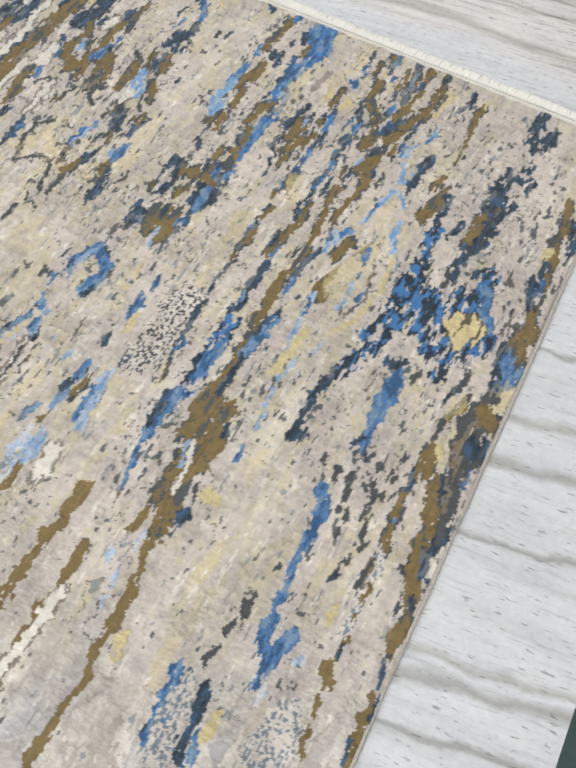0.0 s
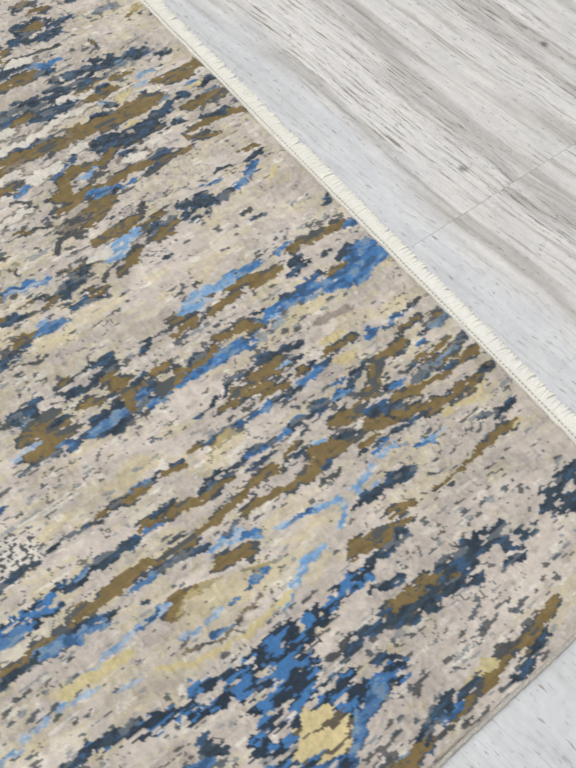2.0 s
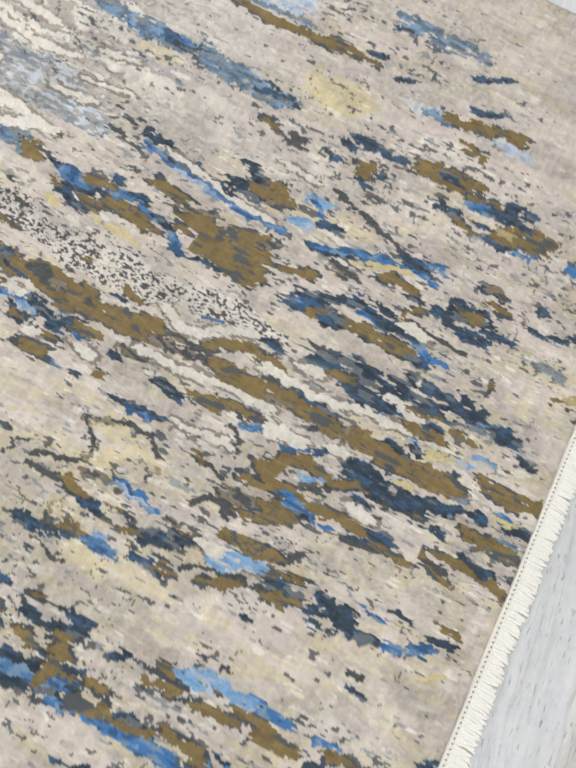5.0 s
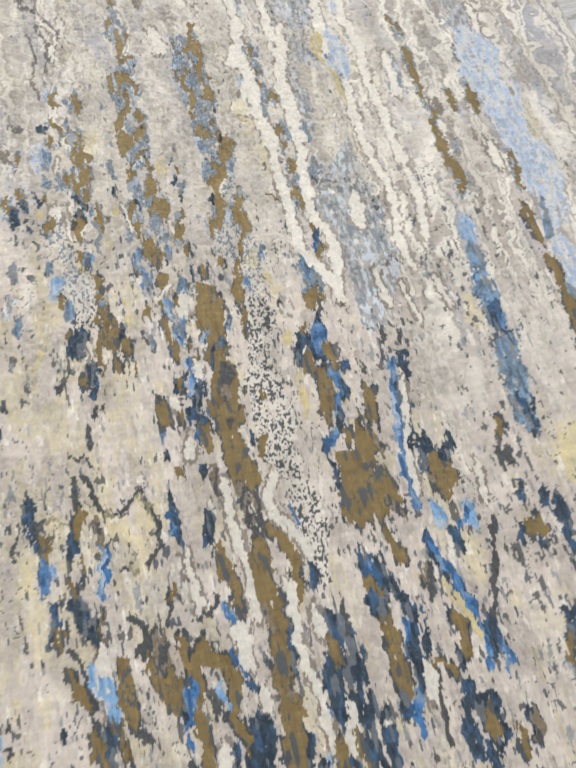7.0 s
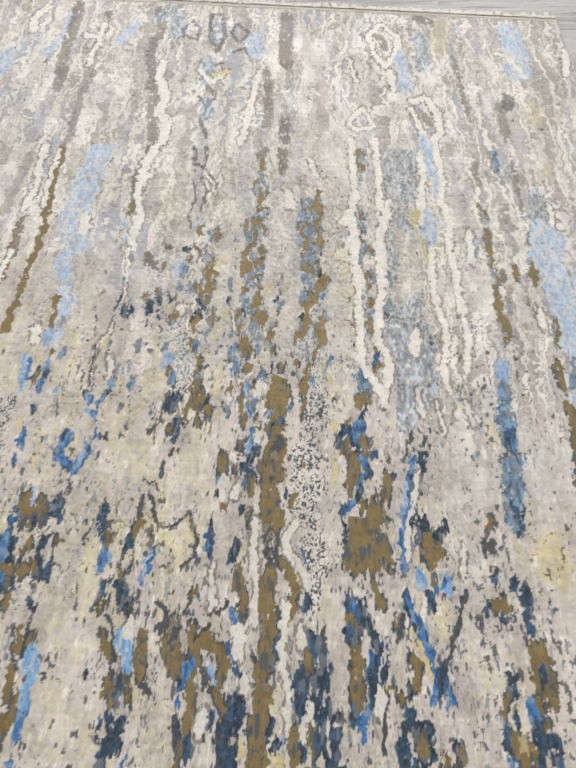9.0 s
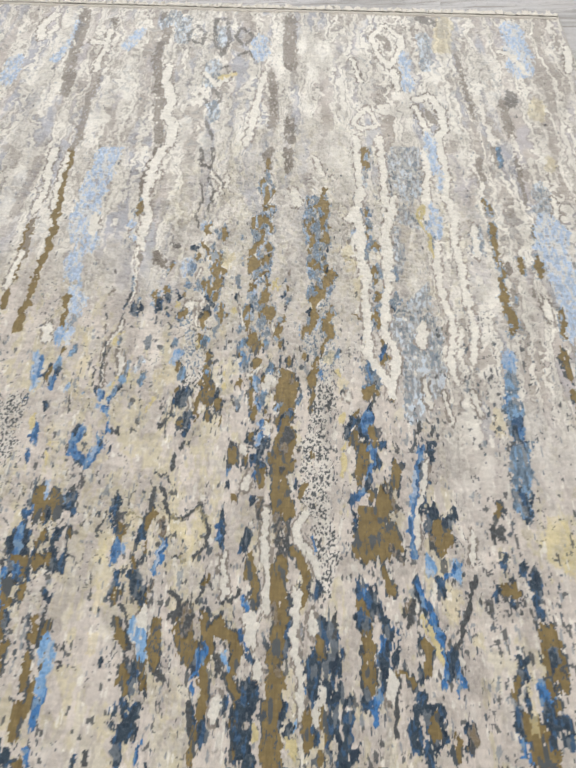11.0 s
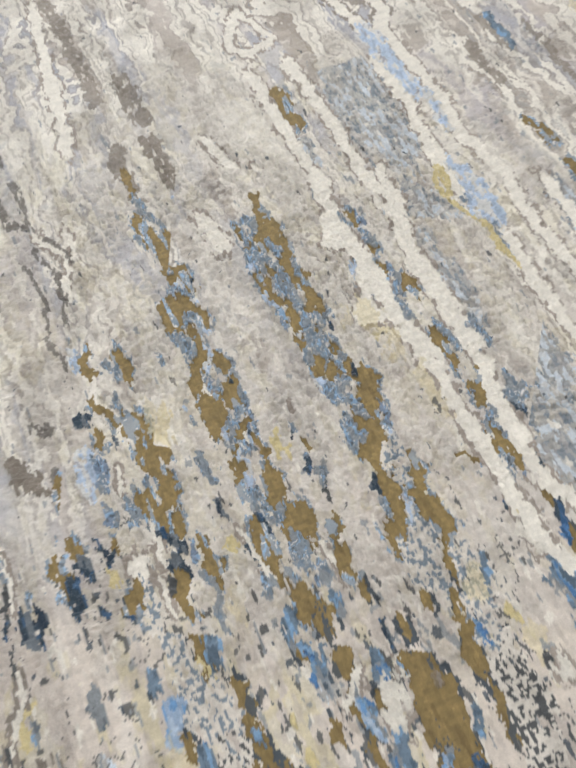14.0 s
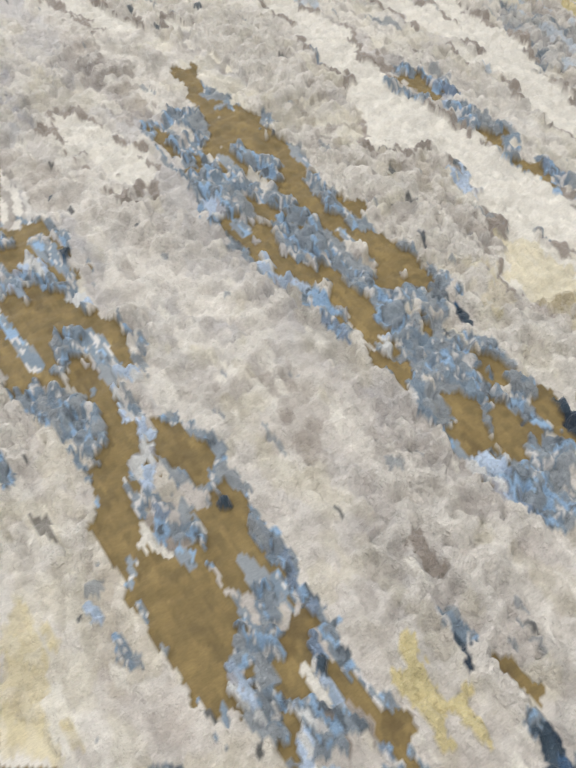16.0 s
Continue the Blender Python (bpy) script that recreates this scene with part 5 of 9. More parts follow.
st(L, 1.1, 103.9, 45.7, 103.7, 44.0)
st(B, 0.9, 107.2, 42.2, 107.1, 40.7)
st(G, 1.1, 108.4, 43.9, 109.4, 46.1)
st(G, 1.7, 109.7, 42.1, 109.0, 39.2)
st(K, 0.8, 108.9, 45.2, 108.8, 44.0)
st(G, 1.9, 107.0, 39.2, 106.7, 36.2)
st(N, 1.0, 108.8, 37.8, 108.6, 36.1)
st(G, 1.0, 103.6, 35.8, 104.0, 32.8)
st(N, 1.5, 105.4, 35.1, 105.2, 32.8)
st(B, 0.7, 104.8, 33.2, 104.7, 32.1)
st(G, 0.9, 107.9, 33.4, 107.7, 32.0)
st(G, 0.7, 109.5, 34.5, 108.2, 30.4)
st(K, 0.9, 110.7, 37.3, 109.6, 32.3)
st(K, 0.7, 90.5, 40.5, 90.4, 39.4)
st(N, 0.9, 98.4, 36.8, 98.3, 35.4)
st(K, 0.7, 90.3, 36.2, 90.2, 35.1)
st(Y, 2.4, 96.0, 53.3, 95.8, 50.9)
st(Y, 1.9, 95.8, 41.1, 95.7, 39.6)
st(N, 4.1, 147.8, 25.9, 147.4, 24.5)
st(N, 3.0, 146.7, 24.8, 145.5, 20.4)
st(N, 1.4, 176.0, 40.5, 175.3, 38.5)
st(G, 1.3, 184.9, 56.9, 185.5, 54.9)
st(K, 1.1, 184.1, 56.1, 183.4, 54.3)
st(N, 1.1, 182.0, 55.5, 181.3, 53.8)
st(N, 1.3, 191.4, 57.6, 190.8, 54.8)
st(N, 0.9, 184.8, 52.9, 184.2, 51.5)
st(N, 1.0, 183.7, 40.5, 184.4, 37.7)
st(G, 0.8, 183.4, 35.2, 182.9, 34.0)
st(N, 1.3, 188.4, 62.3, 187.6, 60.2)
st(K, 1.4, 184.8, 71.3, 184.0, 69.1)
st(G, 1.4, 185.1, 77.7, 184.2, 75.4)
st(N, 1.4, 181.4, 73.0, 180.6, 70.7)
st(N, 1.3, 184.6, 64.0, 183.8, 61.9)
st(N, 2.3, 162.2, 27.0, 161.0, 23.6)
st(G, 1.7, 165.4, 24.3, 164.6, 21.8)
st(N, 2.3, 167.9, 26.6, 166.7, 23.2)
st(N, 1.5, 161.8, 23.4, 161.0, 21.2)
st(N, 1.5, 167.2, 22.3, 166.4, 20.1)
st(N, 0.9, 172.3, 22.3, 171.8, 20.9)
st(G, 1.0, 157.1, 21.8, 156.7, 20.3)
st(G, 2.1, 158.4, 96.7, 157.5, 93.1)
st(N, 2.2, 169.6, 98.3, 168.6, 94.6)
st(N, 1.7, 170.3, 95.4, 169.5, 92.5)
st(K, 1.3, 168.2, 102.6, 167.6, 100.4)
st(K, 0.9, 161.4, 100.2, 161.8, 94.2)
st(K, 0.9, 171.7, 93.2, 171.3, 91.8)
st(M, 3.5, 192.7, 107.4, 192.7, 104.1)
st(N, 1.6, 191.6, 102.4, 194.2, 100.7)
st(M, 2.3, 193.3, 104.2, 191.9, 100.3)
st(M, 2.4, 192.4, 94.2, 191.9, 90.7)
st(M, 3.0, 192.8, 89.3, 192.6, 85.8)
st(N, 1.7, 192.0, 91.6, 191.0, 88.7)
st(M, 2.5, 191.9, 85.3, 190.4, 81.2)
st(N, 2.1, 192.5, 81.4, 191.3, 78.0)
st(N, 1.4, 191.7, 76.5, 190.9, 74.2)
st(Y, 2.2, 196.4, 70.1, 195.8, 68.1)
st(K, 0.9, 190.8, 97.1, 190.3, 95.6)

# columns of gold and navy before the middle
clear(100.5, 94.4, 185.2, 97.5, 175.0, 17.7, 110.5, 15.9)
st(K, 0.8, 105.5, 84.0, 104.4, 81.7, 107.0, 78.5, 108.1, 73.1, 111.3, 72.1, 114.6, 74.4, 115.4, 75.5, 117.7, 69.2, 117.6, 65.1, 114.8, 62.1)
st(K, 0.5, 109.7, 61.9, 113.2, 61.0)
st(Y, 2.5, 110.1, 70.5, 111.6, 69.0)
st(Y, 2.3, 115.7, 72.2, 115.9, 69.2)
st(Y, 2.4, 112.8, 65.5, 113.1, 62.4)
st(K, 0.8, 104.2, 83.4, 103.9, 78.4, 104.1, 71.9)
st(G, 1.5, 105.0, 73.0, 103.6, 69.8)
st(D, 1.5, 107.0, 70.9, 107.9, 66.8)
st(B, 1.5, 108.0, 65.8, 107.3, 60.8, 106.4, 57.9)
st(L, 0.7, 107.9, 66.8, 106.7, 58.9)
st(N, 1.3, 120.4, 73.5, 120.6, 65.2)
st(B, 0.8, 119.8, 70.3, 120.1, 66.2)
st(G, 1.2, 123.2, 92.8, 122.7, 85.8, 122.8, 77.9)
st(N, 2.7, 126.3, 88.2, 129.2, 86.0)
st(N, 1.8, 126.5, 83.6, 127.3, 77.0)
st(D, 1.2, 129.3, 82.6, 128.8, 72.7)
st(G, 4.5, 134.4, 95.7, 134.2, 88.5, 133.9, 81.6, 134.5, 75.1)
st(D, 2.1, 136.4, 90.9, 136.1, 83.9)
st(D, 2.1, 133.2, 72.9, 134.0, 62.7)
st(G, 1.7, 131.2, 93.1, 132.0, 82.7)
st(D, 1.3, 135.5, 70.9, 135.3, 61.8)
st(G, 2.1, 134.4, 60.7, 134.7, 50.4)
st(W, 1.3, 130.5, 74.9, 130.4, 66.6, 131.6, 58.7, 131.5, 49.4)
st(P, 6.3, 142.5, 95.9, 142.0, 88.8)
st(P, 4.0, 143.4, 82.0, 143.4, 75.4)
st(P, 4.7, 143.8, 69.1, 144.6, 63.0)
st(P, 3.6, 144.6, 61.5, 144.6, 56.8)
st(W, 1.3, 139.4, 74.2, 137.3, 69.9, 138.6, 65.8, 141.2, 61.9, 142.9, 58.1)
st(G, 1.3, 136.5, 64.8, 138.7, 61.9, 140.0, 57.1, 139.6, 50.6)
st(B, 0.7, 141.6, 68.0, 142.1, 64.0)
st(B, 1.7, 156.2, 95.2, 156.9, 89.3, 154.3, 83.5)
st(N, 2.6, 152.9, 80.1, 155.7, 83.5)
st(B, 2.2, 152.0, 81.1, 154.3, 81.2)
st(G, 6.2, 156.3, 76.9, 155.2, 70.5)
st(G, 4.3, 152.4, 66.3, 157.7, 67.5)
st(G, 2.8, 159.5, 69.6, 160.2, 66.6)
st(N, 1.4, 160.4, 85.9, 162.5, 89.5)
st(G, 2.5, 161.4, 87.6, 161.2, 84.3)
st(G, 1.8, 157.2, 58.6, 158.7, 55.8)
st(D, 1.3, 159.3, 65.5, 161.7, 62.6)
st(D, 1.2, 159.3, 81.4, 160.7, 76.0)
st(N, 1.0, 150.9, 75.6, 151.2, 70.4)
st(B, 1.4, 168.0, 94.4, 166.5, 87.3, 165.0, 79.4, 164.0, 71.8, 163.9, 63.7)
st(L, 0.8, 166.0, 87.3, 164.5, 78.3)
st(N, 2.4, 170.5, 96.1, 170.2, 92.9)
st(N, 1.4, 167.3, 80.6, 166.6, 76.2)
st(N, 2.1, 167.9, 87.6, 167.7, 84.8)
st(W, 1.0, 169.0, 89.7, 166.9, 80.5, 165.1, 74.0, 165.0, 66.7)
st(N, 2.9, 168.7, 75.0, 168.4, 71.2)
st(G, 2.8, 171.8, 70.9, 171.5, 67.1)
st(N, 2.1, 172.9, 73.2, 174.0, 75.4)
st(G, 2.3, 170.1, 71.5, 169.9, 68.5)
st(D, 1.3, 168.1, 68.7, 168.0, 67.0)
st(L, 1.8, 167.6, 62.0, 167.4, 59.7)
st(L, 1.6, 173.4, 61.1, 173.2, 59.0)
st(B, 0.7, 174.4, 62.1, 170.6, 58.1)
st(Y, 2.6, 171.8, 53.2, 171.5, 49.9)
st(Y, 1.8, 169.7, 57.3, 169.5, 55.0)
st(N, 1.8, 169.7, 57.3, 169.5, 55.0)
st(W, 0.9, 177.9, 70.2, 177.1, 63.1)
st(K, 1.0, 177.0, 59.2, 174.9, 51.7, 173.0, 45.4, 170.9, 40.2)
st(N, 1.7, 163.9, 57.9, 165.1, 52.3, 167.1, 46.9, 168.2, 41.8, 169.3, 36.8)
st(B, 1.3, 164.2, 56.9, 166.2, 50.5, 168.0, 43.5, 168.6, 37.6, 167.9, 33.5)
st(Y, 1.0, 164.8, 48.7, 166.8, 43.5, 168.0, 39.2)
st(N, 2.4, 170.4, 40.0, 170.1, 37.0)
st(N, 1.3, 169.4, 37.6, 169.3, 36.0)
st(B, 1.7, 171.5, 35.1, 171.3, 33.0)
st(N, 3.1, 152.0, 54.6, 154.4, 51.9)
st(G, 2.3, 151.9, 50.9, 152.9, 44.8, 153.1, 38.8, 152.5, 33.1)
st(N, 2.0, 152.6, 46.5, 151.0, 48.2)
st(B, 0.9, 152.4, 54.7, 153.6, 51.9)
st(N, 1.7, 156.0, 50.2, 157.2, 43.2)
st(B, 1.3, 156.0, 43.1, 155.4, 37.2)
st(N, 3.0, 158.0, 43.3, 157.8, 39.6)
st(N, 2.4, 156.2, 37.9, 156.0, 34.9)
st(B, 1.5, 155.1, 31.5, 153.4, 28.4)
st(B, 0.9, 153.7, 26.6, 153.7, 25.5)
st(N, 1.5, 152.0, 30.8, 151.9, 28.9)
st(D, 1.2, 162.6, 51.3, 160.8, 49.4)
st(K, 0.9, 163.5, 52.2, 161.5, 46.8)
st(N, 1.6, 164.4, 43.4, 165.7, 40.0)
st(G, 1.6, 165.1, 42.5, 165.0, 36.7)
st(G, 0.8, 157.6, 34.8, 159.9, 35.7, 162.1, 33.3)
st(K, 0.6, 159.1, 34.9, 158.3, 28.5, 157.6, 23.2)
st(W, 1.9, 157.5, 34.4, 157.4, 32.1)
st(N, 3.8, 163.3, 28.7, 162.8, 22.6)
st(N, 3.0, 166.2, 27.5, 165.8, 23.9)
st(N, 2.2, 161.5, 25.4, 161.3, 22.7)
st(G, 1.5, 166.1, 27.2, 165.1, 23.4)
st(N, 1.9, 164.0, 20.1, 163.8, 17.9)
st(N, 1.5, 172.0, 25.9, 171.5, 21.4)
st(G, 1.5, 169.4, 22.2, 169.2, 20.5)
st(D, 1.8, 172.5, 24.0, 172.3, 21.8)
st(N, 1.3, 163.5, 36.6, 163.4, 35.0)
st(N, 2.4, 142.1, 38.5, 146.0, 37.7)
st(N, 3.3, 144.5, 44.5, 146.0, 39.4)
st(N, 1.7, 142.9, 45.5, 142.9, 43.4)
st(W, 1.7, 141.7, 47.2, 141.7, 45.1)
st(G, 1.6, 142.9, 42.0, 142.9, 40.0)
st(N, 3.5, 140.6, 35.1, 145.9, 32.9)
st(N, 3.1, 145.9, 30.5, 148.1, 27.4)
st(W, 2.3, 142.9, 30.2, 142.9, 27.4)
st(N, 2.0, 141.3, 33.2, 141.4, 30.7)
st(B, 0.8, 139.8, 32.4, 139.8, 31.4)
st(W, 1.2, 139.0, 34.3, 139.1, 26.4)
st(L, 0.7, 138.0, 25.3, 138.0, 24.4)
st(G, 1.8, 140.6, 26.5, 140.3, 20.5)
st(G, 1.5, 143.6, 26.6, 144.3, 22.8)
st(N, 3.7, 146.6, 25.1, 146.5, 20.7)
st(N, 2.9, 148.7, 21.0, 148.6, 17.6)
st(G, 1.0, 142.9, 19.0, 142.9, 17.8)
st(N, 1.5, 142.1, 23.6, 142.1, 21.9)
st(N, 1.4, 142.9, 55.3, 142.1, 52.5)
st(K, 0.8, 146.2, 49.0, 145.7, 43.7)
st(G, 3.5, 134.1, 56.9, 134.3, 50.4)
st(G, 3.0, 134.5, 45.9, 133.9, 39.0)
st(G, 3.4, 134.0, 34.1, 133.8, 27.8)
st(G, 3.6, 134.0, 22.5, 133.5, 17.4)
st(N, 1.0, 136.5, 46.0, 135.8, 39.1)
st(N, 1.1, 136.1, 29.4, 135.4, 24.8)
st(D, 1.2, 133.1, 50.4, 133.6, 46.8)
st(N, 1.2, 136.9, 24.1, 137.0, 22.6)
st(D, 1.0, 135.1, 38.2, 134.8, 34.9)
st(W, 1.5, 138.0, 53.3, 137.7, 42.5, 138.6, 35.9)
st(G, 1.6, 121.9, 46.4, 119.9, 42.0, 119.3, 35.3, 120.2, 28.9, 119.2, 22.8, 118.6, 17.7)
st(G, 1.6, 122.1, 43.8, 125.0, 42.2, 126.4, 38.8, 124.8, 33.8, 126.6, 29.1, 126.2, 23.0, 125.8, 17.9)
st(B, 1.3, 117.8, 38.5, 117.7, 35.2)
st(B, 1.0, 119.2, 41.1, 118.7, 37.7)
st(N, 0.8, 117.2, 36.5, 117.3, 35.6)
st(K, 1.1, 122.2, 36.9, 122.4, 35.5)
st(L, 1.0, 123.3, 38.7, 124.2, 36.3)
st(B, 1.0, 126.1, 43.9, 127.9, 40.5)
st(G, 1.3, 127.5, 63.5, 128.2, 58.6)
st(G, 1.9, 127.3, 60.5, 128.8, 53.9, 128.6, 50.2)
st(N, 1.5, 125.8, 64.4, 126.8, 69.5)
st(B, 0.7, 126.0, 52.9, 127.4, 49.3)
st(W, 2.2, 128.4, 46.2, 128.5, 43.5)
st(W, 1.1, 130.5, 36.3, 130.5, 34.9)
st(L, 1.5, 128.4, 31.7, 128.5, 29.8)
st(N, 1.1, 127.6, 32.3, 129.5, 32.4)
st(N, 3.1, 128.8, 30.3, 129.0, 26.6)
st(N, 3.7, 127.2, 26.1, 127.4, 21.6)
st(N, 2.6, 127.5, 20.1, 129.1, 18.0)
st(N, 1.8, 119.9, 23.9, 120.1, 21.8)
st(N, 1.5, 117.7, 27.3, 117.7, 23.5)
st(W, 1.5, 122.5, 28.4, 122.6, 26.5)
st(K, 0.7, 123.5, 24.9, 123.6, 24.0)
st(B, 0.8, 124.3, 29.5, 124.4, 28.6)
st(N, 1.2, 124.0, 29.0, 124.1, 27.5)
st(G, 3.0, 114.1, 44.4, 115.4, 39.3)
st(D, 2.5, 114.5, 48.7, 114.8, 45.5)
st(G, 1.7, 118.7, 46.5, 118.9, 44.4)
st(K, 1.2, 111.5, 53.3, 113.6, 48.8, 111.4, 47.0)
st(G, 1.7, 108.4, 45.1, 108.2, 39.9)
st(K, 0.8, 109.5, 35.8, 111.4, 32.6)
st(D, 0.9, 106.4, 54.7, 106.5, 53.5)
st(B, 0.8, 117.6, 32.5, 117.7, 31.5)
st(K, 0.7, 118.0, 54.5, 116.7, 50.7)
st(G, 0.7, 119.0, 57.3, 118.0, 54.5)
st(K, 0.7, 125.5, 54.7, 124.8, 51.9, 122.4, 50.9)
st(W, 1.1, 121.6, 62.3, 122.3, 52.8)
st(Y, 1.0, 130.3, 23.8, 130.3, 22.5)
st(Y, 1.2, 137.4, 21.1, 137.4, 19.7)
st(N, 0.8, 129.6, 37.2, 128.0, 38.9)

# pale blue drifts along the far side
st(E, 16.4, 214.4, 138.9, 214.7, 117.9, 216.8, 97.1, 220.5, 79.4)
st(E, 12.8, 229.9, 118.9, 231.6, 94.3)
st(G, 1.7, 209.6, 141.8, 209.8, 132.9, 208.1, 125.3, 208.7, 117.4, 209.8, 110.2, 209.5, 104.8, 208.8, 95.9, 208.1, 88.7, 208.3, 81.2, 209.4, 73.3, 208.7, 65.1)
st(L, 6.1, 215.3, 147.5, 214.5, 135.3, 213.9, 126.5)
st(L, 5.1, 218.2, 147.6, 219.2, 139.6, 216.5, 127.1)
st(M, 1.5, 213.9, 130.0, 211.9, 121.0)
st(L, 4.4, 213.8, 116.8, 213.9, 110.1, 214.0, 103.6, 212.4, 95.2, 213.3, 90.0, 214.0, 84.1)
st(M, 1.4, 211.1, 106.7, 211.2, 98.7, 210.5, 89.9, 210.9, 80.7)
st(L, 4.5, 219.5, 101.8, 218.6, 94.4, 215.9, 84.7)
st(L, 6.2, 221.1, 105.3, 224.9, 99.8, 227.6, 93.2, 229.6, 85.2)
st(L, 4.8, 230.7, 112.9, 230.8, 105.6)
st(M, 1.7, 227.0, 107.0, 227.9, 99.9, 231.6, 94.3)
st(Y, 4.1, 221.3, 119.0, 222.7, 115.5)
st(G, 1.8, 233.6, 134.7, 234.1, 130.4)
st(T, 4.4, 236.0, 126.0, 237.7, 114.2, 235.5, 101.8)
st(S, 2.9, 235.1, 130.2, 234.8, 117.7, 234.6, 104.1)
st(D, 1.2, 234.0, 127.2, 232.8, 113.7, 233.6, 103.0)
st(D, 1.1, 238.8, 118.8, 237.6, 107.3, 237.3, 95.7)
st(W, 1.5, 230.0, 129.5, 229.9, 118.9, 230.9, 113.2)
st(M, 4.2, 191.7, 108.1, 192.9, 100.9)
st(N, 1.5, 191.6, 105.9, 192.7, 100.6)
st(M, 3.4, 191.0, 93.6, 191.3, 87.7, 190.8, 82.4, 190.3, 77.2)
st(N, 1.4, 190.8, 82.4, 191.1, 76.4)
st(Y, 5.9, 196.4, 67.8, 197.4, 65.8)
st(L, 1.9, 221.4, 80.3, 222.3, 78.3)
st(N, 1.7, 211.2, 65.8, 211.3, 64.3)

# ivory lines of the far field
st(W, 6.1, 51.7, 177.5, 52.3, 201.3, 52.5, 230.9, 53.6, 241.8)
st(W, 5.0, 58.5, 183.6, 58.1, 208.2, 61.2, 233.5, 61.5, 256.1)
st(G, 1.3, 60.6, 262.2, 60.9, 244.5, 60.9, 225.5, 60.2, 208.2, 61.6, 192.1, 61.6, 177.4, 62.2, 167.5, 61.2, 152.8, 59.9, 144.2)
st(W, 1.5, 179.2, 233.8, 177.5, 213.3, 177.9, 199.2, 176.1, 190.3, 176.9, 175.7, 177.0, 162.1, 177.2, 149.5, 177.8, 137.8)
st(W, 1.6, 186.2, 247.6, 186.7, 223.1, 185.4, 203.6, 186.2, 190.1, 184.3, 181.7, 184.7, 167.7, 184.6, 154.7, 185.3, 144.3, 185.4, 134.5)
st(D, 1.1, 195.4, 298.7, 194.7, 274.8, 194.0, 253.2, 194.9, 233.5, 196.0, 213.0)
st(D, 1.2, 209.1, 268.1, 208.8, 244.2, 208.7, 220.2, 208.3, 203.2)
st(M, 1.1, 206.0, 250.0, 205.3, 233.3, 203.5, 215.3)
st(W, 1.3, 205.8, 236.0, 206.6, 220.2, 202.9, 208.0)

# the long stripes of the far side

# the long field, from the hook to the far end
clear(34.8, 320.1, 208.6, 281.9, 155.7, 76.7, 71.3, 83.4)
st(G, 2.2, 60.2, 261.1, 60.4, 247.5, 60.9, 232.7, 60.8, 222.8, 60.7, 213.6, 60.7, 204.7)
st(W, 3.1, 51.8, 234.2, 52.6, 220.4, 55.4, 209.0)
st(W, 1.9, 66.0, 231.8, 70.2, 227.1)
st(T, 10.4, 74.9, 263.1, 76.4, 242.4)
st(M, 2.2, 71.9, 228.8, 71.9, 221.0)
st(G, 1.9, 87.1, 234.3, 88.0, 226.1, 87.3, 216.6)
st(W, 2.5, 90.9, 231.6, 89.4, 223.9, 88.5, 216.4)
st(D, 0.9, 104.6, 237.4, 103.3, 229.4, 103.9, 217.7, 103.3, 212.2, 105.6, 210.9, 107.4, 213.4, 106.9, 222.9)
st(D, 1.0, 107.1, 239.1, 108.2, 230.6, 107.5, 224.7)
st(D, 1.6, 113.4, 238.0, 112.5, 227.8, 113.4, 218.0)
st(G, 1.9, 115.2, 235.6, 116.1, 227.2, 117.2, 223.1)
st(N, 1.2, 114.3, 228.0, 114.2, 225.1)
st(B, 1.6, 72.8, 93.4, 73.2, 95.7)
st(Y, 1.2, 76.7, 95.7, 77.0, 93.5)
st(B, 1.0, 71.8, 89.9, 72.0, 88.1)
st(Y, 1.0, 76.7, 89.5, 77.0, 87.7)
st(B, 1.4, 89.5, 102.3, 90.5, 98.9)
st(B, 1.4, 90.2, 97.3, 90.0, 94.2)
st(B, 1.8, 88.9, 92.8, 87.4, 92.2)
st(B, 2.4, 87.2, 89.9, 85.8, 88.6)
st(B, 2.3, 85.0, 89.4, 83.4, 91.0)
st(N, 1.1, 83.3, 96.4, 83.1, 94.1)
st(B, 1.5, 82.3, 94.0, 82.6, 91.2)
st(N, 1.3, 87.1, 87.0, 86.5, 85.6)
st(N, 0.7, 86.5, 85.6, 86.6, 84.3)
st(Y, 2.0, 85.3, 95.7, 85.6, 92.1)
st(Y, 1.3, 86.6, 98.8, 86.7, 96.5)
st(N, 0.8, 92.5, 97.8, 92.6, 96.4)
st(N, 0.6, 91.6, 92.6, 91.3, 90.3)
st(N, 1.3, 109.6, 100.4, 109.9, 97.2)
st(G, 1.1, 108.1, 100.8, 108.0, 98.7)
st(G, 0.8, 103.0, 99.3, 103.0, 97.9)
st(K, 0.9, 109.4, 94.1, 109.4, 92.5)
st(K, 0.9, 107.5, 90.5, 107.8, 86.0)
st(K, 0.8, 111.0, 95.4, 110.9, 94.0)
st(K, 0.5, 104.1, 84.9, 105.5, 83.4, 107.0, 84.7, 107.7, 81.8)
st(L, 2.0, 129.9, 101.3, 129.5, 97.5)
st(N, 1.1, 127.8, 99.8, 127.6, 97.7)
st(N, 1.4, 128.6, 96.8, 128.3, 94.2)
st(G, 1.1, 126.4, 97.5, 126.2, 95.5)
st(N, 1.8, 128.8, 91.6, 126.7, 89.5)
st(M, 0.9, 130.9, 90.7, 130.7, 89.1)
st(N, 1.6, 129.1, 87.9, 128.1, 85.8)
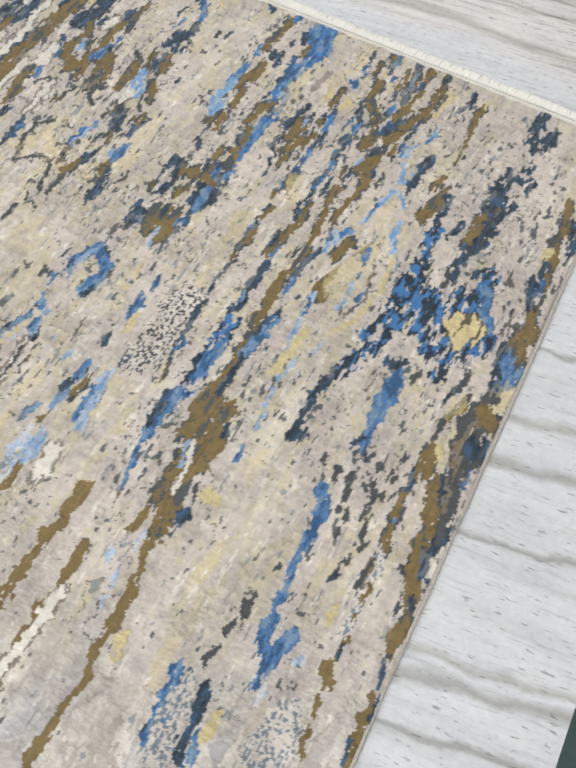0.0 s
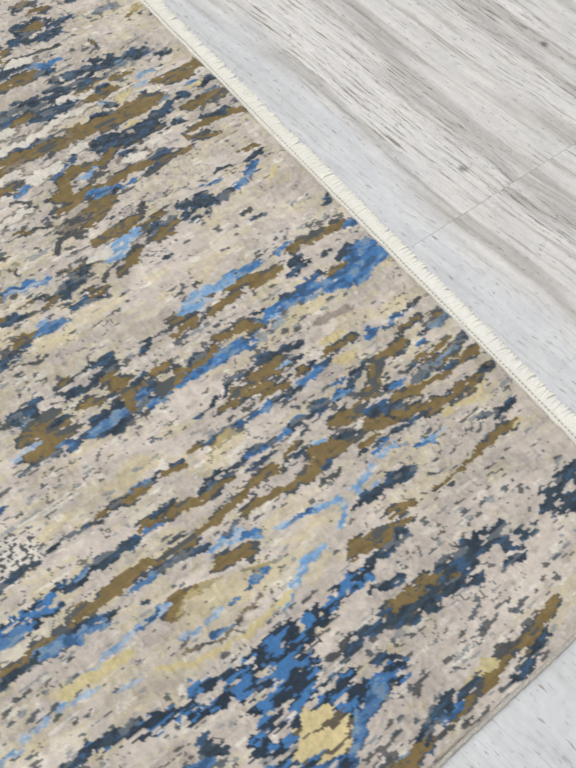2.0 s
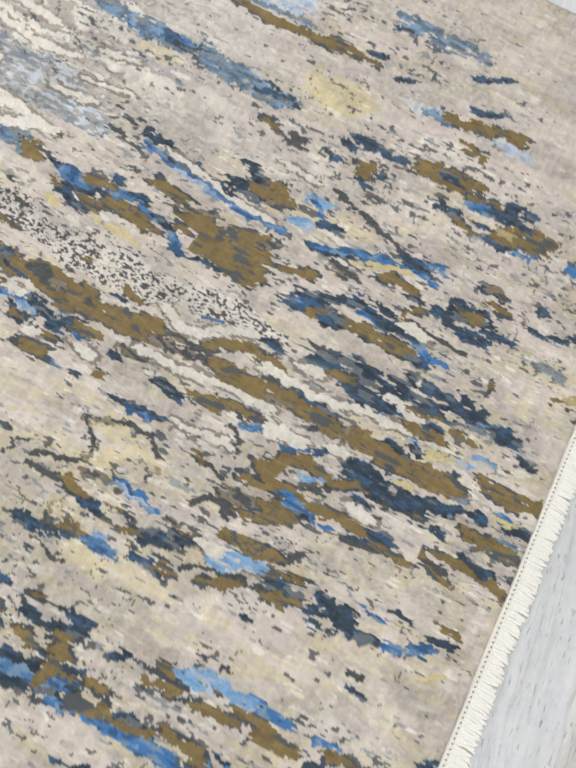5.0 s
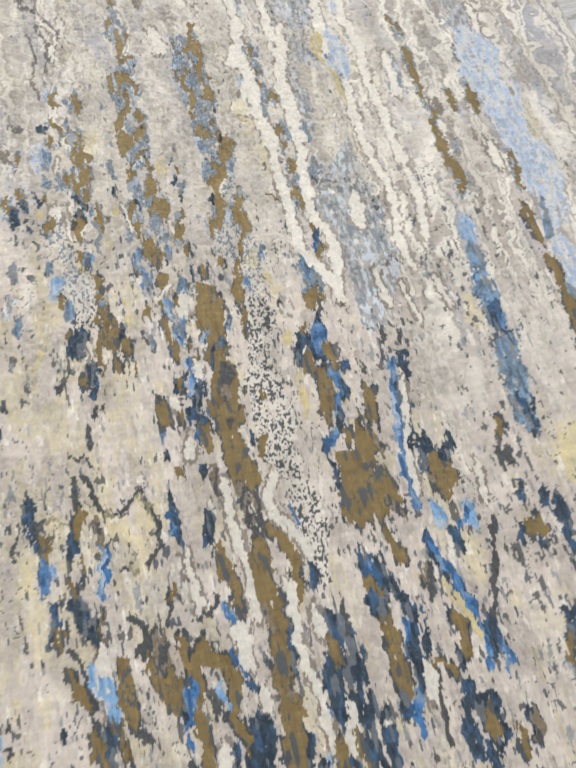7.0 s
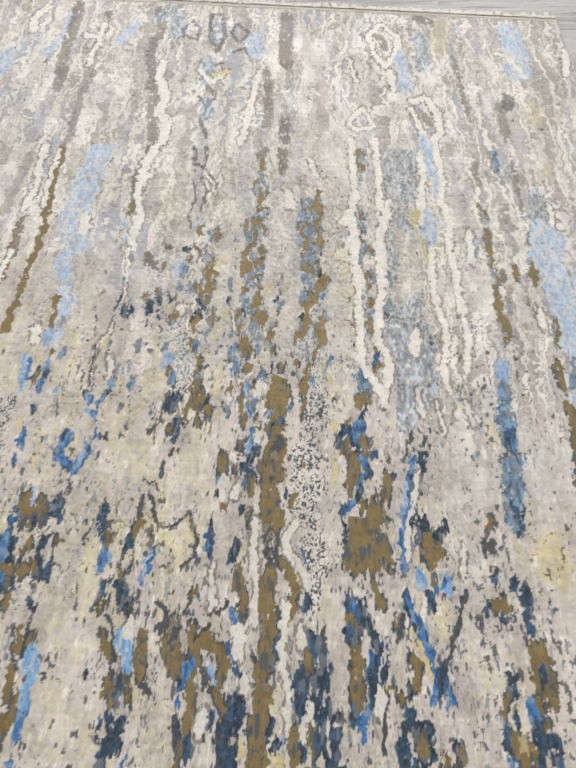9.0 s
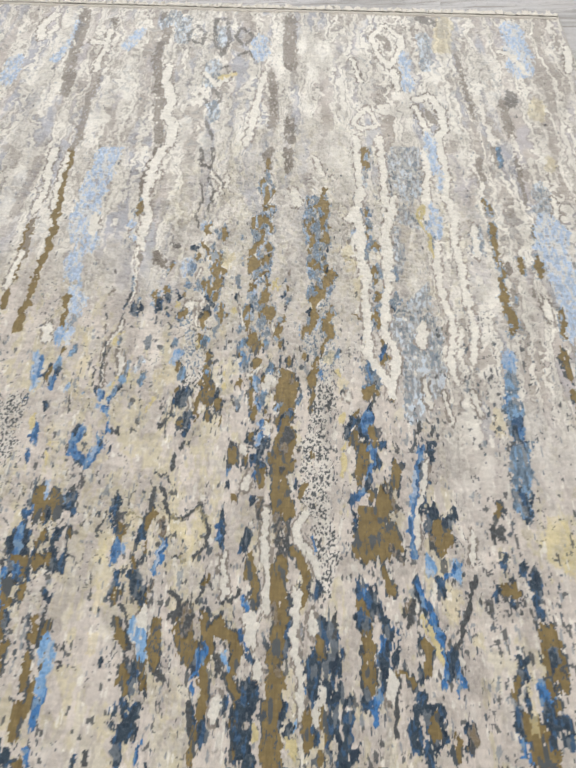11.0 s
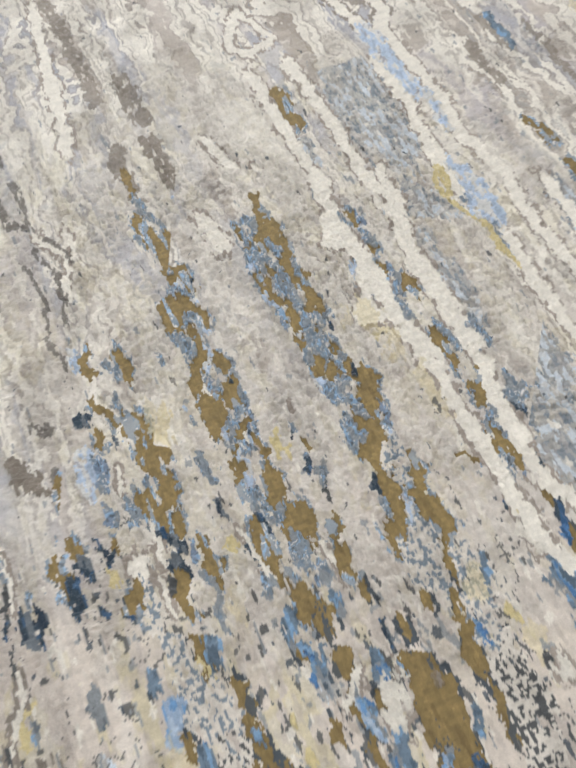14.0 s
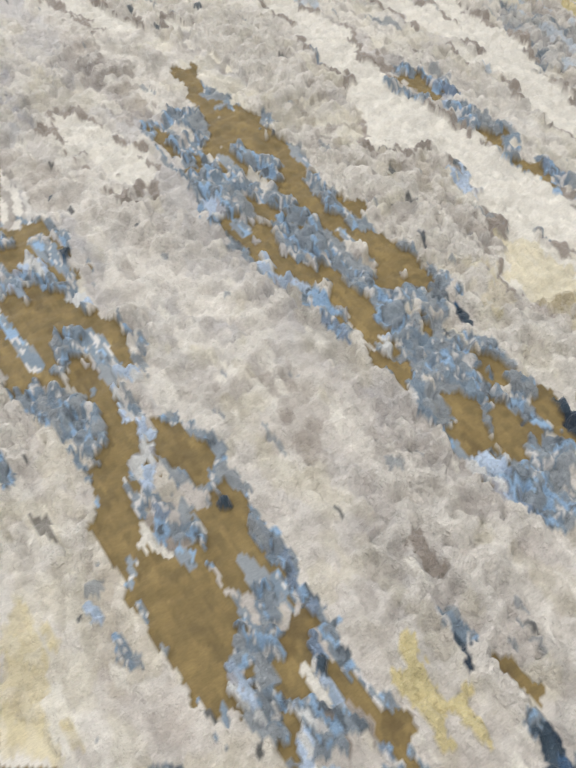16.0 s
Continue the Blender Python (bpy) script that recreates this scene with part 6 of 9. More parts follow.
st(B, 0.9, 127.4, 85.9, 127.2, 84.4)
st(G, 1.6, 128.8, 85.7, 128.5, 82.9)
st(G, 1.8, 121.8, 92.2, 121.9, 89.2)
st(K, 0.8, 121.3, 95.3, 121.2, 93.9)
st(G, 0.9, 125.0, 90.5, 124.8, 88.9)
st(B, 0.7, 120.9, 86.3, 120.8, 85.0)
st(N, 0.7, 121.3, 82.7, 121.2, 81.5)
st(W, 1.4, 125.8, 84.4, 125.5, 81.9)
st(W, 1.2, 124.5, 93.9, 124.3, 91.7)
st(G, 4.7, 134.6, 101.7, 133.5, 93.2)
st(G, 5.9, 134.9, 92.6, 134.3, 88.9)
st(G, 4.2, 133.7, 84.6, 133.8, 80.4)
st(K, 0.9, 137.0, 91.7, 136.7, 90.1)
st(K, 0.9, 134.1, 87.5, 133.9, 86.0)
st(P, 4.7, 143.5, 103.4, 141.9, 94.8)
st(P, 5.3, 142.9, 100.0, 141.2, 90.3)
st(P, 5.1, 142.6, 94.5, 141.0, 85.2)
st(P, 5.7, 143.4, 90.5, 141.5, 80.3)
st(P, 4.1, 144.3, 84.0, 142.9, 76.8)
st(G, 1.1, 139.8, 82.7, 138.6, 79.4)
st(N, 0.7, 137.5, 83.5, 137.3, 82.3)
st(N, 1.9, 154.4, 103.7, 152.5, 102.2)
st(G, 2.3, 153.3, 98.8, 154.3, 96.3)
st(N, 1.1, 150.3, 99.1, 150.7, 97.4)
st(N, 1.2, 156.0, 100.5, 155.5, 98.2)
st(G, 2.2, 154.8, 95.2, 153.8, 91.2)
st(B, 1.8, 155.9, 93.8, 156.3, 90.7)
st(N, 1.5, 159.2, 98.1, 158.5, 95.3)
st(G, 1.5, 157.2, 99.1, 156.5, 96.3)
st(N, 1.2, 157.4, 90.9, 156.9, 88.8)
st(G, 2.2, 153.6, 90.0, 152.6, 86.1)
st(B, 1.4, 155.2, 87.7, 154.6, 85.1)
st(N, 1.7, 155.3, 85.0, 154.5, 82.1)
st(B, 1.4, 151.8, 79.6, 153.5, 80.9)
st(N, 1.3, 151.1, 79.6, 150.6, 77.2)
st(G, 1.0, 155.6, 80.9, 155.2, 79.2)
st(Y, 1.2, 149.0, 90.9, 148.6, 88.8)
st(Y, 1.1, 149.0, 96.2, 148.6, 94.3)
st(Y, 0.9, 148.5, 87.0, 148.2, 85.5)
st(D, 2.2, 133.1, 234.4, 133.3, 222.3)
st(D, 1.5, 126.3, 244.3, 126.5, 227.4, 126.3, 215.8, 126.7, 204.9)
st(W, 2.6, 145.4, 245.1, 147.6, 231.9)
st(L, 1.9, 148.9, 232.8, 148.4, 228.5)
st(W, 2.1, 157.1, 238.6, 156.2, 224.2, 157.1, 214.4)
st(G, 2.1, 159.1, 227.7, 159.0, 216.0)
st(W, 1.9, 177.2, 245.9, 178.3, 239.0, 181.0, 234.2)
st(W, 1.6, 179.7, 252.3, 183.4, 251.6, 184.5, 242.2, 183.3, 233.8)
st(L, 5.1, 181.4, 227.8, 180.0, 216.2)

# both sides of the long field
st(G, 1.3, 83.5, 46.1, 83.7, 40.6)
st(G, 1.8, 83.4, 37.3, 83.7, 31.1)
st(G, 1.9, 83.7, 27.1, 84.0, 21.3)
st(L, 2.5, 86.4, 39.6, 88.0, 36.4)
st(L, 1.8, 87.1, 33.7, 87.7, 30.8)
st(B, 1.3, 86.8, 28.2, 87.8, 23.3)
st(N, 2.9, 103.5, 25.7, 106.2, 23.9)
st(N, 1.8, 104.3, 20.6, 104.7, 17.7)
st(N, 1.8, 104.7, 34.8, 105.1, 31.8)
st(G, 1.6, 102.7, 34.8, 103.8, 30.7)
st(G, 1.5, 100.1, 45.5, 101.9, 40.0)
st(L, 2.1, 105.6, 42.3, 106.6, 39.1)
st(G, 2.5, 108.7, 42.3, 109.2, 38.2)
st(N, 2.2, 102.2, 56.1, 104.4, 51.4)
st(N, 2.8, 74.5, 65.2, 75.4, 58.9)
st(B, 1.6, 75.1, 67.8, 76.5, 56.5)
st(G, 1.6, 74.9, 54.1, 75.6, 51.5)
st(G, 2.7, 77.6, 77.0, 78.6, 72.2)
st(G, 2.2, 81.6, 76.7, 82.4, 72.8)
st(N, 1.5, 84.3, 77.6, 84.8, 74.9)
st(G, 1.4, 75.7, 60.1, 82.3, 59.7)
st(N, 1.6, 84.0, 61.8, 84.6, 59.0)
st(K, 1.3, 116.7, 28.1, 117.6, 23.3)
st(G, 1.9, 118.3, 21.0, 118.6, 18.1)
st(N, 2.3, 190.4, 58.5, 189.8, 54.6)
st(N, 1.5, 190.0, 52.9, 190.5, 49.5)
st(G, 3.1, 190.0, 43.9, 190.3, 39.5)
st(N, 1.5, 191.2, 41.8, 190.8, 39.4)
st(N, 1.6, 184.7, 38.6, 184.2, 35.9)
st(G, 2.0, 188.9, 34.3, 190.1, 30.3)
st(G, 1.0, 183.1, 35.1, 182.2, 32.0)
st(G, 1.5, 183.4, 27.1, 184.2, 23.3)
st(G, 2.8, 184.8, 21.4, 187.1, 18.3)
st(B, 2.0, 187.7, 33.2, 188.2, 30.2)
st(N, 2.3, 188.8, 28.2, 188.2, 24.4)
st(N, 1.9, 191.3, 26.0, 190.7, 22.9)
st(N, 1.5, 182.1, 28.3, 181.7, 25.8)
st(B, 1.1, 182.1, 22.3, 181.9, 20.5)
st(Y, 5.4, 197.3, 69.9, 196.6, 66.0)
st(K, 1.5, 183.0, 71.4, 182.7, 68.9)
st(G, 1.1, 183.1, 56.3, 185.0, 54.6)
st(M, 3.7, 191.1, 109.1, 192.3, 104.1)
st(N, 2.0, 193.3, 102.8, 192.8, 99.2)
st(M, 3.5, 191.6, 91.6, 191.9, 85.7)
st(L, 9.3, 215.0, 180.8, 211.7, 162.0)
st(L, 10.7, 216.5, 168.6, 212.6, 147.5)
st(G, 3.3, 210.4, 142.9, 209.6, 131.1)
st(G, 2.5, 208.6, 125.5, 208.9, 116.6)
st(G, 2.2, 59.1, 251.1, 59.9, 231.5, 59.8, 213.5, 60.5, 196.8)
st(W, 2.3, 86.1, 249.1, 91.0, 236.3, 90.3, 226.9, 87.5, 209.1)
st(D, 2.8, 125.9, 276.0, 126.3, 238.1, 125.5, 213.8)
st(D, 3.2, 132.2, 244.8, 132.0, 217.0)
st(L, 6.7, 180.5, 234.5, 178.8, 213.5)
st(W, 2.4, 178.5, 253.9, 182.4, 257.5, 184.8, 244.3, 183.1, 234.6)
st(D, 1.9, 206.4, 262.3, 208.2, 248.8, 209.9, 229.8, 209.0, 206.5)
st(W, 2.4, 206.0, 245.4, 207.8, 232.7)

# winding ribbons across the far field
clear(31.1, 227.0, 233.5, 237.1, 206.7, 98.3, 63.4, 93.1)
st(W, 5.9, 46.0, 221.3, 45.2, 208.8, 44.8, 195.1, 44.5, 182.2)
st(T, 3.5, 49.6, 215.1, 48.4, 199.1, 47.3, 184.2)
st(W, 1.8, 53.1, 221.6, 53.2, 209.2, 54.4, 197.5, 53.4, 186.2)
st(G, 2.1, 59.6, 228.4, 59.3, 213.5, 59.4, 197.7, 61.0, 181.2, 61.6, 167.6, 60.5, 157.8, 60.2, 147.1, 59.9, 139.8, 60.0, 132.7)
st(W, 1.5, 57.8, 215.5, 58.0, 199.5, 58.5, 188.3)
st(G, 2.1, 54.0, 180.9, 53.9, 168.9, 54.1, 154.4)
st(D, 1.3, 54.2, 182.7, 54.3, 162.3)
st(G, 1.4, 53.6, 149.8, 54.2, 141.0)
st(W, 1.5, 53.6, 165.6, 53.1, 149.8)
st(L, 7.5, 72.2, 224.7, 71.2, 212.1, 70.0, 198.2, 70.0, 185.2)
st(L, 5.5, 68.1, 184.0, 69.5, 175.7)
st(L, 4.0, 73.2, 176.2, 74.2, 170.1)
st(W, 3.0, 72.7, 182.3, 73.5, 177.7)
st(L, 4.6, 70.2, 163.0, 70.9, 156.7)
st(L, 4.1, 73.0, 147.6, 73.6, 141.8)
st(L, 4.5, 72.8, 130.5, 75.0, 129.2)
st(S, 2.3, 74.1, 139.2, 74.7, 135.8)
st(G, 1.4, 70.9, 146.1, 72.0, 134.6)
st(W, 2.3, 68.0, 133.3, 68.6, 130.1)
st(B, 2.2, 68.2, 121.0, 68.6, 114.7)
st(L, 1.5, 67.2, 123.6, 68.9, 111.0)
st(N, 1.3, 72.3, 118.6, 73.1, 112.4)
st(B, 2.3, 73.2, 116.5, 73.9, 113.3)
st(G, 1.1, 71.6, 115.6, 71.9, 114.1)
st(D, 1.8, 87.7, 229.8, 87.1, 214.9, 85.2, 202.8, 86.6, 187.8)
st(G, 1.7, 85.9, 193.3, 86.3, 185.9)
st(W, 2.6, 89.4, 225.6, 87.0, 206.8, 87.3, 195.2, 89.3, 184.3, 88.0, 173.8)
st(W, 1.8, 87.2, 204.8, 90.4, 207.0)
st(L, 2.2, 84.9, 180.5, 85.4, 177.1)
st(B, 1.2, 90.8, 118.1, 88.5, 109.3, 88.7, 102.3, 90.5, 96.6)
st(L, 2.1, 86.7, 109.5, 87.2, 106.7)
st(B, 2.3, 88.7, 97.1, 89.2, 93.9)
st(N, 1.4, 84.8, 110.2, 85.1, 108.2)
st(K, 1.0, 82.2, 109.8, 82.4, 108.4)
st(N, 2.9, 82.0, 98.3, 82.7, 94.3)
st(B, 2.0, 72.3, 97.3, 72.8, 94.7)
st(Y, 1.6, 70.6, 101.0, 71.1, 98.8)
st(Y, 1.8, 76.1, 97.3, 76.6, 94.9)
st(Y, 1.9, 84.9, 96.7, 85.4, 94.0)
st(N, 1.2, 68.0, 107.0, 68.3, 105.3)
st(N, 1.0, 73.5, 105.9, 73.8, 104.5)
st(P, 5.0, 63.8, 100.2, 65.6, 103.7)
st(P, 3.9, 65.1, 98.4, 66.3, 93.1)
st(T, 7.6, 92.4, 164.0, 94.9, 151.6)
st(L, 5.5, 104.2, 159.7, 105.5, 152.0)
st(G, 1.6, 107.5, 181.6, 109.0, 169.6, 111.1, 163.2)
st(K, 1.1, 102.5, 226.2, 104.8, 228.5, 107.2, 220.0, 106.7, 211.8, 103.6, 213.6, 102.5, 226.2)
st(W, 1.1, 107.4, 209.8, 111.4, 202.1, 109.2, 194.3, 112.4, 189.0, 109.5, 183.4, 113.1, 178.3)
st(W, 1.1, 112.2, 208.0, 113.5, 196.4, 112.5, 187.1, 114.5, 181.9)
st(K, 0.8, 103.9, 203.7, 105.9, 194.2, 104.3, 186.8, 106.2, 178.0, 105.0, 172.8)
st(K, 0.8, 109.3, 207.9, 112.7, 200.2, 111.0, 192.6, 113.6, 187.2, 110.7, 181.7, 113.4, 174.9, 113.5, 166.5)
st(K, 0.9, 106.6, 205.8, 108.9, 198.1, 108.0, 188.8)
st(D, 2.5, 125.7, 231.7, 125.6, 218.8, 126.6, 206.7)
st(D, 2.5, 132.4, 232.1, 132.8, 213.0)
st(G, 3.5, 134.4, 100.7, 134.5, 95.8)
st(N, 3.0, 128.2, 101.2, 128.4, 97.1)
st(B, 1.0, 127.5, 97.5, 127.6, 96.2)
st(N, 1.4, 109.3, 103.0, 109.4, 97.3)
st(K, 1.0, 105.3, 102.9, 103.1, 99.4)
st(K, 1.0, 92.5, 97.9, 92.7, 96.6)
st(D, 2.8, 132.8, 232.1, 133.2, 211.0)
st(W, 1.5, 141.9, 219.6, 144.8, 205.6, 147.0, 198.0)
st(W, 7.7, 151.1, 207.9, 150.7, 220.1)
st(G, 3.0, 134.6, 101.4, 134.7, 97.4)
st(S, 10.8, 172.7, 221.1, 171.2, 206.9)
st(S, 10.8, 168.5, 182.5, 167.1, 168.9)
st(S, 7.7, 173.0, 170.8, 169.9, 156.3)
st(S, 9.6, 169.6, 151.4, 168.6, 137.4)
st(S, 10.1, 171.3, 135.0, 170.2, 120.7)
st(W, 2.1, 155.8, 233.2, 155.9, 216.2, 156.6, 200.3, 154.6, 189.1, 156.5, 180.3, 155.6, 168.4, 156.8, 158.8, 156.4, 146.7, 156.4, 135.2, 156.5, 124.5, 159.9, 118.2, 161.5, 114.6)
st(G, 2.5, 158.7, 229.0, 158.9, 216.3)
st(S, 2.4, 158.1, 210.1, 157.9, 206.3)
st(D, 1.4, 160.3, 193.0, 159.0, 175.2)
st(W, 2.1, 163.8, 233.6, 164.7, 214.6, 163.9, 198.8, 165.7, 191.4, 163.5, 180.6, 164.0, 168.7, 163.3, 156.0, 161.8, 146.9, 161.2, 134.1, 163.7, 128.7, 163.2, 119.6, 161.4, 112.1)
st(G, 1.5, 160.7, 125.8, 160.6, 123.6)
st(B, 2.2, 155.9, 120.9, 155.8, 117.8)
st(G, 2.5, 156.5, 114.3, 156.4, 110.8)
st(N, 4.0, 154.4, 105.2, 154.2, 99.6)
st(B, 2.4, 155.2, 104.1, 155.1, 100.8)
st(G, 2.6, 151.6, 100.6, 151.5, 97.1)
st(G, 1.6, 156.4, 100.1, 156.3, 98.0)
st(G, 1.3, 161.9, 113.0, 161.8, 111.2)
st(W, 2.8, 171.5, 137.2, 171.2, 133.1)
st(W, 1.5, 171.2, 160.6, 171.1, 158.3)
st(N, 1.7, 164.2, 146.0, 164.1, 143.6)
st(M, 1.7, 167.3, 146.9, 167.1, 144.4)
st(S, 5.2, 167.9, 114.8, 167.4, 107.5)
st(L, 4.7, 181.6, 228.0, 181.1, 215.3)
st(L, 3.6, 184.1, 210.3, 183.6, 204.6)
st(L, 4.8, 178.4, 190.2, 178.8, 183.0)
st(B, 0.8, 176.5, 187.1, 176.4, 185.8)
st(W, 2.1, 179.7, 227.9, 179.1, 213.2, 177.3, 197.5, 176.6, 188.3)
st(W, 1.9, 184.8, 230.3, 185.6, 213.5, 184.2, 199.7, 185.7, 186.9, 184.5, 174.6, 185.2, 161.6, 185.4, 149.3, 186.2, 139.2, 184.6, 125.6)
st(W, 1.7, 178.8, 176.1, 178.6, 162.9, 178.4, 149.0, 180.6, 141.9, 179.6, 132.1, 178.2, 122.8, 179.1, 117.7)
st(Y, 1.1, 174.9, 188.2, 177.0, 193.8)
st(W, 3.4, 185.8, 193.1, 185.3, 187.9)
st(W, 3.7, 188.9, 154.0, 192.6, 151.1)
st(W, 2.2, 191.4, 183.6, 190.8, 169.9)
st(S, 4.1, 192.0, 179.8, 191.3, 173.6)
st(D, 1.9, 197.1, 222.3, 196.8, 210.0)
st(G, 1.7, 196.5, 198.4, 197.2, 191.0)
st(G, 1.8, 197.6, 185.6, 196.8, 175.2, 197.0, 165.3, 196.8, 155.9, 195.8, 145.4)
st(G, 3.1, 197.5, 143.3, 196.8, 138.9)
st(D, 1.5, 199.1, 154.4, 199.0, 147.0)
st(D, 1.8, 199.6, 165.2, 199.2, 162.5)
st(M, 1.0, 199.5, 150.6, 199.3, 149.2)
st(D, 1.9, 203.0, 231.2, 203.1, 218.5)
st(M, 1.6, 205.1, 229.1, 204.3, 218.5)
st(D, 1.5, 210.3, 223.0, 209.6, 206.7, 209.5, 195.3)
st(G, 1.3, 203.8, 168.8, 203.3, 162.4)
st(G, 2.5, 210.5, 184.4, 210.2, 175.8)
st(G, 3.1, 209.5, 168.2, 208.7, 163.5)
st(D, 1.3, 211.0, 158.9, 210.7, 157.1)
st(S, 5.3, 215.8, 203.1, 215.1, 195.5)
st(W, 1.7, 219.2, 199.5, 218.0, 186.5)
st(L, 8.1, 216.1, 182.2, 214.0, 169.9)
st(L, 6.5, 216.0, 169.4, 214.2, 159.7)
st(L, 5.0, 215.8, 157.3, 214.4, 149.9)
st(L, 4.2, 214.2, 143.5, 213.0, 137.3)
st(L, 6.8, 214.4, 184.6, 212.6, 174.2)
st(G, 1.4, 211.7, 146.0, 210.9, 136.1)
st(G, 2.2, 209.1, 129.2, 209.3, 120.1)
st(G, 1.3, 209.2, 114.8, 208.9, 113.0)
st(L, 3.3, 194.2, 127.0, 193.5, 122.3)
st(M, 3.6, 193.4, 118.3, 193.1, 113.3)
st(B, 2.1, 191.9, 111.1, 191.5, 108.2)
st(M, 4.1, 193.2, 107.8, 192.4, 102.2)
st(N, 3.0, 193.5, 103.6, 192.8, 99.5)
st(B, 1.4, 194.0, 101.4, 193.7, 99.5)
st(Y, 3.0, 188.5, 105.7, 187.9, 101.6)
st(K, 1.6, 227.9, 234.9, 227.4, 232.2)
st(Y, 3.1, 222.0, 221.9, 221.1, 216.9)
st(W, 1.7, 207.5, 150.3, 208.2, 143.0)
st(D, 1.2, 205.1, 154.1, 204.8, 152.2)
st(P, 4.5, 140.7, 101.6, 140.8, 95.4)
st(K, 1.2, 167.9, 102.6, 167.8, 100.9)
st(K, 1.0, 171.2, 100.3, 171.1, 98.9)
st(W, 0.8, 175.4, 112.6, 176.3, 103.2)
st(W, 1.1, 170.8, 117.4, 171.0, 108.9)
st(W, 0.8, 183.1, 112.9, 184.1, 105.8)

# traced medallions and ribbons at the far end
clear(4.8, 331.4, 254.7, 346.6, 232.4, 230.9, 31.7, 220.9)
st(W, 3.1, 33.6, 319.6, 30.4, 309.6, 31.6, 300.2)
st(W, 5.3, 40.6, 323.3, 42.6, 303.9, 37.5, 285.4, 37.6, 271.2, 36.5, 263.0)
st(L, 3.4, 44.6, 313.6, 45.2, 297.9, 40.9, 282.7)
st(D, 4.1, 45.9, 323.6, 47.2, 307.3, 47.0, 291.9, 47.6, 277.3, 49.7, 258.3)
st(D, 2.2, 59.1, 317.7, 59.3, 301.8)
st(D, 2.2, 60.5, 266.9, 59.3, 253.7, 59.3, 238.7, 59.6, 222.3)
st(W, 2.1, 52.5, 298.3, 58.8, 295.6, 58.3, 308.0)
st(W, 2.0, 59.2, 292.6, 57.8, 283.6, 57.8, 275.1)
st(L, 4.3, 67.4, 296.1, 70.6, 305.5)
st(L, 5.9, 25.8, 267.8, 26.1, 279.0)
st(D, 3.5, 79.0, 322.3, 81.6, 306.2, 79.7, 284.9, 83.5, 265.5, 84.9, 247.4, 87.8, 228.3)
st(W, 2.9, 85.3, 279.4, 85.2, 268.3, 89.4, 255.2, 87.8, 245.0, 91.9, 237.9, 91.3, 226.2)
st(S, 6.5, 87.5, 314.5, 88.4, 305.0)
st(S, 4.3, 102.9, 310.6, 104.5, 298.2)
st(K, 1.3, 89.7, 306.6, 93.6, 313.3, 97.2, 307.1, 96.5, 297.7, 91.8, 300.5, 89.7, 306.6)
st(K, 1.5, 100.6, 320.2, 105.2, 320.5, 107.2, 301.4, 105.1, 289.2, 101.3, 301.1, 100.6, 320.2)
st(K, 1.3, 109.2, 304.6, 111.7, 312.7, 116.6, 305.1, 113.3, 297.2, 109.2, 304.6)
st(K, 1.2, 99.4, 280.2, 103.8, 277.6, 107.9, 280.7)
st(W, 2.0, 99.9, 274.6, 104.7, 266.6, 109.6, 275.1)
st(K, 1.5, 103.5, 263.9, 106.8, 256.2, 104.1, 248.4, 101.4, 255.9)
st(K, 1.2, 111.6, 289.6, 115.7, 292.8, 117.5, 287.0)
st(S, 4.4, 104.5, 251.4, 105.0, 245.4)
st(K, 1.0, 102.7, 240.9, 106.2, 229.2)
st(Y, 1.6, 105.6, 272.1, 111.0, 275.2)
st(D, 4.7, 131.1, 322.0, 131.5, 299.7, 131.9, 282.0)
st(D, 2.6, 125.0, 276.0, 126.2, 259.8, 126.3, 239.7)
st(D, 3.5, 132.7, 242.4, 133.0, 230.5)
st(W, 8.2, 138.9, 300.1, 141.8, 276.9)
st(W, 5.6, 137.3, 310.3, 137.4, 302.2)
st(W, 6.2, 146.2, 296.0, 146.1, 287.1)
st(W, 2.2, 122.2, 275.8, 120.8, 259.5, 119.5, 244.2, 117.8, 227.5)
st(W, 2.1, 169.1, 317.7, 164.2, 307.8, 166.4, 292.6, 170.3, 284.1, 175.3, 296.1, 176.1, 308.5, 170.6, 317.8)
st(D, 3.4, 168.6, 308.0, 171.1, 298.9)
st(W, 2.4, 171.6, 281.3, 172.2, 267.5)
st(D, 2.5, 182.0, 252.4, 184.0, 245.0)
st(W, 2.6, 178.5, 259.9, 184.2, 262.8, 187.4, 252.7, 187.5, 240.4, 184.3, 233.1)
st(W, 1.8, 178.2, 254.7, 181.0, 240.0, 181.7, 233.0)
st(L, 4.1, 181.7, 233.4, 181.3, 227.9)
st(L, 8.5, 222.1, 317.5, 222.4, 298.8, 221.6, 284.1)
st(L, 4.0, 176.6, 293.2, 176.4, 267.8)
st(S, 5.0, 185.1, 309.0, 184.6, 284.9)
st(D, 2.0, 197.0, 294.4, 197.8, 274.4, 198.9, 248.3)
st(D, 2.9, 211.0, 259.0, 210.5, 236.8)
st(K, 3.8, 214.5, 264.5, 213.7, 259.2)
st(W, 2.1, 222.6, 281.3, 219.0, 295.6, 215.0, 298.4)
st(Y, 6.6, 195.3, 322.5, 191.7, 300.1)
st(Y, 4.8, 223.0, 257.9, 221.9, 251.2)
st(W, 1.4, 155.0, 243.6, 160.7, 253.8, 164.1, 241.6, 157.5, 238.9, 155.0, 243.6)
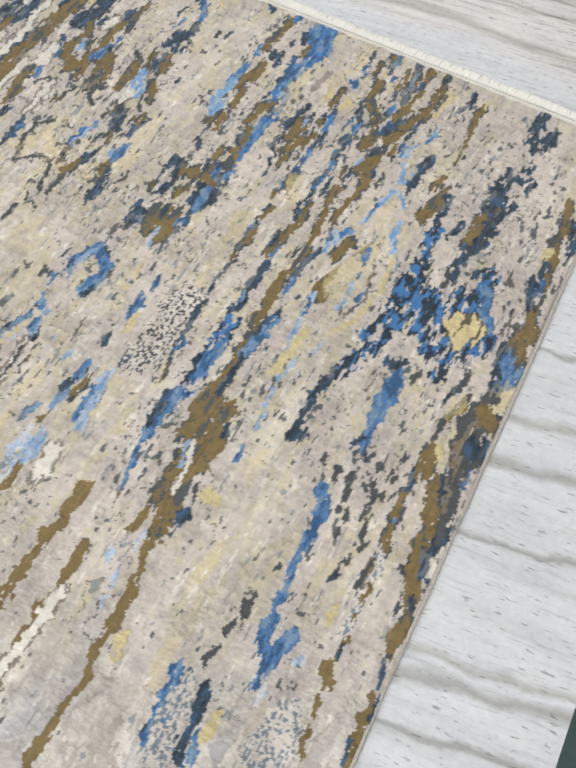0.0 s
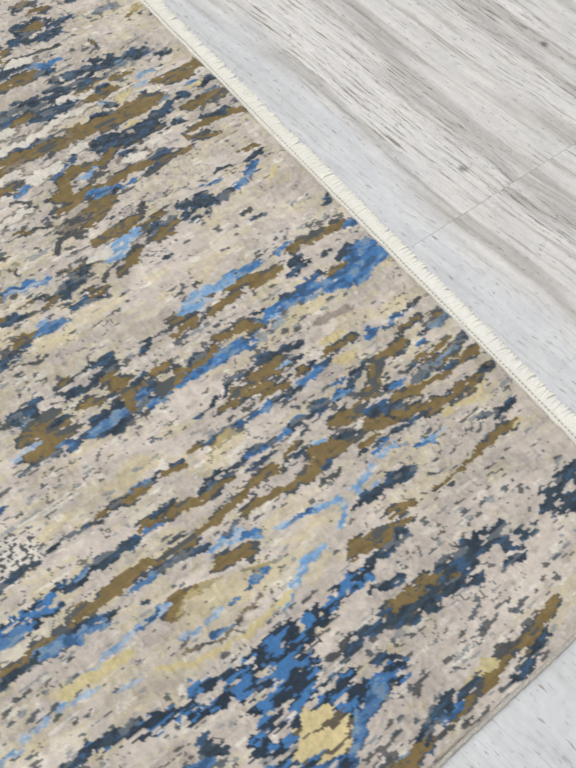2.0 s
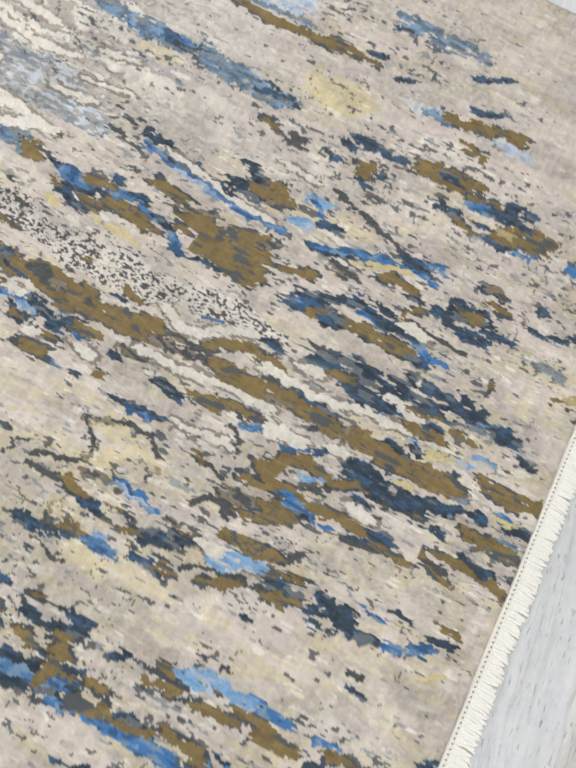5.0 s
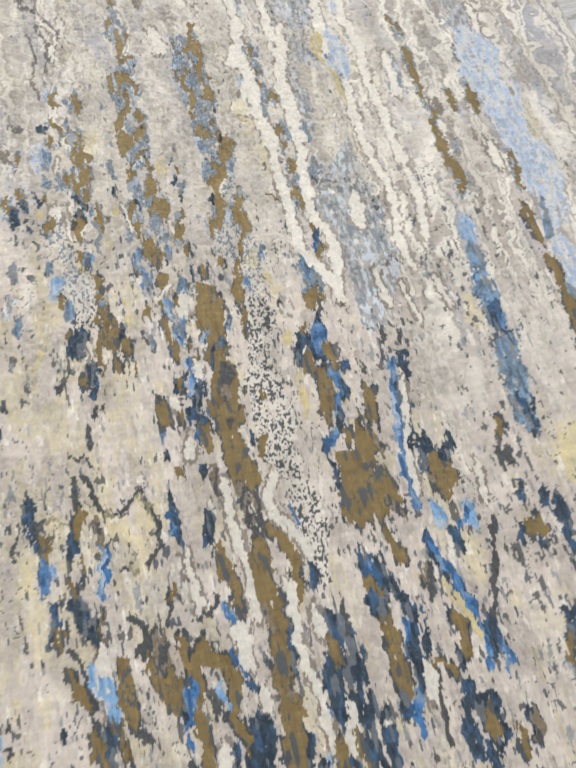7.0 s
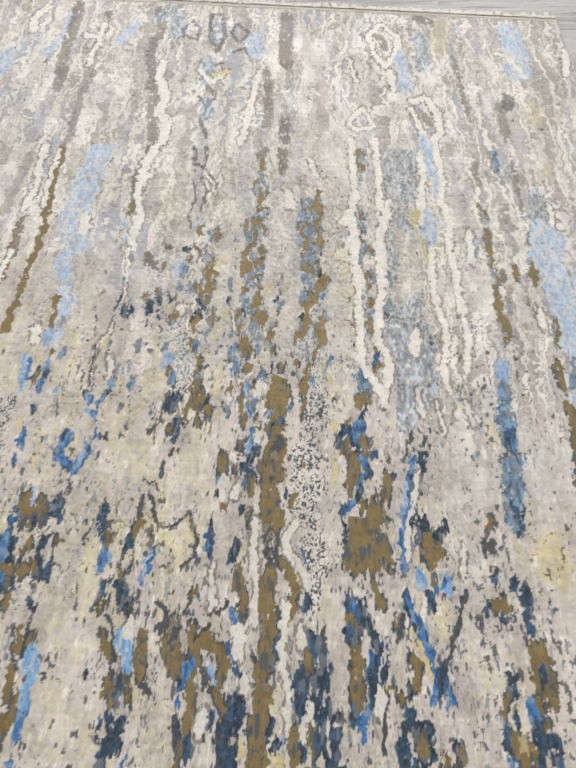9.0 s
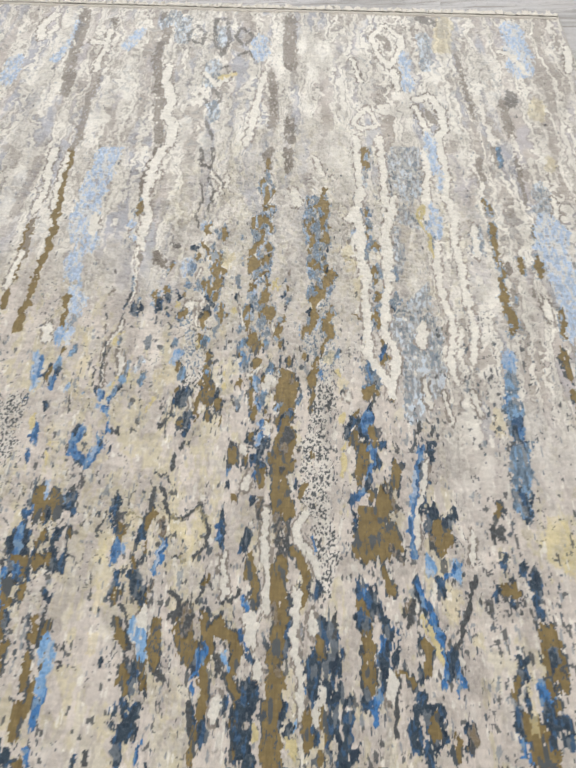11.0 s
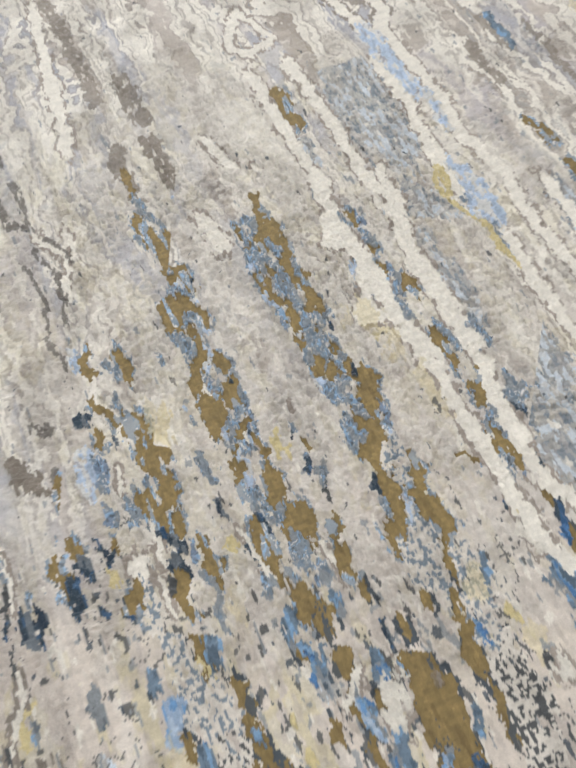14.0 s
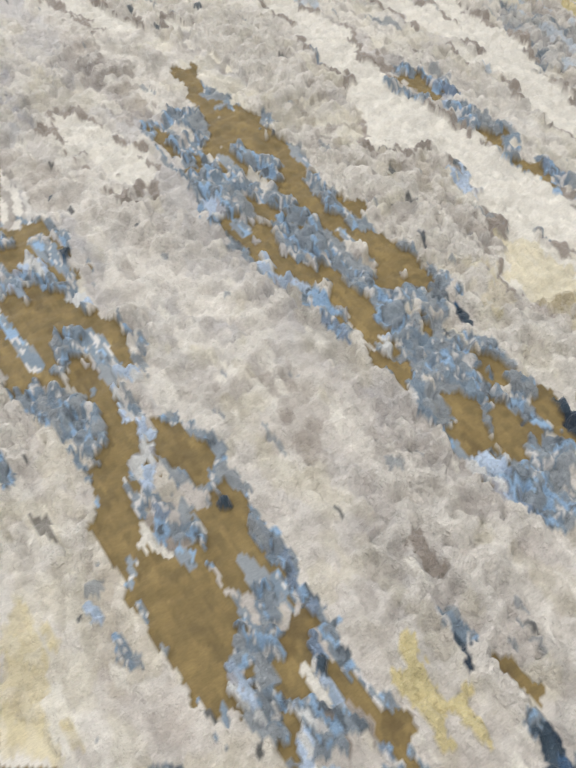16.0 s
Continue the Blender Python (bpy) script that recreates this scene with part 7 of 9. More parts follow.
st(W, 1.6, 156.2, 289.1, 158.6, 272.2)
st(S, 5.9, 102.3, 278.9, 103.0, 270.6)
st(S, 4.5, 79.8, 315.7, 83.6, 322.5)
st(K, 3.2, 184.8, 325.2, 190.0, 322.2)
st(L, 6.3, 119.8, 300.6, 120.1, 291.5)
st(W, 2.9, 242.2, 302.9, 239.6, 285.0)

# gold columns and speckled bands round the centre
clear(77.8, 181.3, 173.9, 144.8, 145.2, 87.5, 71.4, 111.0)
st(W, 1.6, 85.3, 176.5, 87.8, 172.8, 89.5, 169.4)
st(L, 1.1, 85.3, 176.5, 86.4, 173.3)
st(W, 0.8, 88.0, 169.1, 89.0, 160.8)
st(S, 1.4, 89.0, 154.2, 89.0, 149.5)
st(W, 0.6, 88.8, 160.0, 89.6, 155.6, 89.7, 150.0, 89.4, 145.5)
st(K, 0.8, 88.8, 148.0, 88.2, 142.2)
st(N, 2.0, 90.8, 142.1, 91.9, 141.0)
st(N, 1.1, 92.9, 143.4, 92.8, 142.3)
st(N, 0.9, 88.1, 143.5, 88.0, 142.6)
st(S, 1.0, 91.7, 146.0, 91.6, 145.0)
st(K, 0.5, 88.6, 140.6, 87.7, 136.7)
st(W, 0.6, 88.3, 136.5, 87.5, 131.3, 85.2, 128.2, 85.3, 124.4, 85.9, 118.7, 86.0, 112.3)
st(K, 0.5, 84.9, 128.3, 85.6, 124.3, 85.7, 119.3, 85.7, 114.1)
st(N, 0.8, 85.1, 112.0, 85.7, 108.5)
st(B, 1.3, 86.9, 109.3, 86.7, 108.1)
st(L, 0.7, 86.3, 110.5, 86.0, 107.4)
st(Y, 0.6, 89.2, 132.1, 87.0, 129.5)
st(Y, 0.9, 87.5, 129.2, 87.4, 128.3)
st(W, 1.0, 88.9, 124.4, 90.2, 120.2, 90.2, 116.7)
st(S, 1.3, 92.1, 120.8, 92.0, 118.5)
st(M, 1.2, 91.5, 116.2, 91.1, 112.3, 90.1, 109.9, 89.1, 107.5)
st(B, 0.6, 89.5, 109.5, 89.0, 106.9)
st(N, 0.5, 91.8, 112.7, 90.5, 109.2)
st(Y, 0.7, 93.3, 118.0, 92.3, 114.2)
st(Y, 0.6, 90.0, 115.6, 89.0, 111.3)
st(L, 0.7, 88.8, 113.4, 88.6, 112.8)
st(Y, 0.5, 88.3, 109.1, 88.2, 108.6)
st(M, 0.9, 96.2, 128.2, 96.0, 127.3)
st(S, 1.5, 96.6, 130.4, 96.3, 128.9)
st(S, 1.0, 88.8, 129.5, 88.6, 128.5)
st(S, 1.8, 95.4, 121.3, 95.1, 119.5)
st(M, 1.5, 96.7, 115.7, 96.1, 114.2)
st(S, 0.6, 97.3, 117.6, 97.2, 117.0)
st(K, 0.5, 93.8, 112.8, 93.7, 112.4)
st(K, 0.5, 97.0, 107.9, 96.9, 107.4)
st(K, 0.6, 82.8, 158.1, 83.6, 156.2)
st(D, 0.8, 83.7, 149.5, 83.6, 148.6)
st(K, 0.5, 83.4, 139.6, 83.8, 138.0)
st(D, 0.9, 84.0, 135.0, 83.9, 134.1)
st(K, 0.7, 83.8, 118.2, 83.4, 116.0)
st(S, 0.5, 82.3, 109.9, 82.2, 109.4)
st(L, 3.3, 75.1, 145.3, 75.1, 141.8)
st(S, 1.9, 75.1, 137.9, 74.9, 136.0)
st(B, 1.0, 74.2, 135.1, 74.1, 134.0)
st(L, 2.5, 74.5, 131.8, 74.2, 129.3)
st(M, 1.5, 76.8, 125.5, 76.6, 123.9)
st(G, 0.9, 73.9, 125.5, 73.8, 124.6)
st(M, 1.7, 74.0, 120.5, 73.8, 118.8)
st(N, 1.3, 74.3, 117.9, 74.1, 116.6)
st(B, 1.4, 73.6, 113.7, 73.4, 112.3)
st(G, 1.0, 72.3, 117.9, 71.9, 113.5)
st(L, 1.1, 77.6, 112.2, 77.5, 111.2)
st(Y, 2.9, 80.4, 121.4, 80.1, 118.5)
st(Y, 2.2, 79.8, 112.1, 79.5, 110.0)
st(Y, 1.8, 79.1, 129.9, 78.9, 128.1)
st(G, 1.5, 99.6, 160.3, 99.3, 158.7)
st(G, 2.5, 97.2, 148.9, 98.9, 150.7)
st(G, 1.4, 96.4, 148.4, 96.2, 146.9)
st(N, 1.6, 97.6, 145.5, 97.2, 143.7)
st(K, 0.7, 99.4, 143.1, 99.3, 142.4)
st(L, 3.8, 104.5, 162.0, 105.0, 157.5)
st(W, 1.5, 101.1, 157.2, 100.8, 155.7)
st(K, 1.0, 100.3, 169.9, 98.4, 171.5)
st(D, 2.3, 93.8, 165.1, 96.8, 162.2)
st(D, 1.5, 89.5, 164.9, 89.3, 163.3)
st(K, 0.8, 99.8, 163.3, 99.7, 162.5)
st(P, 2.7, 107.2, 140.0, 106.6, 137.3)
st(G, 2.7, 111.1, 138.6, 111.9, 140.6)
st(M, 1.3, 114.6, 138.1, 113.9, 133.3)
st(G, 1.3, 110.5, 132.3, 110.5, 127.5)
st(Y, 0.6, 109.9, 129.8, 110.8, 126.1)
st(M, 1.9, 112.0, 130.8, 111.5, 128.9)
st(P, 2.6, 108.3, 133.8, 107.7, 131.2)
st(P, 3.1, 107.7, 128.8, 107.0, 125.7)
st(M, 1.4, 103.9, 129.8, 103.6, 128.4)
st(M, 0.8, 103.7, 140.2, 103.5, 139.4)
st(P, 3.0, 109.8, 124.7, 109.0, 121.8)
st(P, 2.3, 111.0, 120.1, 110.4, 117.8)
st(P, 2.8, 108.8, 116.2, 108.1, 113.5)
st(P, 2.1, 111.7, 116.0, 111.2, 114.0)
st(L, 1.8, 104.9, 124.5, 104.4, 122.7)
st(B, 0.9, 107.1, 118.8, 106.9, 117.9)
st(M, 1.5, 106.9, 118.0, 106.5, 116.5)
st(G, 1.2, 105.8, 120.6, 105.5, 119.5)
st(G, 1.6, 113.3, 123.9, 113.3, 121.9)
st(G, 1.5, 113.4, 118.7, 113.5, 116.2)
st(G, 0.8, 111.9, 114.7, 111.7, 113.9)
st(Y, 2.9, 103.7, 118.5, 103.1, 115.7)
st(Y, 1.7, 100.9, 117.6, 100.5, 115.9)
st(M, 0.8, 113.6, 118.5, 113.4, 117.7)
st(N, 0.8, 112.3, 112.8, 112.1, 112.0)
st(N, 2.2, 107.3, 110.5, 106.7, 108.4)
st(N, 1.8, 108.4, 108.2, 107.9, 106.5)
st(N, 1.7, 109.2, 111.3, 108.8, 109.7)
st(G, 1.3, 111.9, 108.5, 111.6, 107.3)
st(G, 0.8, 105.7, 112.0, 105.5, 111.3)
st(W, 0.5, 109.9, 109.6, 110.1, 105.1)
st(N, 1.6, 109.2, 102.9, 108.8, 101.4)
st(G, 0.8, 108.0, 100.8, 107.8, 100.0)
st(N, 1.5, 110.0, 101.0, 109.6, 99.6)
st(B, 0.5, 110.3, 102.0, 110.2, 101.6)
st(Y, 1.1, 100.3, 108.8, 99.6, 104.6)
st(G, 2.6, 124.6, 132.4, 123.8, 129.8)
st(P, 1.9, 128.5, 130.7, 127.9, 128.7)
st(P, 1.6, 128.9, 126.1, 128.4, 124.5)
st(G, 1.5, 125.7, 127.8, 126.2, 125.5)
st(G, 1.6, 126.3, 123.0, 125.8, 121.4)
st(G, 1.2, 125.2, 117.9, 125.6, 114.6)
st(G, 1.2, 125.2, 111.1, 125.1, 108.1)
st(G, 1.6, 126.3, 105.1, 125.8, 103.6)
st(M, 1.9, 123.1, 129.7, 122.5, 127.8)
st(M, 2.2, 123.9, 126.2, 123.2, 124.0)
st(S, 1.8, 123.6, 121.4, 123.0, 119.6)
st(B, 0.6, 122.6, 126.1, 122.2, 120.9)
st(G, 1.2, 122.2, 126.9, 121.8, 125.6)
st(M, 1.6, 130.2, 120.9, 129.7, 119.4)
st(B, 0.8, 130.7, 119.7, 130.4, 118.9)
st(W, 1.0, 126.8, 119.8, 126.4, 118.9)
st(M, 0.7, 126.3, 118.5, 126.1, 117.9)
st(B, 0.9, 126.9, 116.6, 126.5, 115.7)
st(M, 1.5, 126.9, 115.0, 126.4, 113.5)
st(L, 0.7, 126.1, 117.0, 126.4, 111.9)
st(M, 2.3, 128.7, 111.7, 127.9, 109.6)
st(B, 0.9, 127.2, 109.2, 127.8, 106.1)
st(L, 0.5, 126.3, 108.3, 127.6, 105.5)
st(G, 0.9, 128.3, 117.3, 128.0, 116.4)
st(W, 2.3, 130.3, 116.2, 129.5, 113.9)
st(W, 1.2, 133.3, 119.0, 132.8, 117.9)
st(M, 0.8, 132.8, 118.6, 133.1, 117.1)
st(G, 0.5, 129.3, 105.3, 129.1, 104.8)
st(N, 0.6, 127.5, 108.2, 127.3, 107.7)
st(G, 1.2, 142.5, 122.6, 141.8, 118.8)
st(G, 1.5, 141.7, 116.3, 141.1, 114.9)
st(G, 1.7, 141.1, 111.2, 141.1, 107.0)
st(P, 2.5, 145.1, 124.5, 144.1, 122.0)
st(M, 1.8, 145.1, 120.7, 144.4, 118.9)
st(P, 3.0, 145.7, 119.1, 144.5, 116.2)
st(P, 2.9, 144.5, 114.9, 143.3, 112.1)
st(P, 2.5, 143.7, 111.7, 142.7, 109.3)
st(P, 3.4, 145.4, 108.6, 143.9, 105.4)
st(P, 3.3, 143.5, 104.4, 142.1, 101.4)
st(P, 3.2, 142.7, 100.0, 141.3, 97.1)
st(P, 3.1, 141.3, 97.1, 140.0, 94.3)
st(P, 4.1, 143.1, 96.0, 141.3, 92.3)
st(P, 3.0, 144.0, 92.0, 142.7, 89.3)
st(K, 0.9, 145.3, 108.5, 144.9, 107.6)
st(G, 1.5, 135.3, 123.7, 135.0, 120.4)
st(G, 3.5, 134.8, 116.6, 133.5, 113.2)
st(G, 4.0, 134.9, 113.7, 133.4, 109.8)
st(G, 1.7, 136.9, 114.2, 136.2, 112.6)
st(D, 0.8, 135.8, 116.0, 135.5, 115.2)
st(G, 1.7, 135.8, 108.4, 135.1, 106.9)
st(M, 1.1, 138.1, 110.4, 137.6, 109.3)
st(G, 3.3, 135.1, 105.4, 133.9, 102.4)
st(N, 2.2, 135.4, 104.7, 134.6, 102.7)
st(G, 2.6, 135.2, 98.6, 133.9, 96.8)
st(G, 4.0, 135.0, 95.4, 133.4, 91.8)
st(K, 2.1, 135.3, 97.5, 134.5, 95.6)
st(G, 1.6, 134.8, 101.8, 134.2, 100.3)
st(D, 1.5, 134.3, 93.8, 133.7, 92.4)
st(M, 0.8, 133.1, 107.7, 132.8, 106.9)
st(L, 0.6, 132.1, 106.7, 131.9, 106.2)
st(N, 0.7, 133.2, 100.7, 132.9, 100.0)
st(B, 0.5, 132.8, 99.6, 132.6, 99.2)
st(L, 0.6, 127.2, 101.2, 130.2, 97.5)
st(B, 1.0, 128.8, 101.7, 128.4, 100.8)
st(B, 1.0, 128.5, 97.5, 128.2, 96.5)
st(N, 2.0, 129.5, 95.6, 128.7, 93.8)
st(L, 1.0, 128.0, 96.1, 127.6, 95.1)
st(G, 1.1, 130.1, 101.4, 129.7, 100.4)
st(W, 1.4, 129.9, 99.4, 129.4, 98.1)
st(N, 1.0, 127.2, 98.4, 126.9, 97.5)
st(N, 1.2, 125.5, 95.9, 125.0, 94.8)
st(Y, 1.2, 141.5, 125.8, 141.5, 119.5)
st(Y, 1.0, 146.8, 124.6, 147.4, 121.6, 148.5, 118.4)
st(Y, 1.6, 153.5, 138.9, 154.9, 132.8)
st(Y, 1.8, 149.3, 115.9, 148.5, 114.2)
st(Y, 1.3, 149.3, 104.3, 148.7, 103.1)
st(W, 1.0, 155.4, 150.0, 155.7, 143.9, 155.9, 138.0, 157.0, 134.4)
st(W, 1.0, 162.2, 147.5, 162.0, 142.4, 160.6, 137.9, 161.3, 133.6, 161.5, 129.7)
st(G, 2.1, 159.7, 142.0, 158.7, 139.8)
st(D, 0.8, 158.7, 138.3, 158.4, 137.4)
st(B, 0.8, 159.3, 136.4, 158.9, 135.6)
st(M, 0.9, 156.6, 132.0, 156.2, 131.1)
st(N, 1.3, 160.7, 130.7, 160.0, 129.4)
st(B, 1.3, 160.1, 127.5, 159.5, 126.3)
st(G, 1.5, 160.8, 125.6, 160.1, 124.1)
st(G, 0.9, 160.1, 132.3, 159.6, 131.4)
st(N, 1.1, 162.3, 137.1, 161.8, 136.0)
st(B, 2.2, 165.0, 146.0, 164.0, 143.7)
st(S, 6.3, 168.8, 142.0, 165.7, 135.6)
st(W, 0.9, 156.6, 127.7, 156.8, 123.9, 158.4, 120.5, 159.4, 117.4)
st(M, 1.9, 156.4, 123.0, 155.5, 121.2)
st(M, 2.4, 157.0, 118.9, 155.8, 116.6)
st(B, 0.7, 155.7, 122.2, 156.4, 116.4)
st(G, 2.3, 156.6, 113.7, 155.5, 111.4)
st(M, 1.2, 158.8, 116.2, 158.2, 115.1)
st(N, 0.5, 155.9, 132.0, 155.7, 131.5)
st(W, 1.3, 154.1, 130.8, 154.9, 126.8, 155.4, 125.2)
st(N, 2.0, 152.3, 103.7, 151.4, 101.9)
st(N, 1.6, 150.2, 99.5, 149.5, 98.1)
st(G, 0.8, 152.8, 105.9, 152.4, 105.2)
st(K, 0.8, 149.2, 113.1, 148.9, 112.3)
st(W, 1.2, 150.5, 111.9, 150.0, 110.8)
st(K, 0.6, 147.1, 104.7, 146.9, 104.1)
st(K, 0.5, 144.6, 97.4, 144.4, 97.0)
st(D, 0.8, 138.6, 93.6, 138.3, 92.9)
st(G, 1.0, 141.3, 92.3, 140.9, 91.4)
st(G, 3.3, 113.7, 110.7, 115.1, 109.7)
st(G, 1.1, 117.1, 108.4, 117.3, 105.5)
st(G, 0.7, 111.7, 105.7, 111.7, 101.8)
st(G, 0.7, 114.8, 104.7, 114.5, 102.0)
st(G, 0.5, 118.2, 103.0, 117.6, 100.5)
st(N, 0.8, 116.5, 110.5, 116.3, 109.7)
st(N, 1.4, 110.1, 103.1, 109.7, 101.8)
st(N, 1.0, 110.1, 100.2, 109.8, 99.3)
st(K, 0.5, 115.8, 103.4, 115.7, 103.0)
st(S, 0.8, 122.0, 108.6, 122.1, 106.2)
st(G, 1.2, 122.6, 115.6, 122.2, 114.5)
st(G, 1.0, 126.2, 97.2, 125.8, 96.2)
st(Y, 0.9, 118.2, 113.9, 117.9, 113.0)
st(Y, 0.7, 117.9, 118.8, 117.7, 118.1)
st(N, 0.6, 125.3, 104.7, 125.1, 104.0)
st(W, 0.8, 126.1, 119.5, 124.5, 116.8)

# streaks and dots between the long field and the centre
clear(116.6, 214.9, 187.2, 173.6, 143.5, 115.3, 93.9, 141.4)
st(L, 1.2, 132.3, 208.0, 132.1, 203.7)
st(G, 1.2, 125.8, 217.6, 125.7, 210.7)
st(M, 1.3, 125.7, 210.7, 126.5, 204.7)
st(M, 0.8, 127.1, 204.4, 128.0, 200.7)
st(G, 2.1, 124.7, 203.7, 125.2, 199.2)
st(G, 3.4, 126.7, 197.3, 126.9, 194.2)
st(W, 1.0, 137.8, 208.2, 140.8, 209.9, 142.1, 205.6, 142.2, 202.2)
st(W, 1.2, 147.3, 208.4, 147.3, 201.4, 147.5, 196.9)
st(L, 3.2, 178.0, 182.2, 178.2, 178.9)
st(B, 2.0, 178.3, 176.7, 178.0, 171.7)
st(Y, 0.8, 176.2, 194.8, 173.6, 189.3, 174.5, 184.3, 177.0, 179.5, 176.8, 173.4, 177.6, 168.9)
st(W, 1.0, 177.8, 165.9, 177.8, 161.1)
st(W, 1.2, 156.9, 201.5, 156.5, 196.0, 156.3, 192.8, 153.4, 190.2, 150.5, 187.6, 153.6, 184.8, 156.1, 182.4, 155.5, 178.7, 155.1, 174.1, 154.5, 168.1)
st(W, 1.2, 163.2, 190.9, 164.2, 187.1, 162.7, 180.6, 162.1, 175.9, 162.7, 170.7, 162.6, 167.1, 162.7, 162.6, 162.2, 158.6)
st(Y, 1.6, 163.7, 186.3, 162.6, 181.7)
st(S, 3.0, 167.0, 181.2, 165.1, 173.2)
st(S, 3.2, 167.8, 171.6, 167.7, 167.9)
st(S, 2.5, 167.3, 166.2, 166.6, 163.0)
st(B, 1.3, 159.1, 190.0, 158.8, 188.0)
st(M, 1.2, 159.3, 177.5, 158.3, 173.3)
st(G, 1.0, 158.1, 179.2, 157.9, 176.4)
st(G, 1.7, 160.3, 173.5, 160.6, 171.5)
st(G, 0.8, 157.2, 170.2, 157.5, 168.2)
st(M, 1.4, 157.5, 171.9, 157.2, 166.6)
st(G, 2.6, 159.0, 160.3, 159.4, 157.6)
st(M, 1.3, 160.5, 163.8, 161.2, 158.2)
st(W, 1.3, 154.5, 164.6, 155.1, 160.9, 155.5, 158.2)
st(Y, 2.8, 152.7, 170.0, 151.4, 166.4)
st(Y, 2.7, 152.6, 164.8, 151.6, 162.0)
st(M, 2.0, 165.3, 161.1, 165.1, 158.6)
st(L, 1.3, 106.7, 183.0, 107.0, 179.7)
st(G, 1.5, 108.9, 181.8, 108.4, 178.1)
st(G, 2.0, 113.6, 178.4, 113.7, 175.1)
st(M, 0.9, 111.0, 178.2, 112.3, 176.7, 112.2, 174.4)
st(M, 1.2, 111.0, 171.2, 111.7, 167.8)
st(G, 1.5, 108.2, 172.0, 109.5, 166.8)
st(M, 1.1, 113.7, 168.2, 114.3, 164.9)
st(N, 1.2, 104.1, 170.5, 106.1, 169.4)
st(G, 1.2, 106.8, 165.9, 106.5, 165.2)
st(N, 0.9, 109.1, 163.9, 108.9, 163.3)
st(G, 3.0, 112.3, 164.6, 112.5, 160.3)
st(G, 1.7, 114.7, 161.2, 114.1, 158.1)
st(G, 2.2, 113.7, 155.6, 113.3, 153.2)
st(L, 2.9, 103.8, 162.3, 104.0, 159.5)
st(B, 1.7, 105.3, 161.5, 105.5, 158.7)
st(W, 0.8, 108.0, 159.3, 107.6, 156.3)
st(B, 1.1, 104.8, 153.4, 106.0, 152.1)
st(M, 1.4, 108.0, 153.6, 108.0, 152.0)
st(M, 0.8, 111.1, 156.4, 110.7, 154.0)
st(G, 2.2, 110.4, 153.0, 109.9, 151.8)
st(G, 1.6, 111.6, 150.3, 111.2, 149.4)
st(G, 1.4, 113.5, 148.0, 113.2, 147.2)
st(N, 1.2, 110.9, 147.1, 112.6, 144.4)
st(B, 0.7, 113.9, 144.9, 113.8, 142.1)
st(B, 1.0, 114.1, 140.2, 115.1, 137.5)
st(M, 1.0, 114.9, 137.0, 114.6, 134.0)
st(B, 0.7, 114.2, 132.6, 114.2, 131.6)
st(G, 1.5, 115.1, 143.7, 115.8, 140.4)
st(G, 1.0, 115.8, 137.9, 115.6, 137.4)
st(N, 1.3, 110.9, 143.0, 112.3, 141.2)
st(G, 2.0, 111.1, 139.6, 111.0, 136.9)
st(K, 0.8, 109.9, 140.8, 109.6, 138.7)
st(W, 0.7, 109.9, 148.9, 109.6, 145.4, 110.0, 143.5)
st(W, 0.6, 108.6, 141.5, 108.6, 138.8, 108.7, 136.5)
st(W, 2.0, 106.7, 144.8, 106.2, 143.7)
st(N, 1.5, 99.6, 147.9, 100.2, 146.5)
st(G, 2.5, 97.0, 147.9, 96.5, 146.5)
st(G, 1.3, 99.5, 150.7, 99.2, 150.0)
st(N, 1.5, 97.6, 145.1, 97.5, 143.0)
st(N, 0.8, 97.0, 141.4, 96.8, 141.0)
st(N, 0.7, 100.0, 141.2, 100.5, 139.8)
st(N, 1.2, 103.5, 139.3, 104.0, 138.0)
st(G, 1.9, 104.6, 140.9, 104.2, 139.9)
st(P, 1.9, 106.4, 139.9, 106.2, 136.8)
st(Y, 1.3, 103.2, 144.2, 102.9, 143.5)
st(N, 0.7, 102.0, 150.1, 102.7, 147.4)
st(G, 1.0, 104.2, 148.7, 104.0, 148.1)
st(N, 0.9, 103.7, 147.2, 103.5, 146.7)
st(G, 2.5, 123.7, 164.9, 123.9, 161.1)
st(P, 1.2, 126.6, 157.4, 126.8, 155.2)
st(G, 1.2, 127.6, 155.5, 128.0, 152.5)
st(L, 1.1, 124.6, 155.7, 124.5, 151.7, 124.3, 148.6)
st(G, 1.7, 123.1, 152.5, 123.1, 148.6)
st(B, 0.8, 127.5, 152.8, 128.0, 151.2)
st(G, 2.2, 127.7, 149.4, 127.1, 148.2)
st(M, 2.7, 124.9, 146.3, 125.9, 144.5)
st(G, 1.6, 127.1, 147.0, 126.6, 146.1)
st(N, 0.8, 123.5, 144.6, 124.2, 141.2)
st(G, 2.1, 122.6, 142.6, 123.0, 138.9)
st(G, 1.2, 122.7, 136.0, 122.4, 135.4)
st(M, 1.4, 119.2, 157.3, 119.7, 153.0)
st(N, 0.8, 119.1, 148.8, 119.3, 146.8)
st(N, 0.6, 120.3, 141.5, 121.0, 138.2)
st(W, 0.6, 120.3, 143.9, 121.2, 139.8, 122.1, 135.9)
st(M, 1.2, 121.4, 135.6, 121.1, 135.0)
st(Y, 1.9, 117.1, 134.9, 116.6, 133.8)
st(Y, 1.0, 118.8, 142.0, 118.6, 141.5)
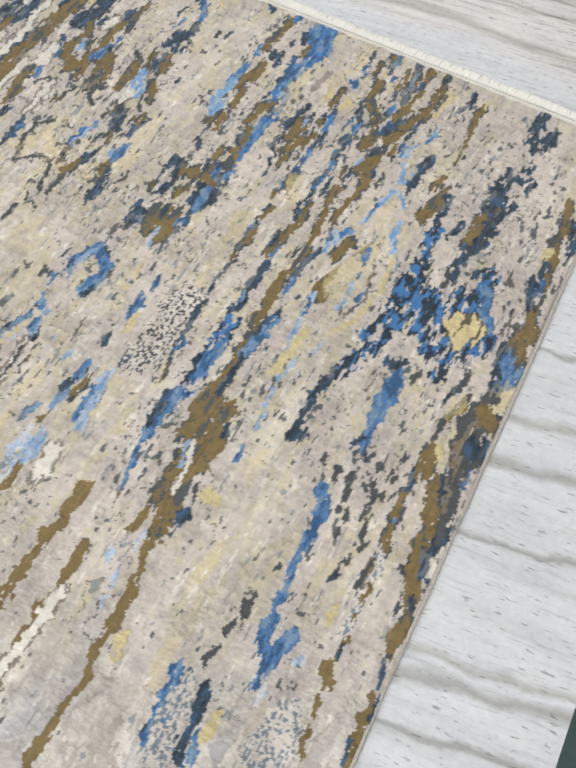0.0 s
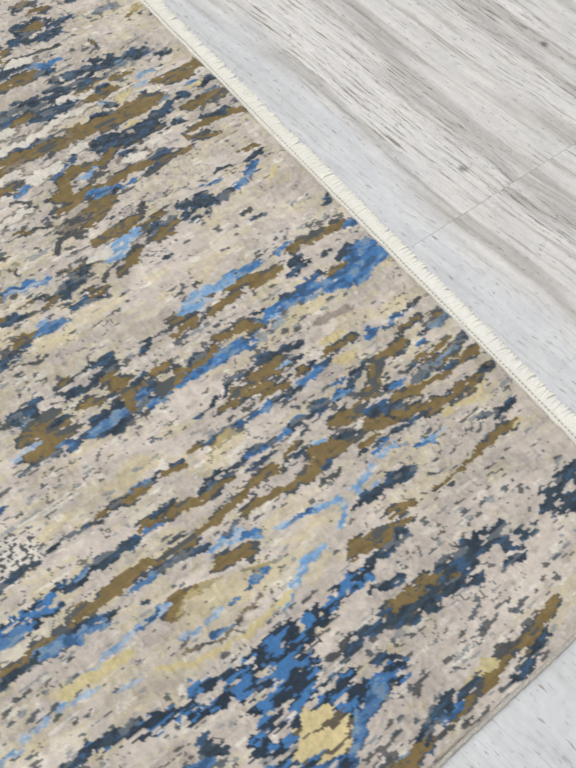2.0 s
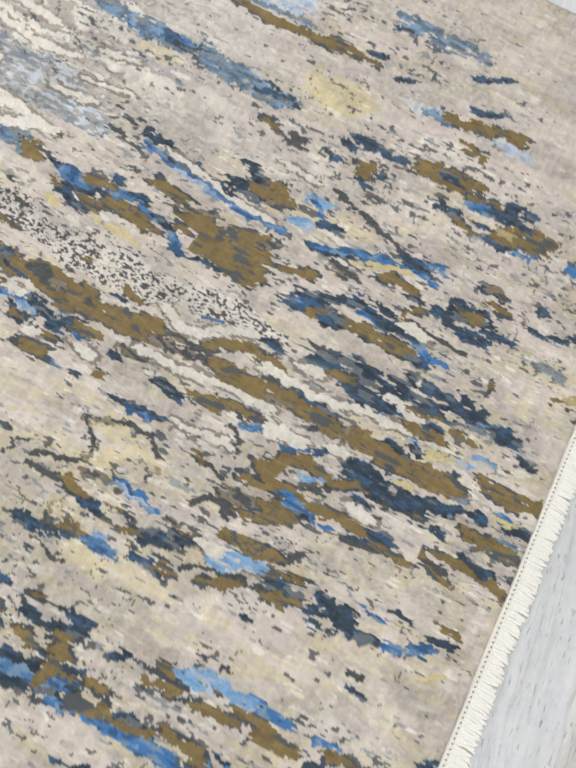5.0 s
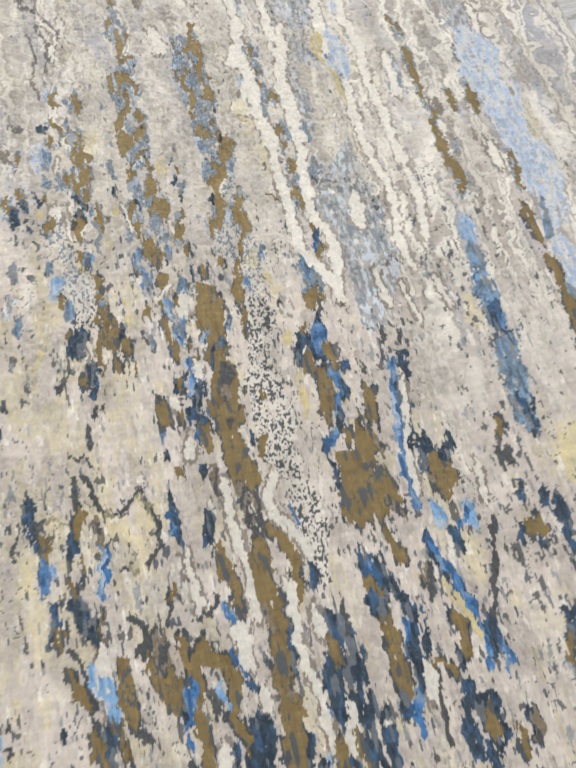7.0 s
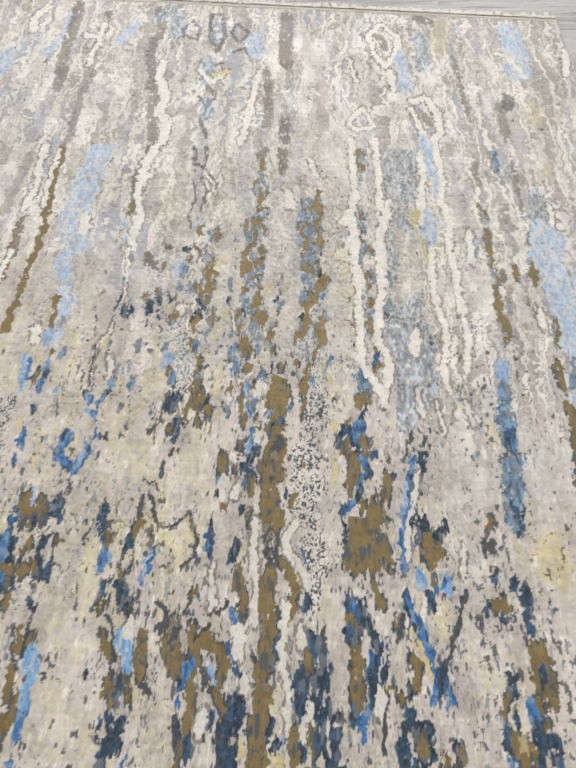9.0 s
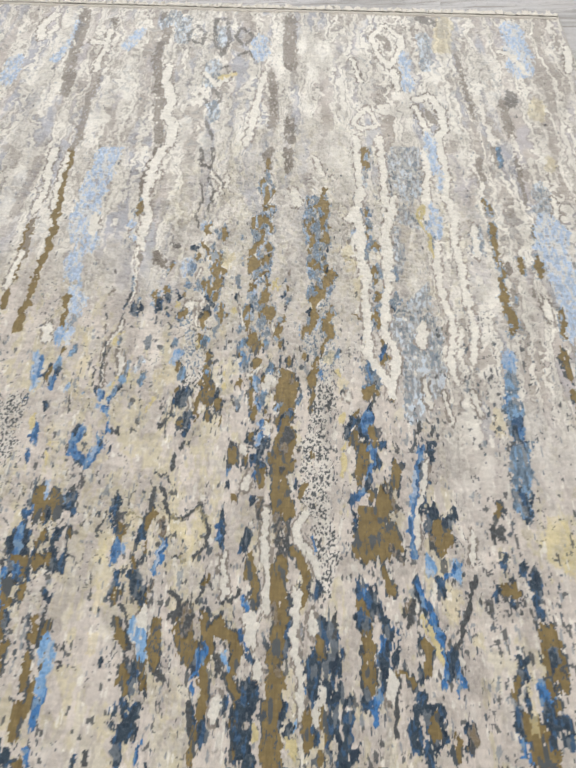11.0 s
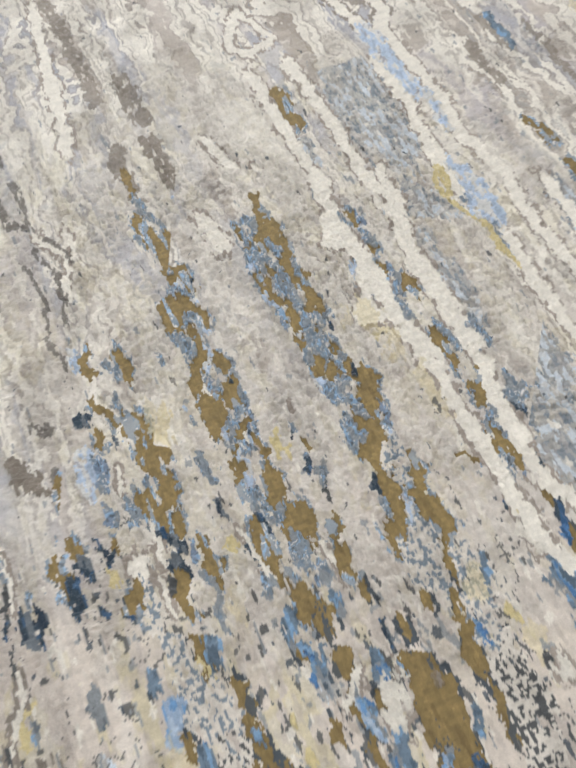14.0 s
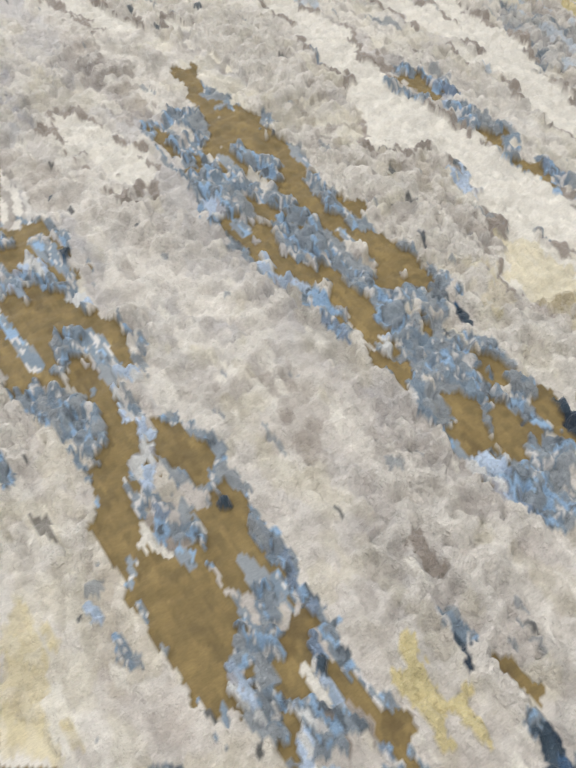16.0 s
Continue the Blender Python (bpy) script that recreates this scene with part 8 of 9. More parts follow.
st(Y, 3.0, 115.3, 165.8, 116.1, 163.2)
st(L, 1.3, 140.9, 160.0, 141.2, 158.2)
st(G, 2.5, 146.5, 159.2, 145.5, 155.1)
st(G, 3.6, 144.1, 152.7, 142.9, 150.8)
st(G, 2.9, 142.7, 148.2, 141.8, 146.7)
st(G, 1.5, 145.5, 161.1, 145.0, 160.2)
st(M, 1.2, 142.9, 156.5, 143.5, 154.0)
st(M, 2.4, 140.9, 151.8, 140.2, 150.5)
st(B, 0.7, 146.6, 153.7, 145.9, 150.4)
st(L, 0.9, 145.0, 148.8, 145.3, 147.2)
st(P, 2.3, 144.7, 146.2, 144.0, 145.0)
st(P, 2.0, 143.9, 143.9, 143.2, 142.8)
st(G, 2.2, 141.9, 141.7, 141.2, 140.5)
st(G, 2.1, 140.8, 137.8, 140.1, 136.7)
st(G, 2.3, 139.8, 135.3, 139.1, 134.2)
st(N, 1.1, 140.2, 142.9, 139.8, 142.3)
st(M, 0.8, 139.8, 140.2, 139.5, 137.8)
st(G, 2.0, 146.3, 142.6, 145.6, 141.5)
st(G, 2.2, 145.0, 138.6, 145.2, 136.0)
st(G, 2.1, 146.1, 133.7, 145.4, 132.6)
st(L, 0.9, 143.0, 138.4, 142.3, 136.3)
st(P, 2.6, 142.5, 132.8, 141.6, 131.5)
st(P, 3.0, 141.3, 130.1, 140.3, 128.6)
st(P, 1.9, 141.6, 126.2, 141.0, 125.2)
st(P, 1.5, 139.5, 132.9, 139.0, 132.1)
st(G, 1.3, 145.0, 129.4, 144.0, 127.1)
st(G, 1.2, 142.5, 124.0, 142.1, 121.0)
st(G, 1.8, 141.8, 118.2, 141.2, 117.3)
st(P, 2.0, 146.1, 128.3, 145.4, 127.3)
st(P, 2.5, 145.6, 125.9, 144.7, 124.7)
st(P, 2.9, 145.3, 122.9, 144.3, 121.5)
st(P, 2.3, 144.8, 119.8, 143.9, 118.7)
st(B, 0.9, 143.1, 119.2, 143.5, 118.2)
st(G, 3.2, 128.6, 141.7, 127.7, 140.0)
st(M, 2.1, 127.4, 138.4, 126.8, 137.3)
st(W, 0.7, 129.6, 137.1, 130.4, 134.4, 130.7, 131.9)
st(M, 1.3, 128.5, 134.1, 128.1, 133.4)
st(G, 1.5, 131.5, 135.4, 131.1, 134.6)
st(G, 2.2, 132.0, 134.2, 131.4, 133.1)
st(G, 0.8, 132.6, 130.3, 132.5, 128.2)
st(G, 1.6, 132.5, 139.1, 132.0, 138.2)
st(K, 0.5, 133.6, 145.5, 133.2, 142.5)
st(M, 1.1, 134.1, 147.5, 133.8, 146.9)
st(G, 0.7, 133.3, 153.1, 133.9, 150.6)
st(G, 2.4, 124.1, 132.2, 124.9, 130.6)
st(G, 1.9, 126.4, 128.4, 125.9, 127.4)
st(M, 1.4, 128.8, 129.6, 128.4, 128.8)
st(B, 0.8, 127.5, 133.3, 127.3, 132.9)
st(M, 2.3, 122.4, 129.1, 121.8, 127.9)
st(G, 1.1, 138.4, 125.6, 138.7, 124.4)
st(G, 0.9, 135.1, 124.2, 135.1, 121.6)
st(N, 0.7, 133.0, 125.3, 133.0, 121.7)
st(Y, 3.8, 155.2, 151.2, 155.5, 154.9)
st(Y, 2.0, 146.1, 124.9, 145.4, 124.0)
st(M, 0.7, 148.2, 127.1, 147.0, 123.8)
st(N, 1.8, 164.5, 146.7, 163.8, 145.8)
st(M, 2.5, 165.3, 148.8, 164.4, 147.5)
st(G, 2.5, 161.7, 151.6, 160.8, 150.3)
st(G, 3.5, 159.1, 140.3, 159.4, 141.6)
st(M, 1.2, 160.0, 146.3, 160.1, 142.6)
st(M, 1.7, 157.7, 137.5, 157.1, 136.7)
st(N, 0.8, 154.9, 132.8, 154.7, 132.5)
st(W, 1.2, 156.6, 154.4, 156.2, 147.7, 155.8, 142.1, 156.0, 137.9)
st(G, 0.6, 153.1, 142.2, 154.4, 140.1)

# gold and steel figures at the centre
clear(135.0, 215.0, 145.3, 209.1, 157.9, 199.5, 165.8, 181.8, 133.2, 148.3, 113.8, 161.3)
st(G, 2.6, 127.0, 189.6, 127.6, 188.1)
st(L, 1.4, 126.3, 188.0, 125.9, 187.1)
st(L, 0.9, 124.6, 187.1, 128.1, 184.1)
st(M, 0.9, 126.0, 186.6, 127.6, 185.9)
st(B, 0.8, 125.2, 185.5, 125.0, 184.9)
st(M, 0.5, 126.3, 192.0, 126.1, 191.6)
st(N, 0.5, 128.8, 188.5, 128.7, 188.2)
st(G, 2.7, 124.3, 184.8, 125.7, 182.9)
st(G, 3.0, 124.4, 183.6, 123.6, 181.7)
st(G, 2.0, 126.7, 181.7, 128.2, 179.7)
st(M, 1.0, 126.1, 181.7, 125.2, 180.0)
st(G, 1.8, 126.0, 178.2, 125.3, 176.1)
st(G, 2.5, 125.0, 173.6, 124.2, 171.9)
st(G, 2.6, 123.9, 171.0, 123.2, 169.4)
st(G, 1.5, 123.3, 168.6, 122.9, 167.7)
st(M, 1.5, 123.1, 177.7, 124.1, 176.1)
st(M, 0.7, 123.5, 174.1, 123.3, 173.7)
st(L, 0.7, 127.2, 177.7, 128.0, 176.7)
st(L, 0.6, 126.3, 176.3, 126.4, 174.2, 126.2, 172.7, 125.6, 170.9)
st(M, 0.6, 127.3, 175.4, 127.1, 175.0)
st(G, 1.7, 127.6, 172.5, 127.2, 171.3)
st(G, 1.1, 128.1, 170.3, 127.8, 169.7)
st(L, 0.5, 125.5, 170.1, 125.3, 169.8)
st(B, 0.6, 125.3, 168.3, 125.0, 167.2)
st(M, 0.8, 125.9, 166.9, 125.7, 166.4)
st(M, 0.5, 127.3, 167.9, 128.5, 166.1)
st(G, 2.0, 127.4, 166.0, 126.7, 164.9)
st(G, 2.2, 126.8, 163.7, 127.2, 163.1)
st(N, 0.5, 127.6, 166.9, 127.5, 166.7)
st(M, 0.6, 128.6, 165.4, 128.5, 163.8)
st(B, 0.6, 128.5, 162.9, 128.3, 161.5)
st(B, 0.7, 128.7, 160.3, 128.4, 160.0)
st(W, 1.0, 124.1, 167.5, 124.2, 165.8)
st(G, 1.2, 123.7, 165.7, 123.3, 165.0)
st(L, 0.5, 124.8, 164.8, 125.1, 163.1, 125.2, 161.9)
st(G, 2.1, 124.0, 164.3, 123.3, 163.2)
st(G, 2.9, 124.0, 162.6, 123.1, 161.0)
st(G, 2.2, 123.4, 161.1, 122.8, 159.9)
st(G, 1.3, 123.2, 159.0, 122.9, 158.4)
st(M, 0.9, 126.6, 161.2, 125.9, 160.5)
st(M, 1.3, 126.3, 159.9, 125.9, 159.2)
st(G, 1.1, 128.0, 159.4, 126.3, 158.3)
st(B, 0.9, 127.8, 157.9, 127.5, 157.5)
st(M, 0.7, 124.9, 160.6, 124.7, 160.2)
st(L, 0.5, 124.3, 159.7, 124.0, 158.6)
st(M, 0.8, 124.8, 158.0, 125.6, 156.5)
st(G, 0.9, 125.7, 158.2, 125.4, 157.8)
st(W, 0.8, 126.5, 156.7, 126.4, 155.2)
st(L, 0.6, 123.6, 158.0, 123.4, 157.7)
st(M, 1.0, 124.5, 157.1, 124.2, 156.6)
st(L, 0.8, 124.8, 155.6, 124.5, 155.2)
st(M, 0.8, 125.4, 154.7, 125.1, 154.4)
st(L, 0.6, 126.9, 155.8, 126.7, 155.5)
st(B, 0.8, 127.8, 153.6, 127.5, 153.2)
st(G, 1.0, 127.7, 155.9, 128.0, 154.2)
st(G, 0.8, 128.3, 153.0, 128.4, 151.8)
st(N, 0.5, 127.5, 157.1, 127.4, 156.9)
st(M, 0.6, 126.4, 154.7, 126.2, 154.4)
st(G, 0.6, 123.7, 155.8, 123.5, 155.5)
st(G, 1.2, 144.8, 201.5, 144.4, 197.8, 143.7, 194.5)
st(G, 3.1, 144.0, 192.9, 144.2, 190.6)
st(G, 3.0, 145.3, 189.2, 144.1, 187.3)
st(G, 2.4, 143.8, 185.0, 144.0, 183.1)
st(G, 1.9, 143.4, 183.2, 142.6, 182.0)
st(G, 1.7, 142.3, 192.0, 142.5, 189.8)
st(M, 1.4, 141.2, 197.2, 142.6, 196.8, 142.3, 194.1)
st(G, 1.0, 140.3, 192.0, 139.9, 191.3)
st(G, 1.2, 139.7, 195.2, 139.3, 194.4)
st(M, 1.1, 140.0, 193.6, 139.6, 192.8)
st(M, 1.6, 139.6, 189.4, 140.9, 187.8)
st(M, 1.1, 143.4, 190.6, 143.3, 187.9)
st(M, 2.4, 139.5, 187.4, 138.7, 185.9)
st(L, 1.2, 138.8, 186.8, 138.4, 186.0)
st(G, 1.2, 141.1, 184.5, 140.7, 183.7)
st(M, 1.0, 142.5, 185.4, 142.4, 183.0)
st(G, 1.9, 138.7, 183.4, 139.2, 181.4)
st(M, 1.5, 140.9, 181.8, 141.4, 180.3)
st(G, 1.4, 140.0, 179.2, 140.5, 177.3)
st(L, 0.8, 138.5, 180.3, 139.0, 177.8)
st(M, 0.7, 139.1, 176.8, 139.6, 174.5)
st(B, 0.8, 139.8, 174.8, 139.1, 173.4)
st(G, 1.4, 140.9, 175.9, 141.4, 174.6)
st(G, 1.6, 141.3, 173.5, 140.6, 172.5)
st(M, 1.1, 142.7, 181.1, 142.6, 177.8)
st(M, 1.4, 142.4, 176.4, 142.8, 174.1)
st(M, 1.0, 142.3, 172.5, 141.6, 170.7)
st(G, 1.7, 144.6, 181.7, 143.9, 180.6)
st(G, 0.8, 146.7, 181.4, 146.4, 181.0)
st(M, 1.0, 145.4, 185.1, 145.3, 182.1)
st(M, 0.8, 145.2, 180.4, 145.4, 179.1)
st(G, 2.1, 144.9, 177.3, 145.0, 175.1)
st(G, 1.4, 145.0, 174.1, 144.4, 173.4)
st(G, 1.8, 144.9, 176.4, 144.2, 175.4)
st(M, 0.7, 144.2, 173.1, 144.6, 170.9)
st(G, 0.8, 143.0, 171.1, 142.3, 169.3)
st(G, 0.7, 143.4, 169.0, 142.9, 167.5)
st(M, 0.8, 143.7, 171.1, 143.0, 169.3)
st(N, 0.5, 145.3, 170.9, 145.7, 169.6)
st(N, 0.7, 145.5, 172.0, 145.2, 171.6)
st(M, 0.7, 144.8, 168.5, 144.9, 166.2)
st(M, 2.4, 142.2, 168.3, 141.1, 167.0)
st(M, 1.8, 143.3, 166.8, 142.5, 165.8)
st(G, 1.2, 139.9, 169.7, 140.3, 168.1)
st(L, 0.5, 140.6, 171.2, 140.4, 170.9)
st(M, 1.2, 140.4, 166.5, 139.9, 165.9)
st(G, 1.7, 141.4, 164.8, 140.6, 163.9)
st(G, 1.7, 140.7, 163.3, 140.0, 162.5)
st(M, 1.1, 142.9, 164.3, 142.0, 162.5)
st(G, 0.9, 144.2, 166.2, 144.0, 165.1)
st(G, 1.9, 143.1, 162.2, 142.4, 160.8)
st(G, 1.1, 144.8, 162.6, 144.5, 160.8)
st(L, 1.1, 140.4, 161.1, 140.2, 159.4)
st(B, 1.0, 140.4, 158.9, 140.4, 157.9)
st(M, 1.6, 142.2, 159.5, 141.0, 157.5)
st(M, 0.8, 144.6, 164.7, 143.9, 162.4)
st(N, 0.8, 145.3, 161.3, 144.9, 160.9)
st(M, 0.8, 143.8, 160.1, 143.4, 159.7)
st(G, 1.4, 158.1, 189.8, 157.4, 188.9)
st(M, 1.4, 156.0, 190.6, 155.3, 189.7)
st(B, 1.4, 158.7, 189.4, 158.8, 187.8)
st(M, 1.8, 155.9, 188.6, 155.0, 187.5)
st(L, 0.9, 158.5, 187.0, 158.1, 186.4)
st(G, 1.1, 158.9, 183.1, 158.3, 182.5)
st(M, 1.1, 158.1, 185.3, 158.7, 183.4)
st(N, 1.0, 155.0, 180.5, 154.5, 180.0)
st(L, 1.6, 154.0, 178.9, 154.0, 177.0)
st(M, 0.9, 154.1, 173.9, 153.6, 173.4)
st(G, 0.8, 154.9, 174.3, 154.5, 173.9)
st(G, 0.8, 158.2, 178.4, 157.5, 176.3)
st(B, 1.0, 158.9, 177.2, 158.6, 175.5)
st(M, 1.0, 158.1, 180.2, 157.6, 179.6)
st(W, 1.9, 156.2, 194.6, 154.3, 191.2)
st(W, 1.8, 153.6, 188.0, 154.8, 185.6)
st(W, 1.7, 155.7, 183.5, 156.2, 180.5, 155.6, 178.3)
st(W, 1.5, 155.0, 176.3, 154.9, 173.4)
st(W, 2.0, 156.0, 197.5, 155.1, 196.1)
st(M, 1.0, 154.3, 197.7, 155.0, 196.0)
st(Y, 2.1, 152.9, 170.0, 151.3, 169.6)
st(Y, 1.7, 148.6, 171.2, 147.8, 170.3)
st(W, 2.1, 151.7, 171.3, 150.7, 170.1)
st(Y, 1.9, 116.4, 165.5, 116.0, 161.9)
st(Y, 1.1, 131.0, 155.0, 130.6, 154.5)
st(Y, 0.8, 131.4, 152.6, 131.1, 152.3)
st(M, 0.6, 133.2, 156.4, 133.1, 155.3)
st(G, 0.6, 133.4, 153.0, 133.7, 151.8)
st(N, 0.6, 133.0, 154.5, 132.8, 154.3)
st(M, 0.8, 133.2, 150.7, 132.9, 150.4)
st(N, 1.0, 133.2, 149.3, 132.8, 148.9)
st(T, 2.0, 134.1, 171.2, 133.5, 168.4)
st(T, 1.0, 134.5, 159.8, 134.1, 159.3)
st(T, 3.0, 139.3, 208.2, 139.7, 201.3)
st(W, 3.6, 149.8, 205.7, 150.5, 198.1)
st(W, 2.6, 134.9, 199.6, 136.0, 193.9)
st(K, 0.5, 119.6, 171.5, 119.6, 169.6)
st(M, 0.5, 119.6, 175.8, 119.4, 173.4)
st(L, 0.5, 119.8, 165.1, 119.7, 164.8)
st(S, 0.7, 120.2, 163.3, 120.0, 162.9)

# winding ivory ribbons beside the centre
st(W, 2.1, 155.8, 233.2, 155.9, 216.2, 156.6, 200.3, 154.6, 189.1, 156.5, 180.3, 155.6, 168.4, 156.8, 158.8, 156.4, 146.7, 156.4, 135.2, 156.5, 124.5, 159.9, 118.2, 161.5, 114.6)
st(W, 2.1, 163.8, 233.6, 164.7, 214.6, 163.9, 198.8, 165.7, 191.4, 163.5, 180.6, 164.0, 168.7, 163.3, 156.0, 161.8, 146.9, 161.2, 134.1, 163.7, 128.7, 163.2, 119.6, 161.4, 112.1)
st(W, 1.9, 184.8, 230.3, 185.6, 213.5, 184.2, 199.7, 185.7, 186.9, 184.5, 174.6, 185.2, 161.6, 185.4, 149.3, 186.2, 139.2, 184.6, 125.6)
st(W, 1.7, 178.8, 176.1, 178.6, 162.9, 178.4, 149.0, 180.6, 141.9, 179.6, 132.1, 178.2, 122.8, 179.1, 117.7)
st(W, 1.8, 156.4, 204.4, 155.0, 196.4, 155.0, 192.2, 152.7, 187.9, 152.1, 185.5, 154.8, 183.5, 155.7, 180.2, 154.5, 176.6, 152.6, 172.6, 153.1, 168.8)
st(W, 1.5, 167.2, 198.1, 166.5, 190.2, 162.9, 178.9)
st(Y, 2.7, 151.9, 170.7, 150.8, 167.4)
st(Y, 2.1, 116.4, 165.5, 115.5, 162.3)
st(Y, 1.3, 130.9, 154.6, 130.2, 153.8)

# the blue hook
st(E, 8.4, 84.9, 95.4, 85.6, 91.6)
st(Y, 2.6, 85.3, 95.4, 85.5, 92.3)
st(B, 2.1, 83.5, 97.5, 82.8, 92.6, 84.7, 88.7)
st(B, 2.1, 84.7, 88.7, 86.7, 87.1, 88.6, 91.3)
st(B, 1.4, 88.6, 91.3, 88.8, 95.1)
st(N, 0.9, 82.7, 98.4, 82.4, 96.8)
st(N, 0.7, 84.0, 88.0, 85.6, 86.4)
st(L, 0.9, 87.3, 88.5, 88.2, 92.1)
st(N, 0.8, 89.1, 94.3, 89.0, 92.0)
st(D, 0.6, 81.3, 92.9, 81.3, 92.4)
st(K, 0.6, 91.3, 97.5, 91.4, 97.0)

# figures crowded along the bound edge
st(G, 2.0, 3.3, 56.7, 1.8, 63.1)
st(N, 2.1, 5.5, 50.4, 4.2, 56.4)
st(N, 3.6, 3.8, 68.2, 3.6, 76.0)
st(B, 2.5, 3.0, 71.2, 2.2, 75.8)
st(G, 2.3, 2.0, 68.7, 3.5, 64.3)
st(Y, 3.5, 0.9, 78.3, 2.4, 81.1)
st(Y, 2.5, 7.1, 91.0, 7.1, 98.8)
st(K, 1.6, 3.0, 79.9, 5.5, 83.4, 6.4, 87.2, 5.9, 93.3)
st(D, 2.5, 4.3, 85.7, 4.7, 95.5)
st(G, 1.8, 3.9, 83.8, 1.6, 85.4)
st(K, 1.5, 3.0, 88.1, 3.2, 93.0, 2.8, 98.8)
st(N, 1.8, 3.6, 91.1, 2.5, 93.0)
st(D, 2.7, 4.0, 96.6, 3.4, 105.1)
st(G, 2.1, 6.8, 101.6, 5.2, 109.2)
st(K, 1.4, 2.7, 101.7, 2.3, 107.2, 2.5, 111.5)
st(G, 2.0, 5.0, 111.9, 3.8, 120.5)
st(N, 2.0, 2.8, 114.5, 2.5, 118.3)
st(G, 2.1, 1.8, 121.7, 1.0, 129.3)
st(N, 1.1, 1.9, 123.6, 1.3, 124.7)
st(K, 1.0, 16.3, 106.9, 14.7, 111.6)
st(K, 0.9, 14.9, 114.6, 13.5, 117.9)
st(D, 1.5, 10.2, 121.0, 10.3, 125.0)
st(K, 0.7, 22.8, 107.9, 22.3, 108.6)
st(K, 0.9, 20.2, 107.5, 19.6, 108.4)
st(K, 0.7, 19.2, 111.3, 18.7, 112.0)
st(K, 0.9, 26.2, 107.1, 25.6, 108.0)
st(K, 0.7, 20.2, 103.0, 19.7, 103.7)
st(K, 0.7, 16.9, 103.7, 16.4, 104.4)
st(K, 0.7, 19.8, 114.7, 19.3, 115.4)
st(K, 0.7, 14.1, 109.2, 13.7, 110.0)
st(K, 0.6, 13.6, 104.5, 13.2, 105.1)
st(K, 0.7, 17.4, 108.6, 16.9, 109.3)
st(K, 0.6, 13.5, 99.8, 13.1, 100.5)
st(K, 0.6, 9.9, 109.3, 9.6, 109.9)
st(G, 1.5, 9.3, 97.3, 8.9, 101.6)
st(N, 1.0, 5.9, 99.5, 5.1, 103.4)
st(Y, 1.8, 8.3, 83.7, 9.1, 87.5)
st(G, 1.6, -0.9, 82.0, -0.7, 87.1)
st(N, 1.3, 0.8, 89.7, 0.0, 93.8)

# clumped wool between the figures, relief shading painted in: tufts paler, hollows greyer
clump_shade = fbm(0.90, 0.80, 251, 2)
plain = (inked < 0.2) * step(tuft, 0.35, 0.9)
lay(step(clump_shade, 0.54, 0.62) * plain, "pale", 0.25 + 0.55 * coarse)
lay(step(clump_shade, 0.44, 0.36) * plain, "grey", 0.25 + 0.10 * coarse)

# loose dashes of dark yarn crowd round the figures and thin out over the plain field
crowd = blurred(np.minimum(inked, 1), 34)
low = 1 - step(GY, 110, 165)
open_field = inked < 0.2
dash = fbm(0.85, 2.4, 211, 2, GX + 1.2 * (fbm(1.5, 3, 215) - 0.5), GY)
share = 0.80 * step(crowd, 0.04, 0.22) * (0.06 + 0.94 * low) * (0.35 + 0.65 * step(fbm(9, 20, 201), 0.40, 0.62))
lay((dash > 0.90 - 0.235 * share) & open_field, "K", 0.9)
trace = fbm(3.4, 6.5, 261, 2, WX, GY + 3 * (fbm(1.6, 3.2, 265, 2) - 0.5))
lay((np.abs(trace - 0.5) < 0.011 + 0.012 * (FLECK - 0.5)) & open_field & (share > 0.12) & (fbm(7, 12, 267) > 0.50) & (FLECK < 0.66), "K", 0.85)
spot = fbm(0.9, 2.2, 221, 2, GX, GY + 2 * (fbm(2, 4, 225) - 0.5))
lay((spot > 0.92 - 0.19 * share) & open_field, "N", 0.85)
lay((fbm(0.8, 2.6, 231, 2) > 0.84 - 0.09 * share) & open_field & (crowd > 0.08), "S", 0.8)
lay((fbm(0.9, 3.0, 241, 2) > 0.80 - 0.06 * share) & open_field, "W", 0.8)

smooth = tuft < 0.15
color *= (0.93 + 0.14 * fbm(2.0, 9.0, 301, 3))[..., None]
color *= np.where(smooth, 0.95 + 0.10 * KNOT, 0.94 - 0.03 * coarse + (0.11 + 0.06 * coarse) * KNOT)[..., None]

# ---- the rug ----
rug = tagged(new("rug"), "cream, blue and gold abstract rug flat on marble floor", "rug")
wander = 0.010 * (value(FY / 18, FY * 0, 401) - 0.5)
px = FX / 100 + wander * (1 - step(FX, 0, 30)) + wander * step(FX, 214, 244)
py = FY / 100
lump = np.clip(1 - (near2 / 0.46) ** 1.6, 0, 1)
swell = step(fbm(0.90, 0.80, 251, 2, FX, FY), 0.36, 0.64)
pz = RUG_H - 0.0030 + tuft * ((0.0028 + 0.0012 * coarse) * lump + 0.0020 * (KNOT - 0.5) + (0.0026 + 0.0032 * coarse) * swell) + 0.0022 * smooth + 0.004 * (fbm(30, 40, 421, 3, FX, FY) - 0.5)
border = np.minimum(np.minimum(FX, RUG_W * 100 - FX), np.minimum(FY, RUG_L * 100 - FY))
pz -= 0.0035 * (1 - step(border, 0, 0.8))
pz[[0, -1], :] = 0.002
pz[:, [0, -1]] = 0.002
